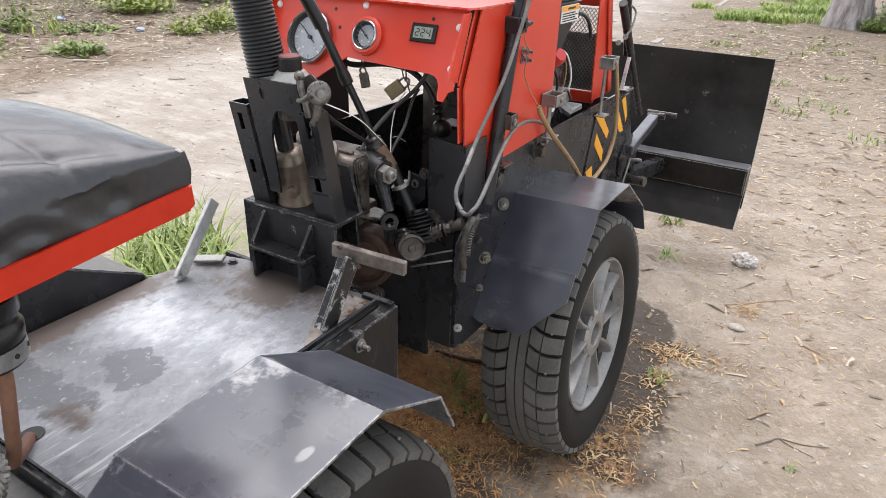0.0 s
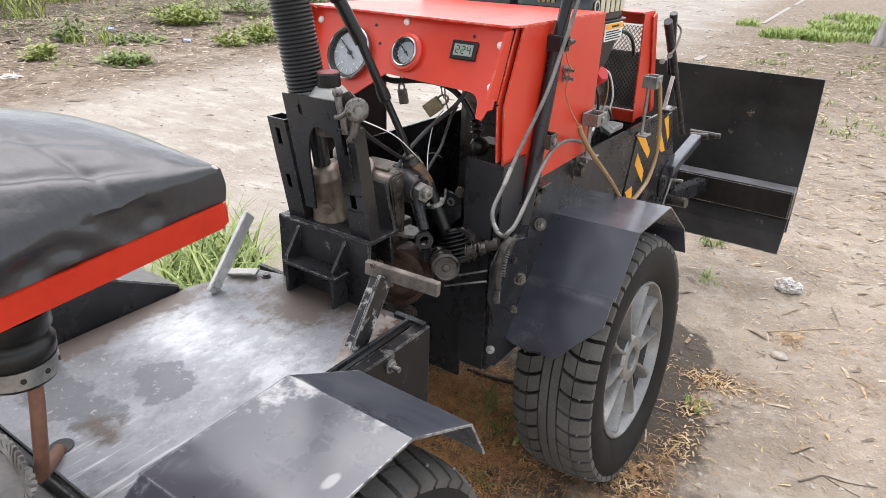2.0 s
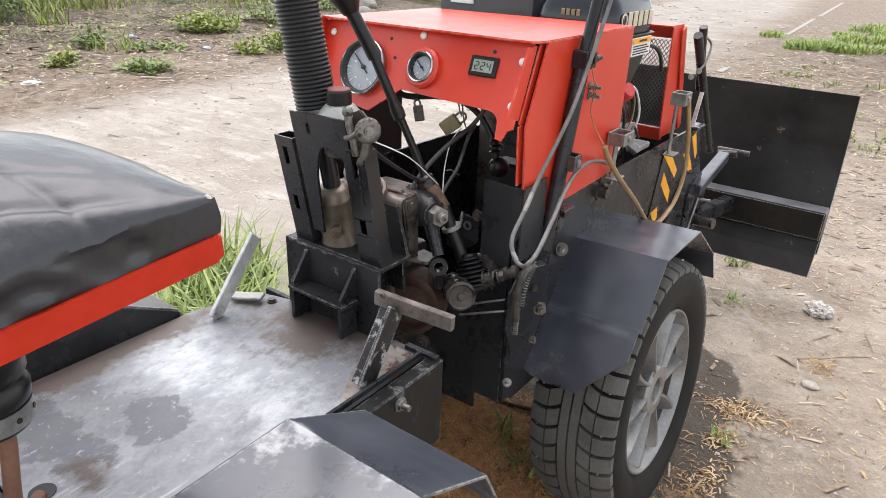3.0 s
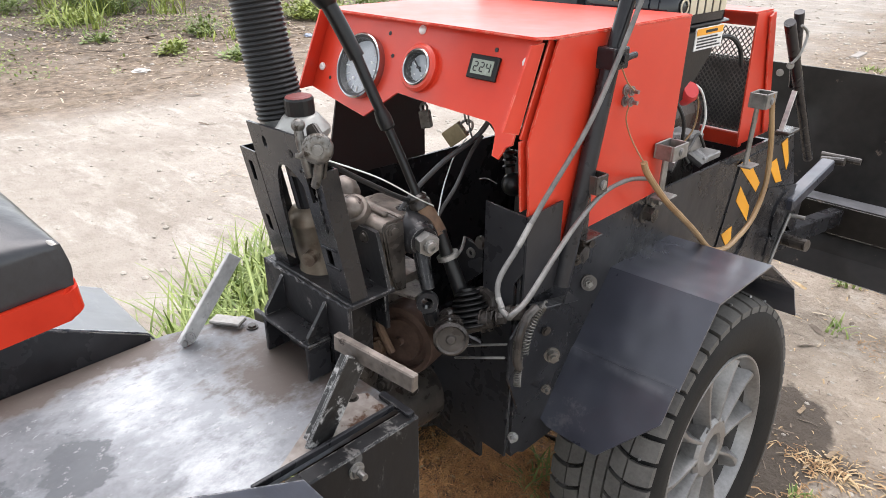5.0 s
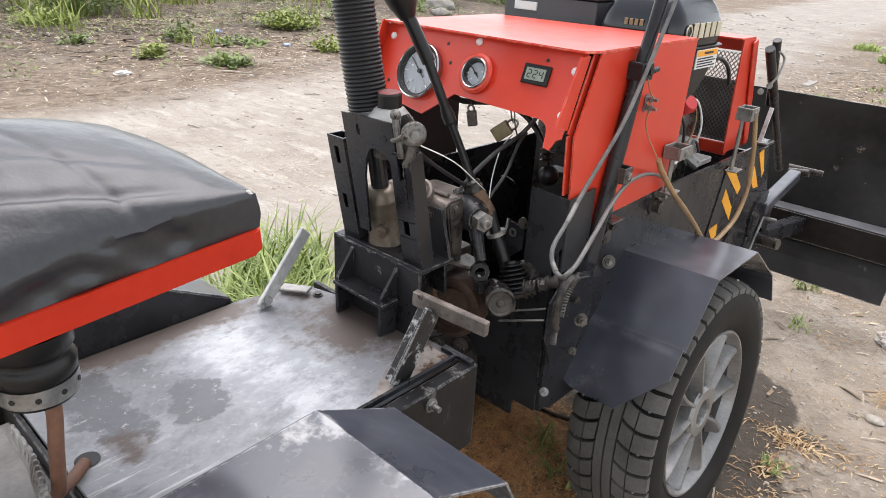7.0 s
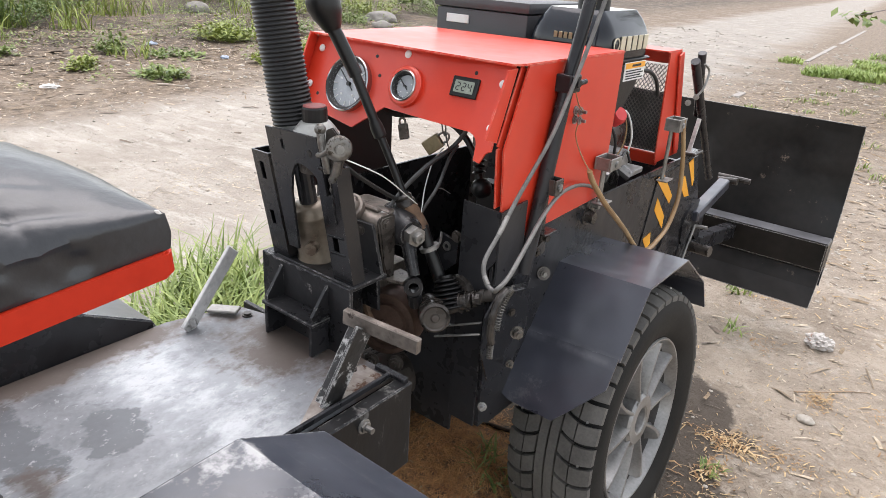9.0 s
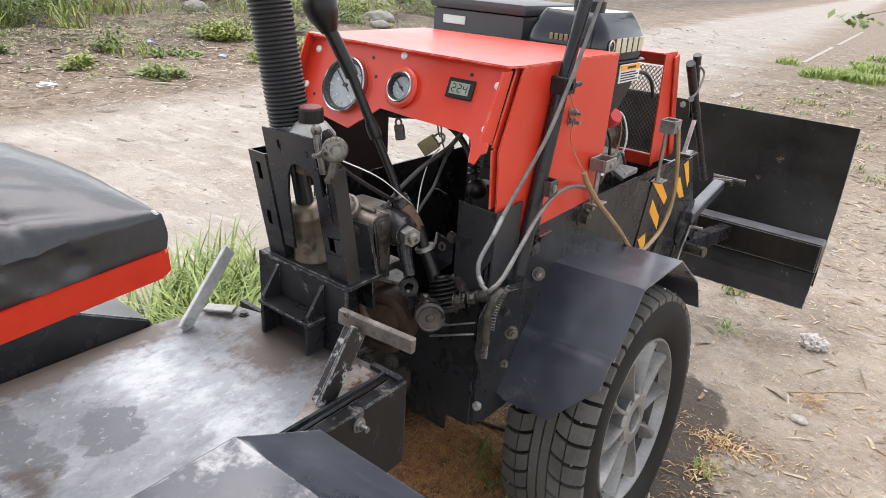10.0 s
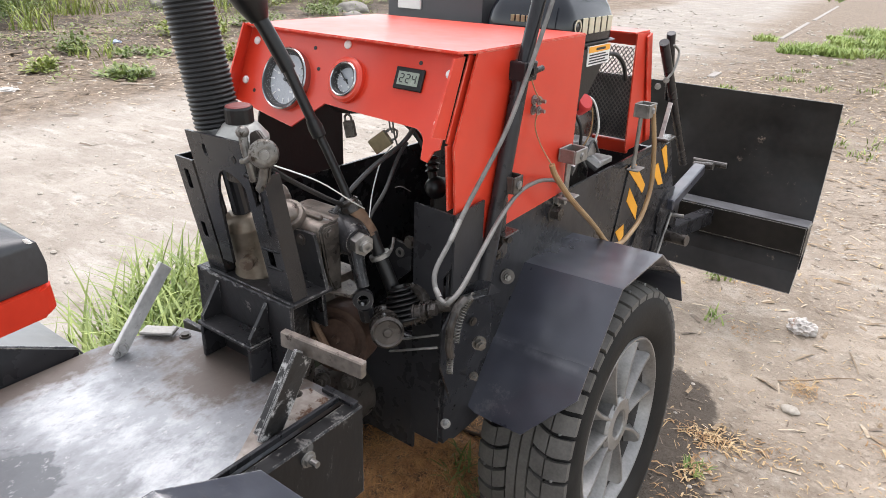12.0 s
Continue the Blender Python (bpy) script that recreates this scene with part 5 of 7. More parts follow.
    # nuts low down behind the pedal
    for p in ((-0.505, 1.045, 0.470), (-0.470, 1.06, 0.475)):
        bm = bmesh.new()
        hexbolt(bm, p, (0.3, -0.9, 0.2), 0.009, 0.008, 0.006)
        tpart("bolt", bm, CAST)


gearbox()


def gear_lever():
    bm = bmesh.new()
    tube(bm, [(-0.454, 1.139, 0.585), (-0.470, 1.136, 0.622), (-0.479, 1.134, 0.642), (-0.490, 1.131, 0.672)], 0.0092, 14, 8, lambda t: 1.15 - 0.25 * t)
    stick = smooth(tpart("gear_lever", bm, PLASTIC, "long black gear lever"))
    bm = bmesh.new()
    tube(bm, [(-0.492, 1.131, 0.665), (-0.502, 1.128, 0.681), (-0.514, 1.123, 0.700)], 0.0128, 14, 6)
    smooth(part("joint", bm, RUST, stick, "rusty iron joint"))
    bm = bmesh.new()
    turned(bm, [(0.011, -0.004), (0.0150, -0.002), (0.0155, 0.004), (0.0135, 0.008), (0.0145, 0.012), (0.011, 0.016)], frame_at((-0.516, 1.122, 0.700), (-0.45, -0.17, 0.88)), 20)
    smooth(part("sleeve", bm, CAST, stick))
    bm = bmesh.new()
    turned(bm, [(0, -0.003), (0.0150, -0.003), (0.0150, 0.003), (0, 0.003)], frame_at((-0.4775, 1.1345, 0.639), (-0.35, -0.17, 0.92)), 20)
    part("ring", bm, STEEL, stick)
    bm = bmesh.new()
    tube(bm, [(-0.515, 1.121, 0.704), (-0.538, 1.113, 0.758), (-0.559, 1.104, 0.806)], 0.0058, 12, 6)
    turned(bm, [(0.0068, -0.006), (0.0095, -0.004), (0.0100, 0.008), (0.0080, 0.020)], frame_at((-0.5575, 1.105, 0.801), (-0.30, -0.25, 0.92)), 16)
    tube(bm, [(-0.559, 1.104, 0.806), (-0.574, 1.095, 0.845), (-0.588, 1.088, 0.880)], 0.0070, 12, 6)
    tube(bm, [(-0.588, 1.088, 0.880), (-0.608, 1.072, 0.930), (-0.618, 1.064, 0.950)], 0.0098, 12, 6)
    smooth(part("stick", bm, PLASTIC, stick))
    bm = bmesh.new()
    turned(bm, [(0.011, 0), (0.014, 0.006), (0.021, 0.022), (0.024, 0.034), (0.023, 0.044), (0.017, 0.054), (0.008, 0.058), (0, 0.0585)], frame_at((-0.612, 1.068, 0.938), (-0.28, -0.24, 0.94)), 24)
    smooth(part("knob", bm, PLASTIC, stick, "shiny black round lever knob"), 60)
    bm = bmesh.new()
    prof = []
    for i in range(7):
        r = 0.0290 - 0.0024 * i
        prof += [(r - 0.005, 0.0066 * i), (r, 0.0066 * i + 0.0026), (r, 0.0066 * i + 0.0040), (r - 0.005, 0.0066 * i + 0.0066)]
    prof.append((0.010, 0.050))
    turned(bm, prof, frame_at((-0.428, 1.132, 0.556), (-0.42, 0.16, 0.88)) @ Matrix.Diagonal((1.15, 1.15, 1.0, 1)), 28)
    smooth(part("boot", bm, PLASTIC, stick, "ribbed black rubber boot"), 50)


gear_lever()


# ---- hood and dashboard ----
def hood():
    top, dy = 0.912, 0.38
    x0, x1 = -0.783, RIGHT - 0.009
    slope = frame_at((0, 1.192, 0.905), (0, -1, 0.38))
    # dash plane: u = x, v = height along the slope
    ln = math.hypot(1, dy)
    m = Matrix(((1, 0, 0, 0), (0, dy / ln, -1 / ln, 1.194), (0, 1 / ln, dy / ln, 0.908), (0, 0, 0, 1)))
    v = lambda z: (z - 0.908) * ln
    curve = [(-0.440 + 0.020 * math.sin(a), v(0.800 + 0.018 * math.cos(a))) for a in np.linspace(0.0, 1.3, 6)]
    outline = [(x0 + 0.004, v(0.9115)), (x0 - 0.004, v(0.805)), (-0.690, v(0.790)), (-0.655, v(0.785)), (-0.600, v(0.824)), (-0.560, v(0.822))] + curve + [(-0.418, v(0.784)), (-0.408, v(0.782)), (x1 - 0.008, v(0.796)), (x1, v(0.80)), (x1, v(0.9115))]
    bm = bmesh.new()
    plate(bm, outline, 0.003, m)
    dash = tpart("dashboard", bm, RED, "red painted sheet-metal dashboard")
    at = lambda x, z, off=0.0035: m @ Vector((x, v(z), off))
    out = Vector((0, -1, dy)).normalized()
    for x, z in ((-0.762, 0.890), (-0.770, 0.834), (-0.580, 0.902), (-0.404, 0.885), (-0.404, 0.828)):
        bm = bmesh.new()
        turned(bm, [(0.0060, 0), (0.0056, 0.002), (0.0034, 0.0038), (0, 0.0045)], frame_at(at(x, z), out), 16)
        part("rivet", bm, WHITE, dash, "white round rivet")
    for x, z in ((-0.625, 0.866), (-0.640, 0.892), (-0.545, 0.848), (-0.747, 0.822), (-0.452, 0.893)):
        bm = bmesh.new()
        rod(bm, at(x, z, 0.003), at(x, z, 0.0038), 0.0028, seg=10)
        part("hole", bm, INK, dash)
    # flanges of the dash
    bm = bmesh.new()
    a, b = at(x0 + 0.002, 0.907, 0), at(x0 - 0.003, 0.806, 0)
    quad = [a, b, b + Vector((0.012, -0.034, 0.002)), a + Vector((0.006, -0.022, 0.010))]
    for off in (Vector((0, 0, 0)), Vector((-0.003, 0, 0))):
        bm.faces.new([bm.verts.new(p + off) for p in quad])
    bmesh.ops.bridge_loops(bm, edges=list(bm.edges))
    part("flange", bm, RED, dash)
    bm = bmesh.new()
    a, b = at(x1 + 0.0005, 0.908, 0), at(x1 + 0.0005, 0.812, 0)
    quad = [a, b, b + Vector((0.0, -0.027, 0.008)), a + Vector((0.0, -0.022, -0.001))]
    for off in (Vector((0, 0, 0)), Vector((0.003, 0, 0))):
        bm.faces.new([bm.verts.new(p + off) for p in quad])
    bmesh.ops.bridge_loops(bm, edges=list(bm.edges))
    part("flange", bm, RED, dash)
    # gauges
    def gauge(x, z, r, ring, ring_mat):
        g = frame_at(at(x, z, 0.003), out)
        bm = bmesh.new()
        if ring:
            turned(bm, [(r + ring, 0), (r + ring, 0.006), (r + ring * 0.5, 0.009), (r, 0.009), (r, 0)], g, 36)
            smooth(part("gauge_ring", bm, ring_mat, dash))
            bm = bmesh.new()
        turned(bm, [(r, 0), (r + 0.0005, 0.010), (r - 0.001, 0.0115), (r - 0.0024, 0.0105), (r - 0.005, 0.003)], g, 40)
        ob = smooth(part("gauge", bm, CHROME, dash, "round gauge with a chrome bezel and grey face"))
        bm = bmesh.new()
        turned(bm, [(r - 0.0023, 0.0106), (r - 0.0030 - 0.06 * r, 0.0095), (r - 0.0035 - 0.11 * r, 0.0036)], g, 40)
        part("inner_ring", bm, INK, ob)
        bm = bmesh.new()
        turned(bm, [(0, 0.0035), (r - 0.0045, 0.0035)], g, 36)
        part("dial", bm, DIAL, ob)
        bm = bmesh.new()
        for i in range(13):
            a = radians(-220 + 260 * i / 12)
            c, s_ = math.cos(a), math.sin(a)
            p, q = g @ Vector((c * r * 0.62, s_ * r * 0.62, 0.0045)), g @ Vector((c * r * 0.78, s_ * r * 0.78, 0.0045))
            rod(bm, p, q, r * (0.010 if i % 2 else 0.018), seg=6)
        for i in range(4):
            a = radians(-200 + 74 * i)
            c, s_ = math.cos(a), math.sin(a)
            p = g @ Vector((c * r * 0.48, s_ * r * 0.48, 0.0045))
            box(bm, p - Vector((r * 0.05, 0.0004, r * 0.035)), p + Vector((r * 0.05, 0.0004, r * 0.035)))
        part("dial_marks", bm, WHITE, ob)
        bm = bmesh.new()
        rod(bm, g @ Vector((0.25 * r, -0.2 * r, 0.006)), g @ Vector((-0.55 * r, 0.45 * r, 0.006)), 0.0009, seg=6)
        rod(bm, g @ Vector((0, 0, 0.004)), g @ Vector((0, 0, 0.0075)), r * 0.08, seg=14)
        part("needle", bm, INK, ob)
        bm = bmesh.new()
        turned(bm, [(0, 0.0098), (r - 0.0045, 0.0092)], g, 36)
        glass = part("gauge_glass", bm, GLASS, ob)
        glass.visible_shadow = False
    gauge(-0.680, 0.845, 0.0440, 0.0, RED)
    gauge(-0.567, 0.858, 0.0230, 0.0075, RED)
    # small digital display
    g = frame_at(at(-0.463, 0.872, 0.003), out, (0, 0, 1))
    bm = bmesh.new()
    box(bm, (-0.0225, -0.0140, 0), (0.0225, 0.0140, 0.0045), 0.001, g)
    disp = part("display", bm, PLASTIC, dash, "small black digital display")
    bm = bmesh.new()
    box(bm, (-0.0165, -0.0085, 0.004), (0.0165, 0.0085, 0.0052), 0, g)
    part("display_window", bm, LCD, disp)
    # seven-bar digits
    bm = bmesh.new()
    bars = {"1": "bc", "2": "abged", "4": "fgbc"}
    lay = {"a": (0, 1, 0), "b": (0.5, 0.5, 1), "c": (0.5, -0.5, 1), "d": (0, -1, 0), "e": (-0.5, -0.5, 1), "f": (-0.5, 0.5, 1), "g": (0, 0, 0)}
    for k, digit in enumerate("224"):
        for seg in bars[digit]:
            u, w, upright = lay[seg]
            cx_, cy_ = (k - 1) * 0.0098 + u * 0.0058, w * 0.0052
            hw, hh = (0.0007, 0.0021) if upright else (0.0021, 0.0007)
            box(bm, (cx_ - hw, cy_ - hh, 0.0052), (cx_ + hw, cy_ + hh, 0.0056), 0, g)
    part("digits", bm, INK, disp)
    # lid, right and left sides
    bm = bmesh.new()
    outl = [(x0 - 0.002, 1.178), (RIGHT - 0.006, 1.178), (RIGHT + 0.004, 1.200), (RIGHT + 0.004, 1.508), (x0 + 0.004, 1.470)]
    plate(bm, outl, 0.003, pose(0, 0, top))
    bmesh.ops.bevel(bm, geom=[e for e in bm.edges if e.verts[0].co.z > top + 0.002 and e.verts[1].co.z > top + 0.002], offset=0.0015, segments=2, affect="EDGES")
    lid = tpart("hood_lid", bm, RED, "red painted hood lid")
    bm = bmesh.new()
    outl = [(1.168, 0.655), (1.504, 0.664), (1.506, top - 0.0005), (1.208, top - 0.0005), (1.165, 0.803), (1.173, 0.720)]
    plate(bm, outl, 0.003, yz(RIGHT + 0.0005))
    side = tpart("hood_side", bm, RED, "red painted hood side panel")
    bm = bmesh.new()
    bar(bm, (RIGHT - 0.0065, 1.2095, 0.909), (RIGHT - 0.0065, 1.1665, 0.804), 0.003, 0.014, 0.0008, (0, 0, 1))
    bar(bm, (RIGHT - 0.0065, 1.1665, 0.804), (RIGHT - 0.0065, 1.175, 0.716), 0.003, 0.014, 0.0008, (0, 1, 0))
    part("edge_fold", bm, RED, side)
    bm = bmesh.new()
    plate(bm, [(1.150, 0.66), (1.358, 0.66), (1.358, top - 0.001), (1.205, top - 0.001)], 0.003, yz(LEFT))
    tpart("hood_side", bm, surface("dark_hood_inside", (0.02, 0.012, 0.011), (0.035, 0.018, 0.016), 9, (0.5, 0.7)), "dark maroon inside of the hood side")
    # added plate: stops the view through the side gap, so that it stays dark
    bm = bmesh.new()
    plate(bm, [(-0.455, 0.735), (RIGHT - 0.004, 0.735), (RIGHT - 0.004, 0.905), (-0.430, 0.905)], 0.003, xz(1.232))
    tpart("gap_blocker", bm, BLACK, "black plate added to keep the gap beside the dashboard dark")
    # terminal screws on the side panel
    for z in (0.834, 0.820):
        bm = bmesh.new()
        rod(bm, (RIGHT + 0.003, 1.357, z), (RIGHT + 0.023, 1.357, z), 0.0028, seg=8)
        hexbolt(bm, (RIGHT + 0.0035, 1.357, z), (1, 0, 0), 0.0055, 0.004)
        hexbolt(bm, (RIGHT + 0.012, 1.357, z), (1, 0, 0), 0.0048, 0.004)
        part("terminal", bm, ZINC, side, "small bright terminal screw")


hood()


def front_interior():
    bm = bmesh.new()
    box(bm, (-0.545, 1.34, 0.54), (-0.425, 1.46, 0.685), 0.006)
    tpart("battery", bm, PLASTIC, "black battery box")
    bm = bmesh.new()
    for dz in (0, 0.009, 0.018):
        turned(bm, [(0.006, 0), (0.011, 0.002), (0.006, 0.005)], frame_at((-0.485, 1.26, 0.728 + dz), (-0.2, 0, 1)), 14)
    rod(bm, (-0.478, 1.26, 0.69), (-0.491, 1.26, 0.750), 0.007, seg=10)
    bmesh.ops.create_uvsphere(bm, u_segments=20, v_segments=12, radius=0.017, matrix=pose(-0.478, 1.26, 0.705))
    smooth(tpart("switch_stem", bm, PLASTIC, "black corrugated switch stem"), 50)
    for name, mat, r, pts in (
        ("cable", WIRE_G, 0.0034, [(-0.540, 1.085, 0.668), (-0.530, 1.10, 0.696), (-0.5215, 1.125, 0.725), (-0.5075, 1.155, 0.754), (-0.500, 1.185, 0.7695), (-0.4915, 1.205, 0.785), (-0.472, 1.208, 0.815), (-0.455, 1.215, 0.850)]),
        ("cable", WIRE_G, 0.0026, [(-0.500, 1.130, 0.675), (-0.4955, 1.14, 0.696), (-0.485, 1.155, 0.727), (-0.491, 1.18, 0.752), (-0.4985, 1.20, 0.7635), (-0.497, 1.215, 0.778)]),
        ("wire", WIRE_W, 0.0010, [(-0.494, 1.128, 0.680), (-0.4965, 1.135, 0.6915), (-0.513, 1.16, 0.7155), (-0.5275, 1.19, 0.7415), (-0.5265, 1.20, 0.756), (-0.520, 1.21, 0.770)]),
        # not a lead: a thin white rod added for a pale scratch on the panel
        ("wire", WIRE_W, 0.0010, [(-0.732, 1.470, 0.594), (-0.733, 1.49, 0.590), (-0.733, 1.52, 0.572)]),
        ("wire", WIRE_W, 0.0009, [(-0.478, 0.962, 0.806), (-0.470, 1.02, 0.775), (-0.487, 1.09, 0.728), (-0.505, 1.135, 0.70)]),
        ("cable", WIRE_K, 0.0032, [(-0.500, 0.97, 0.80), (-0.515, 1.02, 0.765), (-0.52, 1.09, 0.72), (-0.53, 1.13, 0.70)]),
        ("cable", WIRE_K, 0.0052, [(-0.70, 1.26, 0.80), (-0.669, 1.26, 0.790), (-0.597, 1.26, 0.800), (-0.547, 1.26, 0.796), (-0.513, 1.26, 0.776), (-0.491, 1.26, 0.747)]),
        ("wire", HOSE_GREY, 0.0012, [(-0.533, 1.21, 0.824), (-0.531, 1.21, 0.8125), (-0.526, 1.21, 0.804), (-0.524, 1.21, 0.796), (-0.520, 1.211, 0.788)]),
        ("wire", HOSE_GREY, 0.0012, [(-0.528, 1.212, 0.824), (-0.525, 1.212, 0.812), (-0.5205, 1.212, 0.802), (-0.5195, 1.212, 0.794), (-0.516, 1.212, 0.780), (-0.512, 1.213, 0.770)]),
        ("wire", WIRE_K, 0.0012, [(-0.624, 1.225, 0.816), (-0.621, 1.225, 0.805), (-0.6195, 1.225, 0.795)]),
        ("wire", WIRE_K, 0.0012, [(-0.618, 1.226, 0.816), (-0.6165, 1.226, 0.804), (-0.6175, 1.226, 0.795)]),
    ):
        bm = bmesh.new()
        tube(bm, pts, r, 8)
        tpart(name, bm, mat)


front_interior()


def padlock(place, turn, width, tall, mat, label):
    lock = thing("padlock", label, "padlock", place, "padlocks hung under the dashboard")
    lock.matrix_basis = Matrix.Translation(place) @ pose(0, 0, 0, 0, turn, 25)
    bm = bmesh.new()
    box(bm, (-width / 2, -0.006, -tall), (width / 2, 0.006, 0), 0.002, None, 2)
    part("lock_body", bm, mat, lock)
    bm = bmesh.new()
    tube(bm, [(-width * 0.3, 0, 0), (-width * 0.3, 0, width * 0.4), (0, 0, width * 0.65), (width * 0.3, 0, width * 0.4), (width * 0.3, 0, 0)], 0.0018, 8, 5)
    part("shackle", bm, STEEL, lock)


padlock((-0.5286, 1.212, 0.7815), 52, 0.023, 0.029, BRASS, "dull brass padlock hanging askew on a wire")
padlock((-0.6185, 1.225, 0.787), -10, 0.015, 0.025, GREASY, "small dark padlock hanging on a wire")


# ---- engine ----
GILT = surface("gilt_print", (0.52, 0.46, 0.34), (0.66, 0.60, 0.46), 20, (0.3, 0.4), 0.3, 0.0, 100)


def engine():
    bm = bmesh.new()
    box(bm, (-0.72, 1.56, 0.44), (-0.47, 1.80, 0.74), 0.02, None, 2)
    block = tpart("engine", bm, CAST, "black petrol engine block")
    # air box: a plain case with a lip round its lid and a pale plate
    bm = bmesh.new()
    box(bm, (-0.818, 1.546, 0.83), (-0.600, 1.75, 0.950), 0.006, None, 2)
    box(bm, (-0.824, 1.540, 0.9505), (-0.594, 1.756, 0.972), 0.008, None, 2)
    air = smooth(part("air_box", bm, GREYPLASTIC, block, "black plastic air cleaner case"), 40)
    bm = bmesh.new()
    box(bm, (-0.790, 1.5425, 0.922), (-0.735, 1.5475, 0.938), 0.001)
    part("name_plate", bm, WHITE, air, "pale name plate")
    # fuel tank: a rounded slab with a seam
    bm = bmesh.new()
    def slab(z0, z1, grow, r, seg=6):
        rings = []
        for k in range(7):
            t = k / 6
            z = z0 + (z1 - z0) * t
            inset = 0.030 * max(0.0, (t - 0.30) / 0.70) ** 2.0
            ring = []
            for cx_, cy_, a0 in ((-0.425 + grow - r, 1.735 + grow - r, 0), (-0.592 - grow + r, 1.735 + grow - r, 90), (-0.592 - grow + r, 1.527 - grow + r, 180), (-0.425 + grow - r, 1.527 - grow + r, 270)):
                for i in range(seg + 1):
                    a = radians(a0 + 90 * i / seg)
                    ring.append(bm.verts.new((cx_ + (r - inset) * math.cos(a), cy_ + (r - inset) * math.sin(a), z)))
            rings.append(ring)
        for p, q in zip(rings, rings[1:]):
            for i in range(len(p)):
                j = (i + 1) % len(p)
                bm.faces.new((p[i], p[j], q[j], q[i]))
        bm.faces.new(rings[0][::-1])
        bm.faces.new(rings[-1])
    slab(0.890, 0.970, 0.0, 0.038)
    tank = smooth(part("fuel_tank", bm, TANK, block, "glossy black rounded fuel tank"), 35)
    bm = bmesh.new()
    slab(0.885, 0.8905, 0.005, 0.032)
    part("tank_seam", bm, PLASTIC, tank)
    bm = bmesh.new()
    turned(bm, [(0.03, 0), (0.03, 0.018), (0.026, 0.022), (0, 0.022)], frame_at((-0.51, 1.63, 0.968), (0, 0, 1)), 24)
    smooth(part("tank_cap", bm, PLASTIC, tank))
    # maker's mark as plain pale shapes on the tank's side and back
    bm = bmesh.new()
    turned(bm, [(0.009, 0), (0.012, 0), (0.012, 0.001), (0.009, 0.001), (0.009, 0)], frame_at((-0.4245, 1.566, 0.916), (1, 0, 0)), 18)
    for i in range(5):
        y = 1.584 + i * 0.025
        box(bm, (-0.4255, y, 0.903), (-0.4238, y + 0.018, 0.929), 0.0005)
    part("mark", bm, GILT, tank, "plain pale gilt maker's mark")
    bm = bmesh.new()
    for i in range(4):
        box(bm, (-0.530 + i * 0.010, 1.5255, 0.920), (-0.523 + i * 0.010, 1.5275, 0.931), 0.0005)
    part("mark", bm, BRASS, tank, "plain gilt mark")
    # recoil housing under the tank and the warning sticker
    bm = bmesh.new()
    plate(bm, [(1.53, 0.884), (1.53, 0.80), (1.56, 0.76), (1.60, 0.775), (1.66, 0.83), (1.70, 0.884)], 0.05, yz(-0.468))
    bmesh.ops.bevel(bm, geom=list(bm.edges), offset=0.006, segments=2, affect="EDGES")
    shroud = smooth(part("fan_shroud", bm, PLASTIC, block, "black fan shroud"), 40)
    bm = bmesh.new()
    box(bm, (-0.4185, 1.60, 0.850), (-0.4165, 1.69, 0.883), 0)
    sticker = part("sticker", bm, WHITE, shroud, "white and yellow warning sticker")
    bm = bmesh.new()
    box(bm, (-0.4170, 1.602, 0.872), (-0.4158, 1.688, 0.882), 0)
    part("sticker_band", bm, YELLOW, sticker)
    bm = bmesh.new()
    for i in range(4):
        box(bm, (-0.4170, 1.606, 0.853 + i * 0.0046), (-0.4159, 1.684 - 0.012 * (i % 2), 0.8552 + i * 0.0046), 0)
    box(bm, (-0.4164, 1.63, 0.8750), (-0.4153, 1.668, 0.8790), 0)
    part("print", bm, INK, sticker)
    # carburettor, cap, leads
    bm = bmesh.new()
    rod(bm, (-0.475, 1.58, 0.70), (-0.415, 1.60, 0.70), 0.022, seg=18)
    rod(bm, (-0.450, 1.60, 0.66), (-0.450, 1.60, 0.72), 0.019, seg=18)
    box(bm, (-0.455, 1.62, 0.685), (-0.405, 1.665, 0.715), 0.004)
    rod(bm, (-0.43, 1.66, 0.68), (-0.40, 1.67, 0.66), 0.012, seg=12)
    rod(bm, (-0.42, 1.56, 0.685), (-0.40, 1.565, 0.68), 0.014, seg=6)
    part("carburettor", bm, ALLOY, block, "cast alloy carburettor")
    bm = bmesh.new()
    turned(bm, [(0, 0.022), (0.012, 0.022), (0.016, 0.016), (0.016, 0)], frame_at((-0.43, 1.612, 0.779), (0.7, -0.3, 0.5)) @ Matrix.Scale(1.1, 4), 18)
    smooth(part("red_cap", bm, CAPRED, block, "red plastic cap"))
    for r, mat, pts in ((0.003, WIRE_K, [(-0.42, 1.56, 0.79), (-0.405, 1.58, 0.75), (-0.41, 1.60, 0.70), (-0.405, 1.62, 0.67)]),
                        (0.0020, WIRE_W, [(-0.43, 1.60, 0.80), (-0.41, 1.63, 0.79), (-0.402, 1.65, 0.74), (-0.41, 1.645, 0.69)]),
                        (0.0014, HOSE_BROWN, [(-0.425, 1.59, 0.80), (-0.405, 1.615, 0.78), (-0.405, 1.62, 0.73), (-0.42, 1.60, 0.69)]),
                        (0.004, WIRE_K, [(-0.46, 1.70, 0.845), (-0.44, 1.76, 0.855), (-0.432, 1.80, 0.835), (-0.43, 1.82, 0.80)]),
                        (0.0025, WIRE_K, [(-0.41, 1.57, 0.72), (-0.40, 1.60, 0.70), (-0.405, 1.64, 0.715), (-0.40, 1.66, 0.69)])):
        bm = bmesh.new()
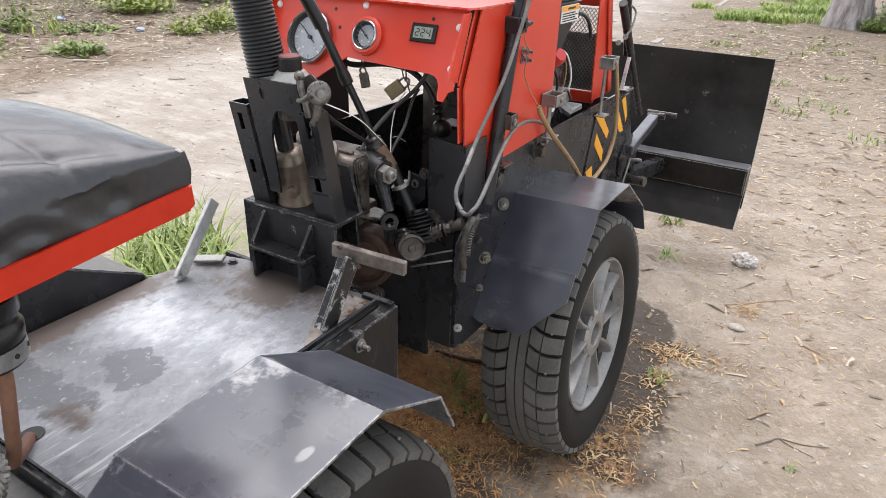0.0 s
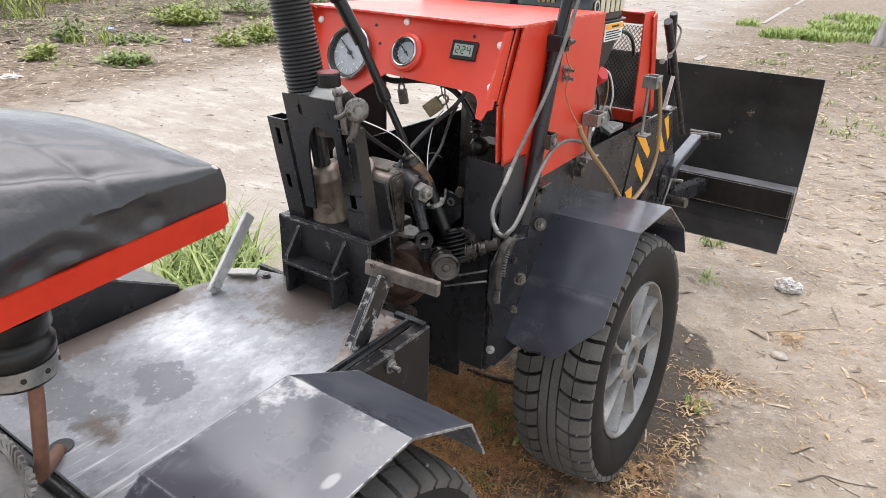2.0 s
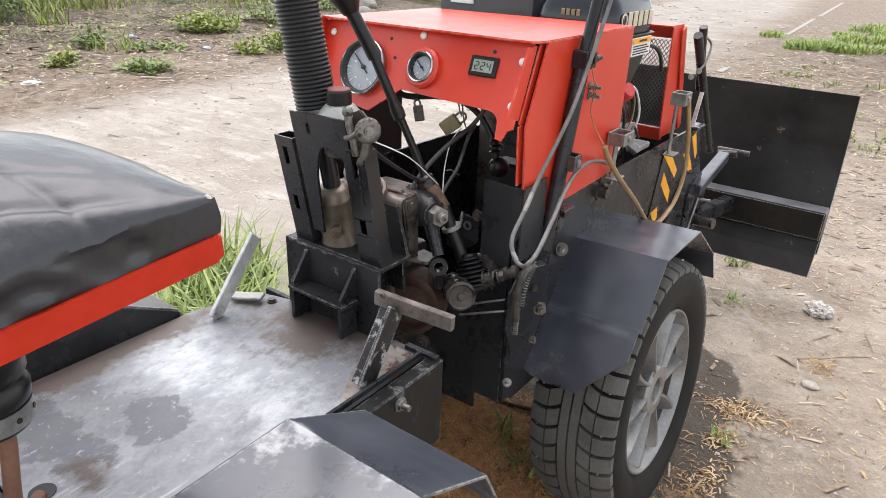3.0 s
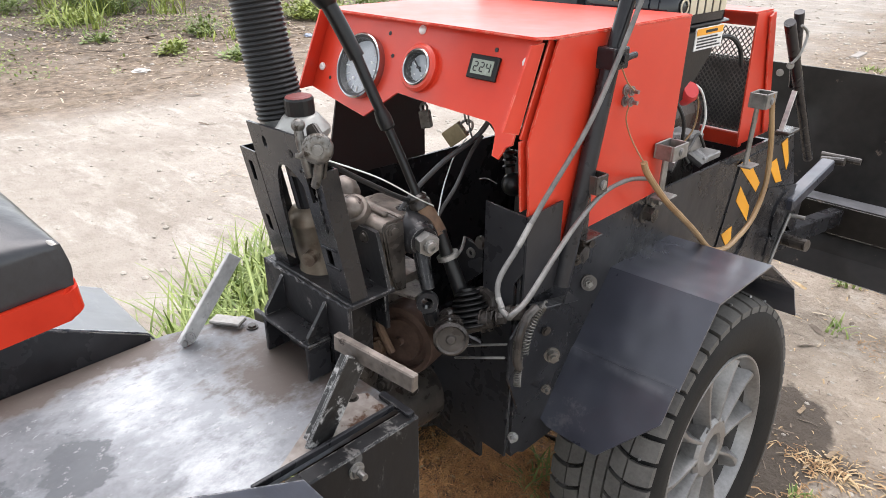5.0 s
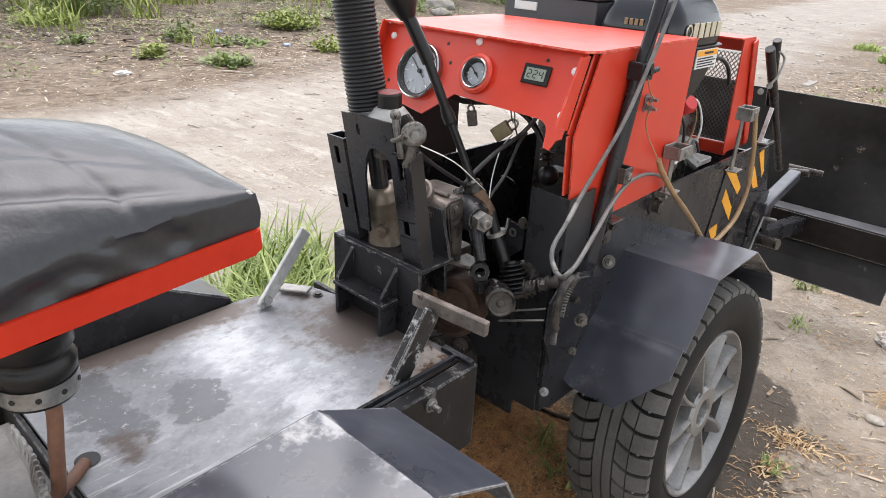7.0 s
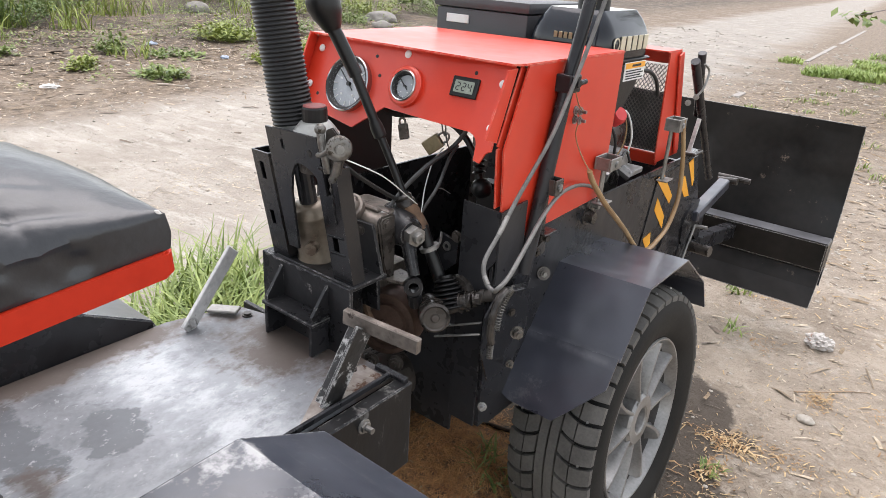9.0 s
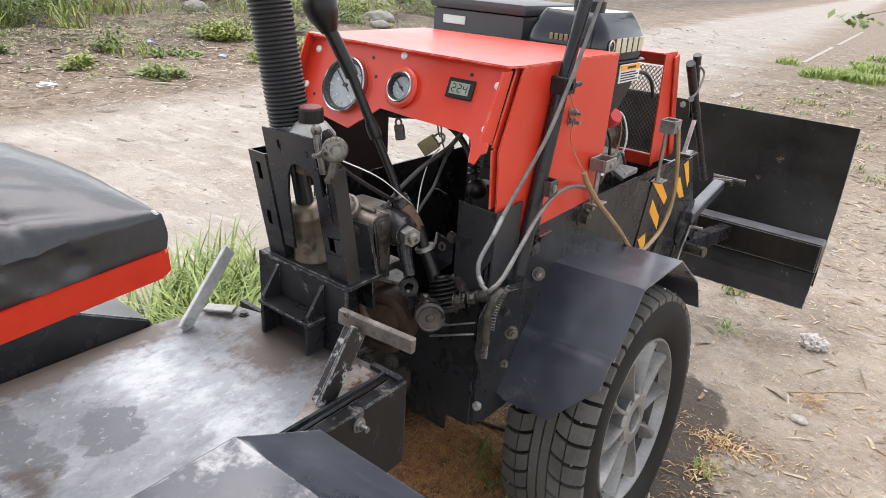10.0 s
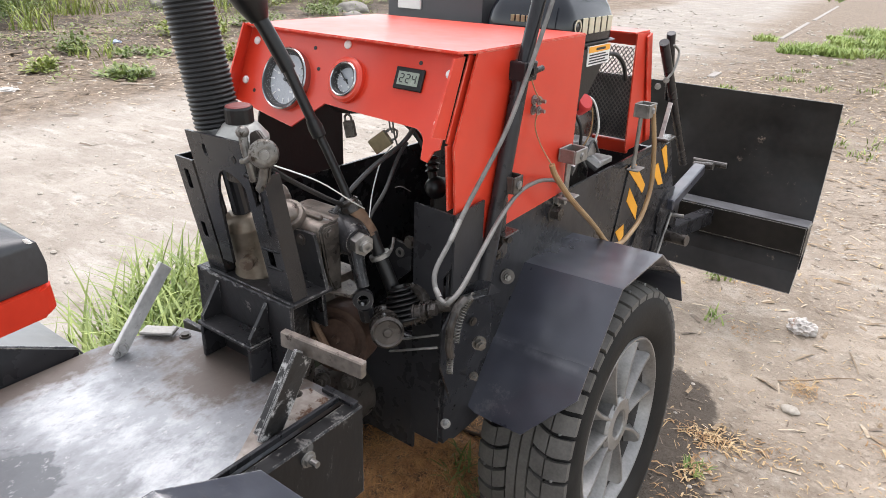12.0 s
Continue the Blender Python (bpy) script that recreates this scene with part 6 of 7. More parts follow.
        tube(bm, pts, r, 8)
        part("lead", bm, mat, block)
    bm = bmesh.new()
    box(bm, (-0.43, 1.66, 0.66), (-0.395, 1.72, 0.672), 0.002)
    part("bracket", bm, ZINC, block)


engine()


def grille():
    """Red frame in front of the engine, with expanded metal in it."""
    y = 1.862
    bm = bmesh.new()
    box(bm, (-0.745, y, 0.862), (-0.423, y + 0.012, 0.8875), 0.002)
    box(bm, (-0.745, y, 0.64), (-0.423, y + 0.012, 0.668), 0.002)
    plate(bm, [(1.825, 0.888), (1.890, 0.888), (1.935, 0.78), (1.985, 0.650), (1.846, 0.650)], 0.003, yz(-0.422))
    plate(bm, [(1.80, 0.890), (1.872, 0.890), (1.872, 0.662), (1.782, 0.662)], 0.003, yz(-0.747))
    plate(bm, [(-0.745, 1.79), (-0.420, 1.815), (-0.420, 1.89), (-0.745, 1.875)], 0.003, pose(0, 0, 0.8885))
    frame_ob = tpart("grille", bm, RED, "red painted grille frame")
    bm = bmesh.new()
    bar(bm, (-0.414, 1.875, 0.884), (-0.414, 1.955, 0.658), 0.004, 0.022, 0.001, (0, 1, 0))
    part("corner_post", bm, RED, frame_ob)
    bm = bmesh.new()
    w, h = 0.0090, 0.0058
    for j in range(32):
        for i in range(20):
            cx_, cz = -0.600 + i * w + (w / 2 if j % 2 else 0), 0.672 + j * h
            if cx_ > -0.432:
                continue
            for sx in (-1, 1):
                bar(bm, (cx_, y + 0.008, cz), (cx_ + sx * w / 2, y + 0.008, cz + h), 0.0017, 0.0017, 0)
    mesh_ob = part("expanded_metal", bm, STEEL, frame_ob, "grey expanded metal mesh")
    tagged(mesh_ob, kind="stuff")
    bm = bmesh.new()
    box(bm, (-0.60, y + 0.0105, 0.672), (-0.43, y + 0.0125, 0.800), 0)
    part("backing", bm, surface("grey_backing", (0.07, 0.07, 0.07), (0.12, 0.12, 0.12), 20, (0.5, 0.7)), frame_ob, "dark grey panel behind the mesh")


grille()


# ---- right side of the front frame ----
def stripes():
    # backing plate, the bearing plate in front of it, then the stripes
    bm = bmesh.new()
    plate(bm, [(1.790, 0.640), (2.030, 0.643), (2.100, 0.520), (2.045, 0.360), (1.835, 0.425), (1.745, 0.470)], 0.002, yz(RIGHT + 0.0005))
    tpart("stripe_plate", bm, BLACK, "black plate that carries the warning stripes")
    bm = bmesh.new()
    plate(bm, [(1.945, 0.548), (2.108, 0.516), (2.065, 0.335), (1.835, 0.425), (1.860, 0.440)], 0.004, yz(RIGHT + 0.003))
    tpart("bearing_plate", bm, BLACK, "black steel bearing plate")
    for quad in ([(1.759, 0.503), (1.800, 0.508), (1.809, 0.479), (1.790, 0.470)], [(1.804, 0.588), (1.868, 0.530), (1.869, 0.499), (1.797, 0.560)],
                 [(1.775, 0.636), (1.816, 0.639), (1.896, 0.572), (1.885, 0.556)], [(1.924, 0.602), (1.960, 0.607), (2.018, 0.545), (1.985, 0.549)], [(1.969, 0.636), (1.996, 0.642), (2.032, 0.585), (2.030, 0.566)]):
        bm = bmesh.new()
        plate(bm, quad, 0.001, yz(RIGHT + 0.0026))
        tpart("warning_stripe", bm, YELLOW, "yellow warning stripe")


stripes()


def coil_along(points, r, turns, per=9):
    """Points of a coil spring that follows a bent line."""
    line = curve_points(points, 10)
    n = int(turns * per)
    out = []
    for i in range(n + 1):
        k = i / n * (len(line) - 1)
        j = min(int(k), len(line) - 2)
        p, d = line[j].lerp(line[j + 1], k - j), (line[j + 1] - line[j]).normalized()
        side = Vector((1, 0, 0))
        side = (side - d * side.dot(d)).normalized()
        a = 2 * math.pi * i / per
        out.append(p + r * (math.cos(a) * side + math.sin(a) * d.cross(side)))
    return out


def side_bits():
    # tall black pole with a clamp
    bm = bmesh.new()
    x = -0.370
    rod(bm, (x, 1.236, 0.60), (x, 1.298, 0.884), 0.0112, seg=18)
    rod(bm, (x, 1.298, 0.884), (x, 1.396, 1.18), 0.0094, seg=18)
    pole = smooth(tpart("pole", bm, BLACK, "black steel pole"))
    bm = bmesh.new()
    box(bm, (x - 0.013, 1.283, 0.870), (x + 0.014, 1.314, 0.896), 0.003, None, 2)
    rod(bm, (x + 0.012, 1.302, 0.882), (x + 0.012, 1.330, 0.884), 0.004, seg=10)
    hexbolt(bm, (x + 0.014, 1.300, 0.884), (1, 0, 0), 0.006, 0.005)
    part("clamp", bm, BLACK, pole)
    # grey cable loop beside it
    bm = bmesh.new()
    tube(bm, [(-0.350, 1.415, 1.16), (-0.352, 1.360, 1.03), (-0.352, 1.315, 0.941), (-0.352, 1.277, 0.876), (-0.348, 1.226, 0.814), (-0.345, 1.152, 0.748), (-0.340, 1.106, 0.710), (-0.334, 1.068, 0.683),
              (-0.322, 1.058, 0.662), (-0.306, 1.052, 0.658), (-0.296, 1.046, 0.667), (-0.298, 1.073, 0.674), (-0.310, 1.133, 0.700), (-0.333, 1.206, 0.711), (-0.354, 1.288, 0.719), (-0.366, 1.362, 0.714), (-0.371, 1.417, 0.702), (-0.374, 1.450, 0.690)], 0.0031, 12)
    smooth(tpart("cable_loop", bm, HOSE_GREY, "grey sheathed cable hanging in a loop"))
    for p, q in (((-0.3395, 1.104, 0.7085), (-0.3425, 1.127, 0.728)), ((-0.318, 1.0565, 0.6605), (-0.327, 1.060, 0.668))):
        bm = bmesh.new()
        rod(bm, p, q, 0.0034, seg=12)
        tpart("cable_sleeve", bm, STEEL, "bright crimped sleeve on the cable")
    bm = bmesh.new()
    tube(bm, [(-0.348, 1.368, 0.742), (-0.345, 1.380, 0.722), (-0.337, 1.422, 0.678), (-0.333, 1.475, 0.637), (-0.332, 1.527, 0.598), (-0.332, 1.580, 0.556), (-0.332, 1.615, 0.537), (-0.332, 1.660, 0.526), (-0.332, 1.700, 0.531), (-0.332, 1.753, 0.552), (-0.335, 1.792, 0.604), (-0.340, 1.791, 0.676), (-0.348, 1.780, 0.745), (-0.352, 1.778, 0.768)], 0.0046, 10)
    smooth(tpart("amber_hose", bm, HOSE_BROWN, "amber fuel hose hanging in a loop"))
    bm = bmesh.new()
    tube(bm, [(-0.348, 1.370, 0.740), (-0.366, 1.360, 0.772), (-0.374, 1.354, 0.800), (-0.370, 1.356, 0.824)], 0.0010, 6)
    tube(bm, [(-0.356, 1.300, 0.872), (-0.364, 1.330, 0.850), (-0.366, 1.352, 0.836)], 0.0010, 6)
    tpart("wire", bm, HOSE_BROWN)
    # U-shaped brackets with legs
    for y, z, leg, w, h, mat in ((1.470, 0.734, 0.062, 0.021, 0.011, STEEL), (1.772, 0.758, 0.105, 0.019, 0.013, STEEL), (1.274, 0.735, 0.064, 0.012, 0.012, CAST)):
        bm = bmesh.new()
        xb = RIGHT + 0.006
        box(bm, (xb, y - w, z - h), (xb + 0.003, y + w, z + h), 0.001)
        box(bm, (xb + 0.003, y - w, z - h), (xb + 0.028, y - w + 0.003, z + h), 0.001)
        box(bm, (xb + 0.003, y + w - 0.003, z - h), (xb + 0.028, y + w, z + h), 0.001)
        box(bm, (xb + 0.028, y - w, z - h), (xb + 0.031, y + w, z + h), 0.001)
        clip = tpart("bracket", bm, mat, "worn steel U-shaped bracket")
        bm = bmesh.new()
        box(bm, (xb + 0.006, y - 0.004, z - leg - h), (xb + 0.010, y + 0.011, z - h), 0.001)
        box(bm, (xb, y - 0.012, z - leg - h - 0.003), (xb + 0.024, y + 0.026, z - leg - h), 0.001)
        part("leg", bm, mat, clip)
        bm = bmesh.new()
        hexbolt(bm, (xb + 0.031, y, z), (1, 0, 0), 0.0045, 0.003)
        part("bolt", bm, ZINC, clip)
    # bolts, washers and small lugs along the frame
    for p, way, r, h, shank, mat in (((RIGHT, 1.300, 0.640), (1, -0.2, 0), 0.010, 0.010, 0.008, CAST), ((RIGHT, 1.292, 0.622), (1, 0, 0), 0.013, 0.010, 0.0, CAST),
                                     ((RIGHT, 1.475, 0.652), (1, 0, 0), 0.012, 0.006, 0.010, STEEL), ((RIGHT, 1.462, 0.632), (1, 0, 0), 0.012, 0.016, 0.0, CAST),
                                     ((-0.370, 1.262, 0.628), (1, -0.3, 0), 0.006, 0.006, 0.003, CAST),
                                     ((-0.378, 1.314, 0.570), (0.75, -0.6, 0.3), 0.0060, 0.007, 0.004, GREASY),
                                     ((-0.350, 1.200, 0.518), (0.8, -0.6, 0.1), 0.008, 0.010, 0.004, GREASY),
                                     ((-0.362, 1.210, 0.452), (0.8, -0.6, 0), 0.005, 0.005, 0.006, GREASY),
                                     ((-0.366, 1.205, 0.545), (1, -0.3, 0), 0.005, 0.004, 0.0, CAST)):
        bm = bmesh.new()
        hexbolt(bm, p, way, r, h, shank)
        tpart("bolt", bm, mat)
    bm = bmesh.new()
    for r in (0.0115, 0.0085):
        turned(bm, [(r - 0.004, 0.0), (r, 0.0), (r, 0.003 + 0.010 - r * 0.4), (r - 0.004, 0.003 + 0.010 - r * 0.4)], frame_at((-0.382, 1.318, 0.569), (0.75, -0.6, 0.3)), 24)
    smooth(tpart("washer", bm, CAST, "dull steel washers"), 40)
    # sector plate behind the mudguard, its strap and its two springs
    bm = bmesh.new()
    plate(bm, [(1.166, 0.588), (1.256, 0.573), (1.262, 0.50), (1.228, 0.440), (1.160, 0.440), (1.136, 0.500), (1.138, 0.560)], 0.003, yz(-0.372))
    tpart("sector_plate", bm, BLACK, "black rounded steel sector plate")
    bm = bmesh.new()
    bar(bm, (-0.366, 1.176, 0.592), (-0.366, 1.262, 0.573), 0.018, 0.003, 0.0008, (0, 0, 1))
    plate(bm, [(1.226, 0.582), (1.262, 0.574), (1.232, 0.598)], 0.003, yz(-0.3585))
    tpart("strap", bm, BLACK)
    bm = bmesh.new()
    tube(bm, coil_along([(-0.360, 1.186, 0.592), (-0.358, 1.170, 0.584), (-0.357, 1.155, 0.566), (-0.357, 1.150, 0.540)], 0.0050, 19), 0.0012, 5, 1)
    tube(bm, [(-0.360, 1.184, 0.590), (-0.360, 1.190, 0.597), (-0.361, 1.196, 0.594)], 0.0016, 6)
    smooth(tpart("spring", bm, GREASY, "small steel coil spring"), 60)
    bm = bmesh.new()
    tube(bm, coil_along([(-0.357, 1.141, 0.541), (-0.357, 1.140, 0.520), (-0.357, 1.140, 0.496)], 0.0042, 14), 0.0011, 5, 1)
    smooth(tpart("spring", bm, GREASY, "small steel coil spring"), 60)
    bm = bmesh.new()
    tube(bm, [(-0.360, 1.172, 0.596), (-0.358, 1.152, 0.590), (-0.357, 1.139, 0.570), (-0.357, 1.136, 0.540), (-0.357, 1.142, 0.522)], 0.0058, 10)
    smooth(tpart("curved_strap", bm, CAST, "oily dark curved strap"))


side_bits()


# ---- blade and its lift ----
def blade():
    bm = bmesh.new()
    x0, x1 = 2 * CX + 0.118, -0.118   # ends of the blade, nearly upright
    prof = []
    for i in range(15):
        t = i / 14
        z = 0.200 + (0.668 - 0.200) * t
        y = 2.575 + 0.105 * t + 0.030 * math.sin(math.pi * t)
        prof.append((y, z))
    folded(bm, prof, x0, x1, 0.006)
    for v in bm.verts:
        v.co.x += (0.410 - v.co.z) * 0.028
    sheet = smooth(tpart("blade", bm, BLADE, "black painted curved steel dozer blade"), 30)
    bm = bmesh.new()
    box(bm, (x0 + 0.03, 2.535, 0.256), (x1 + 0.004, 2.600, 0.345), 0.004)
    part("beam", bm, BLADE, sheet, "black box beam")
    # thin pale sheet: light falling on the beam's top, put into its colour
    bm = bmesh.new()
    box(bm, (x0 + 0.032, 2.536, 0.3452), (x1 + 0.002, 2.598, 0.3466), 0.0004)
    part("beam_top", bm, surface("skylit_beam_top", (0.10, 0.10, 0.105), (0.24, 0.24, 0.25), 20, (0.3, 0.5), 0.3, 0.2, 90), sheet, "beam top coloured paler for the light it catches")
    bm = bmesh.new()
    folded(bm, [(2.496, 0.152), (2.530, 0.205), (2.552, 0.254), (2.572, 0.262)], x0, x1 + 0.004, 0.006)
    part("wear_plate", bm, BLADE, sheet, "black wear plate along the foot of the blade")
    for s in (1, -1):
        x = CX + s * 0.185
        bm = bmesh.new()
        bar(bm, (x, 2.0, 0.40), (x, 2.54, 0.310), 0.035, 0.045, 0.003)
        tpart("push_arm", bm, BLACK, "black steel push arm")
        x = CX + s * 0.200
        bm = bmesh.new()
        bar(bm, (x, 2.060, 0.482), (x, 2.285, 0.522), 0.030, 0.028, 0.003)
        arm = tpart("lift_arm", bm, FENDER, "black square lift arm")
        bm = bmesh.new()
        rod(bm, (x - 0.03, 2.325, 0.530), (x + 0.055, 2.335, 0.528), 0.008, seg=12)
        rod(bm, (x - 0.02, 2.300, 0.524), (x + 0.03, 2.300, 0.530), 0.010, seg=12)
        part("pin", bm, CAST, arm)
        bm = bmesh.new()
        arcp = [(2.052 + 0.056 * math.cos(a), 0.462 + 0.056 * math.sin(a)) for a in np.linspace(radians(40), radians(320), 14)]
        plate(bm, arcp + [(2.13, 0.40), (2.15, 0.36), (2.16, 0.48)], 0.010, yz(CX + s * 0.196 - 0.005))
        tpart("pivot_plate", bm, BLACK, "black rounded pivot plate")
        bm = bmesh.new()
        rod(bm, (CX + s * 0.19, 2.070, 0.400), (CX + s * 0.262, 2.056, 0.406), 0.0135, seg=18)
        tpart("peg", bm, CAST, "dull steel lock peg")
        bm = bmesh.new()
        rod(bm, (CX + s * 0.205, 2.010, 0.330), (CX + s * 0.205, 2.085, 0.455), 0.0035, seg=8)
        rod(bm, (CX + s * 0.200, 2.088, 0.450), (CX + s * 0.235, 2.090, 0.452), 0.005, seg=8)
        tpart("thin_rod", bm, STEEL)
    # upright tubes of the lift, with clip and flat link
    bm = bmesh.new()
    rod(bm, (-0.384, 1.878, 0.872), (-0.384, 2.160, 0.562), 0.0098, seg=18)
    lift = smooth(tpart("lift_tube", bm, BLACK, "black upright lift tube"))
    bm = bmesh.new()
    rod(bm, (-0.395, 1.945, 0.884), (-0.400, 2.015, 0.740), 0.0090, seg=18)
    part("second_tube", bm, BLACK, lift)
    bm = bmesh.new()
    bar(bm, (-0.374, 1.925, 0.672), (-0.372, 1.945, 0.745), 0.004, 0.009, 0.0005, (1, 0, 0))
    part("link", bm, PALE_STEEL, lift, "bright flat link")
    for p in ((-0.385, 1.885, 0.785), (-0.375, 1.900, 0.797)):
        bm = bmesh.new()
        hexbolt(bm, p, (0.5, -0.8, 0), 0.0048, 0.005)
        part("bolt", bm, STEEL, lift)
    bm = bmesh.new()
    tube(bm, [(-0.372, 1.905, 0.866), (-0.366, 1.925, 0.850), (-0.366, 1.910, 0.818), (-0.372, 1.895, 0.800)], 0.0025, 8)
    part("hairpin", bm, STEEL, lift)
    bm = bmesh.new()
    box(bm, (-0.394, 1.950, 0.656), (-0.366, 2.005, 0.664), 0.002)
    tpart("cleat", bm, CAST)


blade()


# ---- seat side: stopper with rubber pad, cable and bar behind the floor ----
def stopper():
    bm = bmesh.new()
    tube(bm, [(-0.472, 0.510, 0.662), (-0.474, 0.510, 0.640), (-0.478, 0.506, 0.600), (-0.490, 0.504, 0.550), (-0.506, 0.506, 0.530), (-0.530, 0.525, 0.517), (-0.552, 0.545, 0.512)], 0.0068, 12)
    rod_ob = smooth(tpart("stop_rod", bm, BROWN, "bent brown iron rod under the seat"))
    m = frame_at((-0.484, 0.506, 0.655), (0.02, 0.0, 1))
    bm = bmesh.new()
    turned(bm, [(0.0, 0), (0.020, 0), (0.030, 0.006), (0.0315, 0.012), (0.0315, 0.028), (0.033, 0.030), (0.034, 0.040), (0.031, 0.045), (0.029, 0.048), (0.030, 0.052), (0.034, 0.056), (0.034, 0.072), (0.0, 0.074)], m, 28)
    smooth(part("rubber_pad", bm, PLASTIC, rod_ob, "black ribbed rubber pad"), 50)
    bm = bmesh.new()
    turned(bm, [(0.0317, 0.010), (0.0328, 0.010), (0.0328, 0.027), (0.0317, 0.027)], m, 28)
    band = smooth(part("band", bm, ZINC, rod_ob, "pale steel band with holes"))
    bm = bmesh.new()
    for k in range(10):
        a = 2 * math.pi * k / 10
        p, q = m @ Vector((0.0326 * math.cos(a), 0.0326 * math.sin(a), 0.0185)), m @ Vector((0.0334 * math.cos(a), 0.0334 * math.sin(a), 0.0185))
        rod(bm, p, q, 0.0026, seg=8)
    part("band_holes", bm, INK, rod_ob)
    bm = bmesh.new()
    rod(bm, (-0.556, 0.549, 0.5103), (-0.556, 0.549, 0.5112), 0.013, seg=18)
    tpart("floor_hole", bm, INK)
    # twisted steel cable, pale sheet and black tube behind the floor's edge
    bm = bmesh.new()
    a = curve_points([(-0.62, 0.500, 0.540), (-0.536, 0.495, 0.560), (-0.498, 0.490, 0.562), (-0.470, 0.485, 0.555), (-0.474, 0.478, 0.530), (-0.476, 0.470, 0.49)], 14)
    for k in range(4):
        pts = []
        for i, p in enumerate(a):
            ang = i * 0.40 + k * math.pi / 2
            pts.append(p + Vector((0.0035 * math.cos(ang), 0.0035 * math.sin(ang) * 0.7, 0.0035 * math.sin(ang))))
        tube(bm, pts, 0.0032, 6, 1)
    smooth(tpart("wire_rope", bm, STEEL, "twisted steel wire rope"))
    bm = bmesh.new()
    box(bm, (-0.72, 0.33, 0.478), (-0.425, 0.519, 0.484), 0.002)
    tpart("rear_sheet", bm, surface("pale_sheet", (0.12, 0.118, 0.11), (0.26, 0.255, 0.24), 12, (0.5, 0.7), 0.2), "pale dusty steel sheet behind the floor")
    bm = bmesh.new()
    tube(bm, [(-0.70, 0.44, 0.50), (-0.60, 0.42, 0.49), (-0.50, 0.39, 0.48), (-0.42, 0.36, 0.47)], 0.016, 12)
    tpart("rear_tube", bm, PLASTIC, "black rear tube")


stopper()


# ---- plants, litter and the tree ----
rng = random.Random(7)


def raw(name, verts, faces, material, label, category, kind="stuff", smooth_it=False):
    data = bpy.data.meshes.new(name)
    data.from_pydata(verts, [], faces)
    data.materials.append(material)
    if smooth_it:
        data.shade_smooth()
    return tagged(new(name, data), label, category, kind=kind)


def blade_of_grass(verts, faces, p, way, length, width, droop):
    """A tapered, bent ribbon."""
    side = Vector((-way.y, way.x, 0)).normalized()
    n = 4
    base = len(verts)
    for i in range(n + 1):
        t = i / n
        q = p + Vector((way.x, way.y, 0)) * length * (0.25 * t + droop * t * t) + Vector((0, 0, length * (t - 0.55 * droop * t * t)))
        w = width * (1 - t) ** 0.7 + 0.0004
        verts += [tuple(q - side * w), tuple(q + side * w)]
    for i in range(n):
        a = base + 2 * i
        faces.append((a, a + 1, a + 3, a + 2))


def tuft_patch(name, spots, material, label, category="grass", width=0.004):
    verts, faces = [], []
    for x, y, spread, count, length in spots:
        for _ in range(count):
            a, r = rng.uniform(0, 2 * math.pi), spread * math.sqrt(rng.random())
            px, py = x + r * math.cos(a), y + r * math.sin(a)
            d = rng.uniform(0, 2 * math.pi)
            blade_of_grass(verts, faces, Vector((px, py, height(px, py) - 0.005)), Vector((math.cos(d), math.sin(d), 0)), length * rng.uniform(0.5, 1.15), width * rng.uniform(0.5, 1.1), rng.uniform(0.15, 0.9))
    return raw(name, verts, faces, material, label, category)


tuft_patch("tall_grass", [(-1.02 - 0.12 * i + rng.uniform(-0.05, 0.05), 0.75 + 0.17 * i + rng.uniform(-0.05, 0.05), 0.16, 175, 0.23) for i in range(6)]
           + [(-1.18, 1.30, 0.18, 160, 0.30), (-1.05, 1.12, 0.15, 160, 0.30), (-0.98, 0.95, 0.12, 120, 0.26), (-1.25, 1.05, 0.2, 160, 0.2)], GRASS, "pale green tall grass tuft growing beside the machine", "grass", 0.0060)
tuft_patch("grass_bits", [(-0.135, 1.80, 0.02, 8, 0.03), (-0.37, 2.83, 0.05, 26, 0.07), (-0.35, 2.95, 0.08, 20, 0.05), (-0.3, 2.5, 0.04, 14, 0.05), (-0.494, 1.40, 0.035, 22, 0.06), (-0.447, 1.40, 0.03, 14, 0.06), (-0.42, 1.26, 0.02, 6, 0.05), (-0.534, 1.453, 0.03, 14, 0.06), (-0.132, 1.790, 0.025, 22, 0.03), (0.20, 1.62, 0.02, 8, 0.02), (0.25, 4.6, 0.12, 40, 0.07), (-0.1, 5.4, 0.15, 40, 0.06)],
           GRASS, "small grass sprouts in dry earth")
tuft_patch("verge_grass", [(rng.uniform(-1.45, -0.5), rng.uniform(10.0, 14.0), rng.uniform(0.12, 0.34), 190, rng.uniform(0.07, 0.17)) for _ in range(30)]
           + [(-1.5 + rng.uniform(-0.2, 0.2), 10.3 + rng.uniform(-0.3, 0.3), 0.18, 220, 0.13) for _ in range(3)]
           + [(-2.1, 11.2, 0.16, 150, 0.12), (-2.15, 11.6, 0.12, 90, 0.1), (-0.45, 11.8, 0.2, 200, 0.2), (0.3, 10.6, 0.3, 160, 0.1), (0.75, 10.4, 0.3, 140, 0.1)],
           surface("verge_grass_blade", (0.16, 0.25, 0.045), (0.40, 0.48, 0.15), 3, (0.5, 0.7), 0, 0.1, 60), "bright green verge grass near the tree", "grass", 0.009)
tuft_patch("dry_sprouts", [(rng.uniform(-1.8, 0.9), rng.uniform(5.0, 9.5), 0.10, 22, 0.06) for _ in range(34)], GRASS, "sparse dry sprouts in trodden litter", "grass", 0.005)


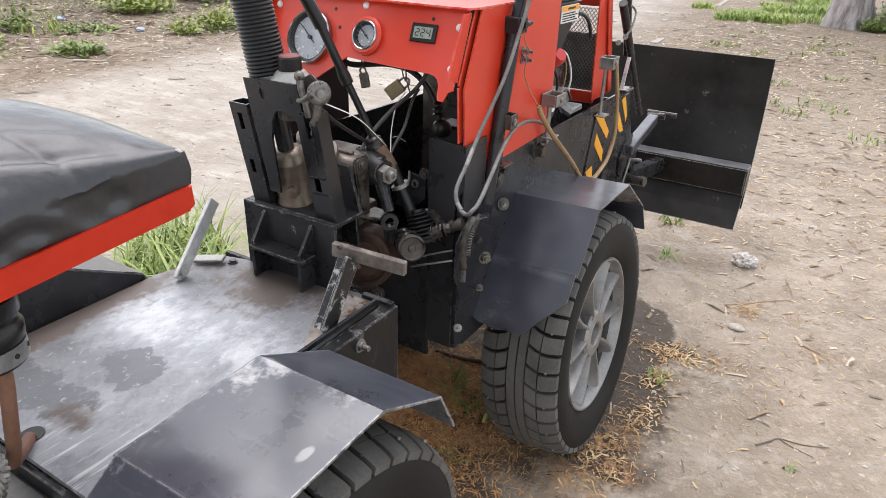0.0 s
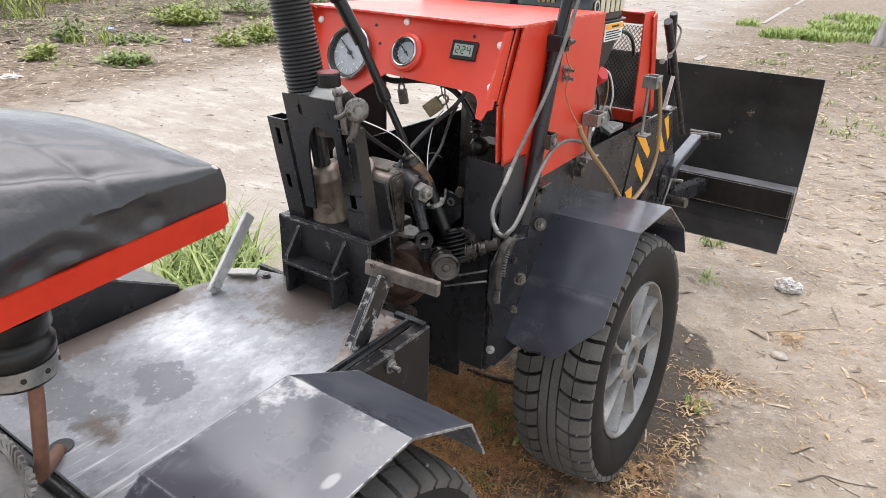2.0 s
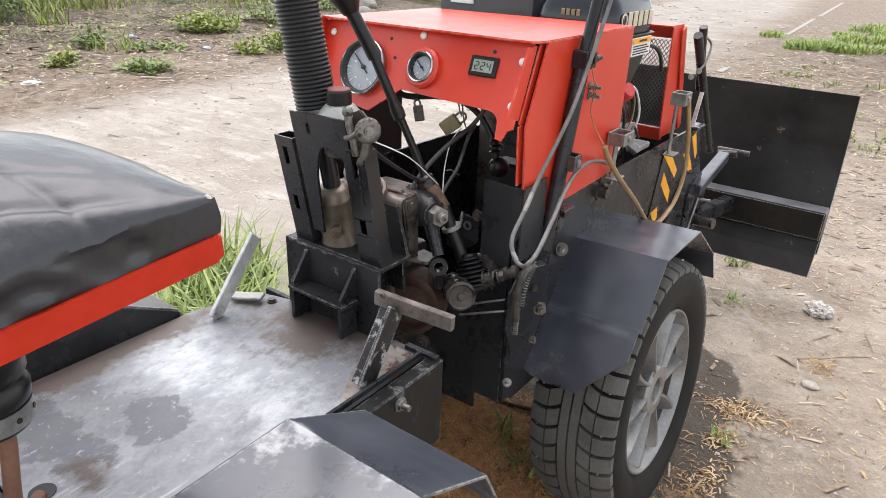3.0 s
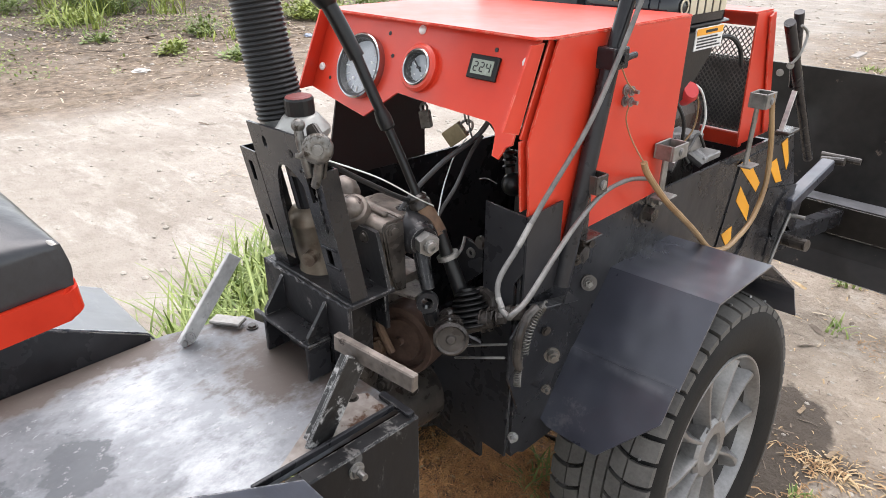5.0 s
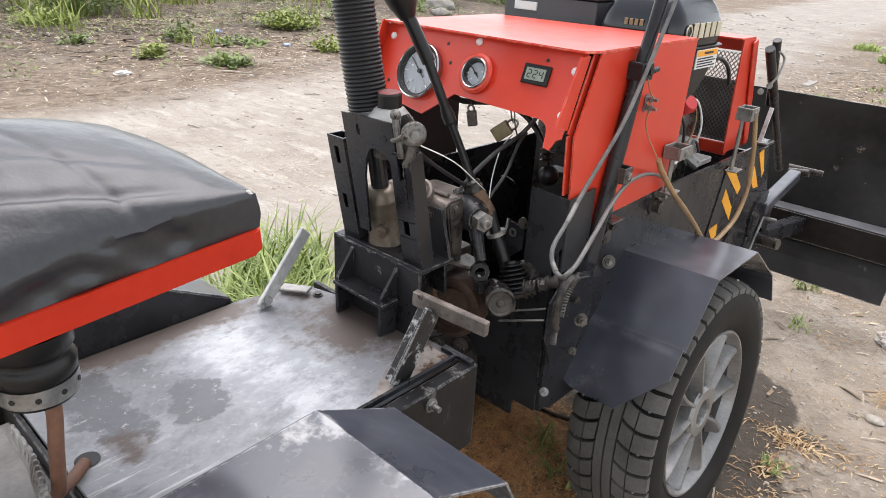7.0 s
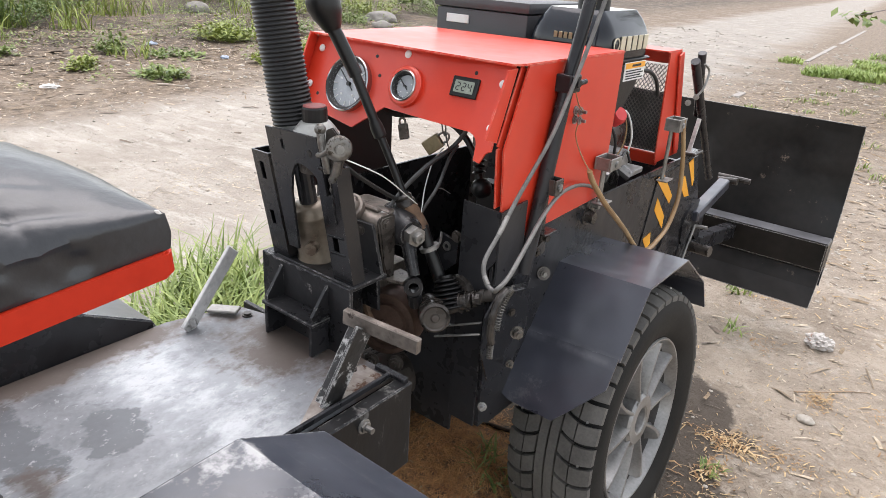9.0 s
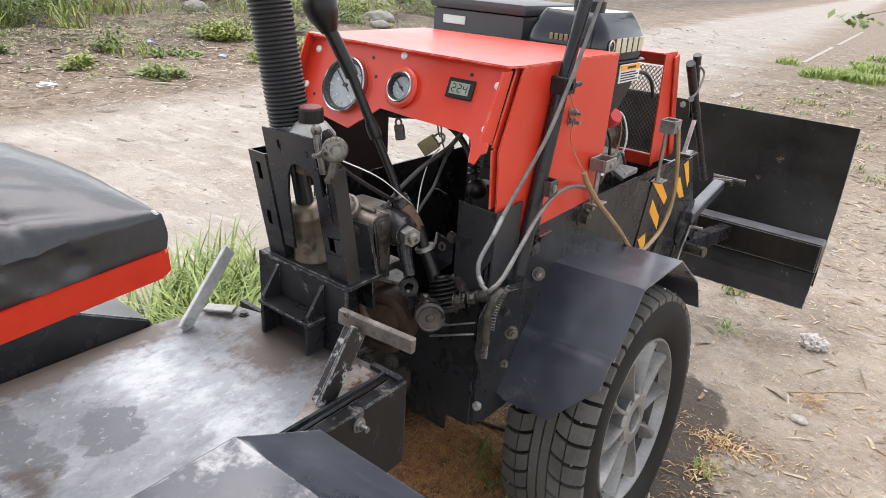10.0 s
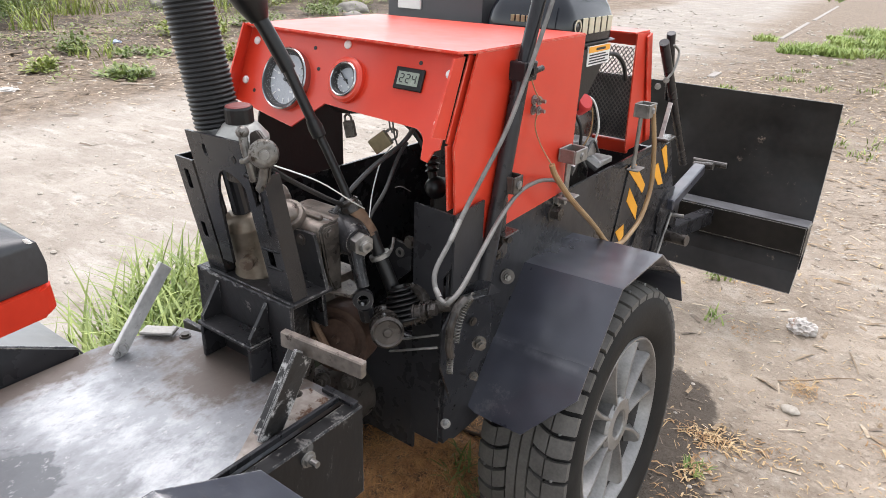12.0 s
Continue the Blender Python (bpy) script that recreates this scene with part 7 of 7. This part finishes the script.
def weed(x, y, size, tall, count, material=LEAF):
    """A clump of small leaves on thin stems."""
    plant = thing("weed_plant", "leafy green weed growing in dry litter", "weed", (x, y, height(x, y) - 0.01), "weeds along the far verge")
    verts, faces, sv, sf = [], [], [], []
    for _ in range(count):
        a, r = rng.uniform(0, 2 * math.pi), size * math.sqrt(rng.random())
        top = Vector((r * math.cos(a), r * math.sin(a), tall * rng.uniform(0.25, 1.0) * (1 - 0.5 * (r / size) ** 2)))
        foot = Vector((top.x * 0.45, top.y * 0.45, 0))
        side = Vector((-math.sin(a), math.cos(a), 0)) * 0.003
        b = len(sv)
        sv += [tuple(foot - side), tuple(foot + side), tuple(top + side * 0.5), tuple(top - side * 0.5)]
        sf.append((b, b + 1, b + 2, b + 3))
        for k in range(6):
            p = foot.lerp(top, rng.uniform(0.35, 1.0))
            d = Vector((rng.uniform(-1, 1), rng.uniform(-1, 1), rng.uniform(-0.35, 0.6))).normalized()
            s = d.cross(Vector((0, 0, 1))).normalized()
            ln = rng.uniform(0.03, 0.065)
            b = len(verts)
            verts += [tuple(p), tuple(p + d * ln * 0.5 + s * ln * 0.3), tuple(p + d * ln), tuple(p + d * ln * 0.5 - s * ln * 0.3)]
            faces.append((b, b + 1, b + 2, b + 3))
    for name, v, f in (("foliage", verts, faces), ("stem_tuft", sv, sf)):
        data = bpy.data.meshes.new(name)
        data.from_pydata(v, [], f)
        data.materials.append(material)
        new(name, data).parent = plant
    return plant


BRIGHT = surface("bright_weed_leaf", (0.12, 0.18, 0.03), (0.36, 0.40, 0.09), 8, (0.5, 0.7), 0, 0.1, 60)
BUSH = surface("dark_bush_leaf", (0.05, 0.10, 0.025), (0.17, 0.24, 0.06), 6, (0.5, 0.7), 0, 0.1, 60)
for x, y, size, tall, count, mat in ((-5.88, 3.11, 0.13, 0.20, 80, BRIGHT), (-5.27, 3.48, 0.22, 0.13, 130, LEAF), (-6.72, 2.79, 0.15, 0.14, 60, LEAF), (-7.83, 2.88, 0.28, 0.22, 130, BRIGHT), (-6.55, 3.73, 0.20, 0.30, 90, LEAF),
                                     (-6.16, 4.15, 0.30, 0.10, 120, LEAF), (-7.0, 5.35, 0.42, 0.34, 300, BRIGHT), (-5.45, 4.72, 0.15, 0.18, 80, BRIGHT), (-5.55, 5.2, 0.26, 0.30, 190, BRIGHT), (-6.9, 5.25, 0.30, 0.28, 160, BRIGHT), (-7.2, 6.4, 0.35, 0.35, 200, LEAF),
                                     (-8.5, 3.5, 0.55, 0.95, 420, BUSH), (-9.3, 4.3, 0.65, 1.0, 460, LEAF), (-9.9, 3.4, 0.7, 1.1, 460, BUSH), (-10.6, 5.4, 0.8, 1.0, 480, LEAF), (-8.9, 2.5, 0.4, 0.5, 240, LEAF), (-10.3, 7.4, 0.8, 0.9, 460, BUSH), (-11.6, 6.4, 0.9, 1.2, 480, LEAF),
                                     (-9.0, 7.9, 0.5, 0.5, 260, BRIGHT), (-9.9, 9.0, 0.8, 0.8, 420, LEAF), (-8.6, 9.4, 0.6, 0.5, 320, BRIGHT), (-7.8, 8.1, 0.35, 0.3, 160, LEAF), (-8.2, 11.0, 0.8, 0.8, 440, LEAF), (-9.6, 11.6, 0.9, 1.0, 460, BUSH), (-6.9, 10.6, 0.5, 0.4, 260, BRIGHT), (-7.2, 13.0, 0.8, 0.7, 420, LEAF)):
    weed(x, y, size * 1.15, tall * 0.95, int(count * 0.55), mat)
weed(0.42, 10.5, 0.42, 0.55, 330, BUSH)
weed(0.95, 10.4, 0.50, 0.70, 360, BUSH)
weed(0.12, 10.1, 0.2, 0.2, 90, LEAF)

tuft_patch("verge_stalks", [(-8.0, 4.0, 0.25, 60, 0.45), (-8.6, 3.3, 0.5, 130, 0.55), (-9.3, 5.2, 0.6, 120, 0.5), (-8.5, 6.9, 0.45, 90, 0.4), (-7.6, 2.9, 0.3, 70, 0.35), (-9.4, 9.2, 0.7, 110, 0.5), (-7.2, 5.6, 0.3, 60, 0.3), (-5.7, 5.3, 0.2, 50, 0.25), (-6.3, 3.8, 0.25, 50, 0.18), (-5.4, 3.6, 0.25, 50, 0.12)], BRIGHT, "tall yellow-green stalks on the far verge", "grass", 0.009)


def ground_cover():
    """Low leaves scattered in uneven drifts over the far verge."""
    verts, faces = [], []
    for _ in range(70000):
        x, y = rng.uniform(-12.5, -5.2), rng.uniform(0.5, 13.0)
        if noise.noise(Vector((x * 0.9, y * 0.9, 3.0))) + 0.6 * noise.noise(Vector((x * 3.1, y * 3.1, 7.0))) + 0.07 * (-6.5 - x - 0.1 * y) < 0.20:
            continue
        p = Vector((x, y, height(x, y) + rng.random() ** 2 * 0.12))
        d = Vector((rng.uniform(-1, 1), rng.uniform(-1, 1), rng.uniform(-0.2, 0.7))).normalized()
        s, ln = d.cross(Vector((0, 0, 1))).normalized(), rng.uniform(0.015, 0.04)
        b = len(verts)
        verts += [tuple(p), tuple(p + d * ln * 0.5 + s * ln * 0.3), tuple(p + d * ln), tuple(p + d * ln * 0.5 - s * ln * 0.3)]
        faces.append((b, b + 1, b + 2, b + 3))
    raw("ground_cover", verts, faces, surface("low_leaf", (0.09, 0.15, 0.030), (0.29, 0.34, 0.085), 5, (0.5, 0.7), 0, 0.1, 60), "low yellow-green weeds spread over the far verge", "weeds")


ground_cover()


def tree():
    x, y = -0.2, 10.4
    oak = thing("tree", "grey-barked tree trunk with a few low leaves", "tree", (x, y, height(x, y) - 0.02))
    bm = bmesh.new()
    rings = []
    for k in range(14):
        t = k / 13
        z = 4.2 * t
        r = 0.21 - 0.07 * t + 0.10 * math.exp(-z * 5)
        ring = []
        for i in range(24):
            a = 2 * math.pi * i / 24
            rr = r * (1 + 0.10 * noise.noise(Vector((3 * math.cos(a), 3 * math.sin(a), z * 1.2))) + 0.12 * math.exp(-z * 3) * math.cos(5 * a))
            ring.append(bm.verts.new((rr * math.cos(a) + 0.12 * t, rr * math.sin(a), z)))
        rings.append(ring)
    for p, q in zip(rings, rings[1:]):
        for i in range(24):
            bm.faces.new((p[i], p[(i + 1) % 24], q[(i + 1) % 24], q[i]))
    bm.faces.new(rings[-1])
    trunk = smooth(part("trunk", bm, BARK, oak), 60)
    ends = []
    for k in range(7):
        a = k * 2.4
        s = Vector((0.12, 0, 2.4 + 0.28 * k))
        e = s + Vector((1.3 * math.cos(a), 1.3 * math.sin(a), 0.9))
        bm = bmesh.new()
        tube(bm, [s, s.lerp(e, 0.5) + Vector((0, 0, 0.12)), e], 0.055, 8, 5, lambda t: 1 - 0.7 * t)
        part("limb", bm, BARK, oak)
        ends += [e, s.lerp(e, 0.65)]
    twig = [Vector((0.0, -0.15, 1.05)), Vector((-0.45, -0.5, 0.95)), Vector((-1.0, -0.9, 0.78))]
    bm = bmesh.new()
    tube(bm, twig, 0.012, 6, 5, lambda t: 1 - 0.7 * t)
    part("limb", bm, BARK, oak)
    verts, faces = [], []
    for e in [twig[1], twig[2], twig[2]]:
        for _ in range(16):
            p = e + Vector((rng.gauss(0, 0.10), rng.gauss(0, 0.10), rng.gauss(0, 0.05)))
            d = Vector((rng.uniform(-1, 1), rng.uniform(-1, 1), rng.uniform(-0.6, 0.2))).normalized()
            s = d.cross(Vector((0, 0, 1))).normalized()
            b, ln = len(verts), rng.uniform(0.08, 0.14)
            verts += [tuple(p), tuple(p + d * ln * 0.5 + s * ln * 0.35), tuple(p + d * ln), tuple(p + d * ln * 0.5 - s * ln * 0.35)]
            faces.append((b, b + 1, b + 2, b + 3))
    for e in ends:
        for _ in range(240):
            p = e + Vector((rng.gauss(0, 0.42), rng.gauss(0, 0.42), rng.gauss(0, 0.30)))
            d = Vector((rng.uniform(-1, 1), rng.uniform(-1, 1), rng.uniform(-0.6, 0.4))).normalized()
            s = d.cross(Vector((0, 0, 1))).normalized()
            b, ln = len(verts), rng.uniform(0.05, 0.1)
            verts += [tuple(p), tuple(p + d * ln * 0.5 + s * ln * 0.35), tuple(p + d * ln), tuple(p + d * ln * 0.5 - s * ln * 0.35)]
            faces.append((b, b + 1, b + 2, b + 3))
    data = bpy.data.meshes.new("crown")
    data.from_pydata(verts, [], faces)
    data.materials.append(LEAF)
    new("crown", data).parent = oak


tree()


def kerb_line():
    """A line of old pale kerb stones sunk in the earth beside the lane."""
    rows = [(-1.72, 7.3), (-2.0, 11.7), (-2.28, 16.0)]
    for (x, y), ln in zip(rows, (0.35, 3.6, 6.0)):
        bm = bmesh.new()
        box(bm, (-0.035, 0, -0.03), (0.035, ln, 0.012), 0.006)
        for v in bm.verts:
            v.co += Vector((0.008 * noise.noise(v.co * 9 + Vector((y, 0, 0))), 0, 0.006 * noise.noise(v.co * 6 + Vector((0, y, 0)))))
        ob = part("kerb_stone", bm, surface("pale_kerb", (0.25, 0.225, 0.20), (0.38, 0.35, 0.315), 14, (0.7, 0.9), 0, 0.4, 90) if not bpy.data.materials.get("pale_kerb") else bpy.data.materials["pale_kerb"])
        ob.matrix_basis = pose(x, y, height(x, y), 0, 0, 4)
        tagged(ob, "old pale kerb stone sunk in trodden earth", "kerb", "kerb stones beside the lane")


kerb_line()


def chips(name, material, label, spots, category="litter"):
    """Thin curled slivers strewn on the ground."""
    verts, faces = [], []
    for x, y, rx, ry, count, size, lift in spots:
        for _ in range(count):
            px, py = x + rng.gauss(0, rx), y + rng.gauss(0, ry)
            a = rng.uniform(0, 2 * math.pi)
            ln, wd = size * rng.choice((0.4, 0.6, 0.8, 1.0, 1.5, 2.2)) * rng.uniform(0.7, 1.2), size * rng.uniform(0.03, 0.15)
            d, s = Vector((math.cos(a), math.sin(a), rng.uniform(-0.2, 0.2))), Vector((-math.sin(a), math.cos(a), rng.uniform(-0.4, 0.4)))
            p = Vector((px, py, height(px, py) + 0.002 + lift * rng.random() * math.exp(-((px - x) / rx) ** 2 - ((py - y) / ry) ** 2)))
            curl = Vector((0, 0, ln * rng.uniform(0.0, 0.30 if lift else 0.07)))
            b = len(verts)
            verts += [tuple(p - d * ln / 2 - s * wd), tuple(p - d * ln / 2 + s * wd), tuple(p + s * wd + curl), tuple(p - s * wd + curl), tuple(p + d * ln / 2 - s * wd * 0.6), tuple(p + d * ln / 2 + s * wd * 0.6)]
            faces += [(b, b + 1, b + 2, b + 3), (b + 3, b + 2, b + 5, b + 4)]
    return raw(name, verts, faces, material, label, category)


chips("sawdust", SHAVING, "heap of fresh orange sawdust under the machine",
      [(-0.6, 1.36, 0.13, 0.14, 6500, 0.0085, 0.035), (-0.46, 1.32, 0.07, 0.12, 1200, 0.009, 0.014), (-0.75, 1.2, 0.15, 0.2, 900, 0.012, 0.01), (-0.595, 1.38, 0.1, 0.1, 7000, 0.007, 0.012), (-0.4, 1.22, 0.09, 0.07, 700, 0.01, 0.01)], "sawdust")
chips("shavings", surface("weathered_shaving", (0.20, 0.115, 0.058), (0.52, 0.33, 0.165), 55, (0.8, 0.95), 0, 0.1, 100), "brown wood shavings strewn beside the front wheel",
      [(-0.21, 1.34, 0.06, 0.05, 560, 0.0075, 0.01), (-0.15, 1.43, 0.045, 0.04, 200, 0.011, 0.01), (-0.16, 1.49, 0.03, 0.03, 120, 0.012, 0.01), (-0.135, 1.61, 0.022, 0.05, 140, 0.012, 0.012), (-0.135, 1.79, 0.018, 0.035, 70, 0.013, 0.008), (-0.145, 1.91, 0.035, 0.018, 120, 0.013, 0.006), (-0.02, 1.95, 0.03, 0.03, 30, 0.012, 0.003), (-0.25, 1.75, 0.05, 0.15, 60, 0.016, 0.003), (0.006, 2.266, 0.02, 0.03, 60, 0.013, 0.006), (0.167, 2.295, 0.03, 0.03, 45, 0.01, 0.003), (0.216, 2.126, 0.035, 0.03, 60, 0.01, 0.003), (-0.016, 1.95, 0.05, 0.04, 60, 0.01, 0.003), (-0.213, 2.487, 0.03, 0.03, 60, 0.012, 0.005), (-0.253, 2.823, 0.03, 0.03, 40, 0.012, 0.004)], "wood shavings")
chips("wood_chips", STRAW, "pale wood chips and straw strewn on the earth",
      [(-0.118, 1.62, 0.02, 0.05, 60, 0.016, 0.014), (-0.135, 1.79, 0.02, 0.035, 50, 0.015, 0.010), (-0.17, 1.40, 0.05, 0.06, 70, 0.017, 0.014), (-0.135, 1.92, 0.035, 0.018, 50, 0.015, 0.010), (-0.008, 2.284, 0.018, 0.022, 50, 0.012, 0.006), (0.02, 1.945, 0.03, 0.03, 25, 0.012, 0.004), (-0.55, 1.36, 0.15, 0.16, 160, 0.016, 0.02), (0.1, 2.0, 0.22, 0.4, 620, 0.010, 0), (0.006, 2.266, 0.02, 0.03, 40, 0.014, 0.008), (-0.118, 1.931, 0.05, 0.03, 90, 0.016, 0.010), (0.11, 1.9, 0.05, 0.05, 40, 0.012, 0.003), (-0.2, 1.55, 0.12, 0.2, 120, 0.012, 0.002), (0.0, 2.9, 0.5, 0.6, 420, 0.013, 0), (0.1, 3.6, 0.5, 0.9, 520, 0.02, 0), (0.0, 5.0, 0.8, 1.2, 700, 0.03, 0), (-0.5, 7.0, 0.8, 1.5, 500, 0.04, 0)], "wood chips")
chips("dead_leaves", surface("dead_leaf", (0.15, 0.105, 0.062), (0.34, 0.255, 0.165), 30, (0.7, 0.9)), "brown dead leaves and twigs on the far verge",
      [(-6.5, 3.6, 0.9, 1.0, 2600, 0.05, 0), (-7.6, 5.6, 1.2, 1.4, 2600, 0.06, 0), (-8.5, 3.5, 1.2, 1.2, 700, 0.08, 0), (-6.6, 8.0, 1.0, 1.5, 700, 0.08, 0), (0.3, 4.2, 0.5, 1.0, 350, 0.05, 0), (0.2, 6.5, 0.9, 1.6, 500, 0.06, 0), (-0.3, 9.5, 0.8, 1.4, 900, 0.06, 0), (-0.9, 7.6, 0.6, 0.9, 1100, 0.045, 0)], "dead leaves")


def pebbles(name, label, spots, material=STONE):
    verts, faces = [], []
    ico = bmesh.new()
    bmesh.ops.create_icosphere(ico, subdivisions=1, radius=1.0)
    base_v, base_f = [v.co.copy() for v in ico.verts], [[v.index for v in f.verts] for f in ico.faces]
    ico.free()
    for x, y, rx, ry, count, size in spots:
        for _ in range(count):
            px, py = x + rng.uniform(-rx, rx), y + rng.uniform(-ry, ry)
            if abs(px - CX) < 0.42 and 0.3 < py < 1.9:
                continue
            s = size * rng.uniform(0.3, 1.0) ** 2
            q = Euler((rng.uniform(0, 6), rng.uniform(0, 6), rng.uniform(0, 6))).to_matrix()
            b = len(verts)
            z = height(px, py)
            for v in base_v:
                w = q @ (v * (1 + 0.25 * noise.noise(v * 1.7 + Vector((px * 9, py * 9, 0)))))
                verts.append((px + w.x * s, py + w.y * s * 0.8, z + w.z * s * 0.45))
            faces += [tuple(b + i for i in f) for f in base_f]
    return raw(name, verts, faces, material, label, "pebbles")


pebbles("pebbles", "small pale pebbles and clods strewn on the earth",
        [(-0.1, 2.4, 1.0, 1.4, 1500, 0.008), (0.2, 4.5, 1.2, 1.6, 900, 0.014), (-2.9, 2.6, 1.8, 2.2, 1500, 0.016), (-4.0, 6.0, 2.5, 3.0, 900, 0.03), (-3.2, 12.0, 2.5, 4.0, 500, 0.05), (-6.8, 4.5, 1.6, 2.5, 260, 0.030), (-0.2, 7.0, 1.2, 2.0, 400, 0.02)])


def stone(x, y, sx, sy, sz, label):
    bm = bmesh.new()
    bmesh.ops.create_icosphere(bm, subdivisions=3, radius=1.0)
    for v in bm.verts:
        k = 1 + 0.22 * noise.noise(v.co * 1.6 + Vector((x * 7, y * 7, 0))) + 0.08 * noise.noise(v.co * 5)
        v.co = Vector((v.co.x * sx * k, v.co.y * sy * k, v.co.z * sz * k))
    ob = smooth(part("stone", bm, ROCK if sx > 0.1 else STONE), 50)
    ob.location = (x, y, height(x, y) + sz * 0.3)
    tagged(ob, label, "stone")


stone(-0.008, 2.145, 0.022, 0.017, 0.010, "flat pale stone lying on dry earth")
stone(-9.4, 6.5, 0.22, 0.16, 0.13, "grey rock among weeds on the far verge")
stone(-7.9, 8.9, 0.30, 0.24, 0.13, "large grey rock at the far verge")
stone(-7.2, 8.2, 0.18, 0.14, 0.08, "grey rock beside a larger one")
stone(-8.8, 7.2, 0.16, 0.12, 0.1, "small grey rock among weeds")


chips("straw_scraps", surface("pale_scrap", (0.36, 0.285, 0.195), (0.66, 0.56, 0.43), 30, (0.7, 0.9)), "pale straw and scraps on the far verge",
      [(-5.4, 3.2, 0.7, 1.1, 900, 0.035, 0), (-6.3, 4.0, 0.8, 1.1, 1100, 0.045, 0), (-7.4, 5.6, 1.0, 1.4, 700, 0.05, 0), (-6.4, 7.5, 0.9, 1.5, 500, 0.06, 0), (-2.6, 2.1, 0.25, 0.22, 500, 0.018, 0), (0.3, 4.2, 0.6, 1.2, 420, 0.03, 0), (0.05, 2.6, 0.35, 0.5, 420, 0.010, 0), (0.1, 3.3, 0.4, 0.5, 400, 0.014, 0), (-0.2, 6.5, 1.0, 1.6, 500, 0.04, 0), (-0.5, 9.0, 1.0, 1.5, 500, 0.06, 0), (-1.0, 7.6, 0.6, 0.9, 500, 0.05, 0)], "straw")
chips("twigs", surface("dark_twig", (0.11, 0.085, 0.06), (0.22, 0.17, 0.13), 30, (0.7, 0.9)), "short dark twigs and bark scraps on the earth",
      [(0.05, 2.0, 0.3, 0.4, 260, 0.014, 0), (0.05, 3.0, 0.45, 0.6, 150, 0.022, 0), (0.1, 4.0, 0.5, 0.8, 200, 0.035, 0), (0.0, 6.0, 0.9, 1.4, 260, 0.06, 0), (-6.6, 4.6, 1.0, 1.6, 500, 0.10, 0), (-0.2, 1.6, 0.08, 0.25, 90, 0.018, 0)], "twigs")


def crumpled_rag():
    bm = bmesh.new()
    bmesh.ops.create_icosphere(bm, subdivisions=4, radius=1.0)
    for v in bm.verts:
        n = v.co.normalized()
        k = 1 + 0.45 * noise.noise(n * 2.6) + 0.30 * noise.noise(n * 6.5) + 0.12 * noise.noise(n * 14)
        v.co = Vector((n.x * 0.037 * k, n.y * 0.032 * k, n.z * 0.024 * k))
    ob = part("crumpled_paper", bm, PAPER)
    ob.location = (-0.066, 2.605, height(-0.066, 2.605) + 0.014)
    tagged(ob, "crumpled dirty white paper lying on earth", "paper")


crumpled_rag()


def scrap(name, x, y, size, tint, label, category, flat=0.45):
    """A small crumpled scrap lying on the far verge."""
    bm = bmesh.new()
    bmesh.ops.create_icosphere(bm, subdivisions=3, radius=1.0)
    for v in bm.verts:
        n = v.co.normalized()
        k = 1 + 0.5 * noise.noise(n * 2.2 + Vector((x, y, 0))) + 0.35 * noise.noise(n * 6 + Vector((y, x, 0)))
        v.co = Vector((n.x * size * k, n.y * size * k, n.z * size * flat * k))
    ob = part(name, bm, surface(name + "_skin", tuple(c * 0.7 for c in tint), tint, 20, (0.5, 0.7), 0, 0.2, 80))
    ob.location = (x, y, height(x, y) + size * flat * 0.5)
    tagged(ob, label, category)


scrap("blue_plastic", -5.90, 4.52, 0.042, (0.42, 0.48, 0.60), "pale blue plastic scrap on the littered verge", "litter")
scrap("blue_wrapper", -6.80, 4.27, 0.050, (0.42, 0.48, 0.60), "crushed pale blue wrapper among dry leaves", "litter")
scrap("white_scrap", -5.28, 2.58, 0.06, (0.72, 0.68, 0.64), "white paper scrap lying beside the lane", "litter", 0.25)


def fallen_stick(pts, r, tint, label):
    bm = bmesh.new()
    tube(bm, [Vector((x, y, height(x, y) + r)) for x, y in pts], r, 7, 4, lambda t: 1 - 0.5 * t)
    name = "stick"
    m = surface("dry_stick", tuple(c * 0.7 for c in tint), tint, 20, (0.7, 0.9), 0, 0.3, 90)
    tagged(part(name, bm, m), label, "stick")


fallen_stick([(-4.98, 3.26), (-4.93, 3.33), (-4.89, 3.37), (-4.84, 3.44)], 0.009, (0.55, 0.47, 0.38), "pale dry stick lying at the edge of the lane")
fallen_stick([(0.122, 1.662), (0.145, 1.690), (0.163, 1.713), (0.21, 1.722), (0.262, 1.740)], 0.0022, (0.20, 0.16, 0.12), "thin forked twig lying on trodden earth")
fallen_stick([(0.163, 1.713), (0.19, 1.70), (0.235, 1.69)], 0.0016, (0.20, 0.16, 0.12), "thin forked twig lying on trodden earth")
fallen_stick([(-0.063, 2.274), (0.0, 2.33), (0.05, 2.385), (0.102, 2.426)], 0.0022, (0.42, 0.30, 0.20), "thin reddish twig lying on trodden earth")
fallen_stick([(-0.49, 1.62), (-0.575, 1.575), (-0.66, 1.56)], 0.007, (0.12, 0.085, 0.06), "dark stick lying on sawdust under the machine")
fallen_stick([(-7.4, 6.1), (-7.0, 6.6), (-6.7, 6.75), (-6.35, 7.3)], 0.022, (0.5, 0.42, 0.34), "long dry branch lying among weeds")
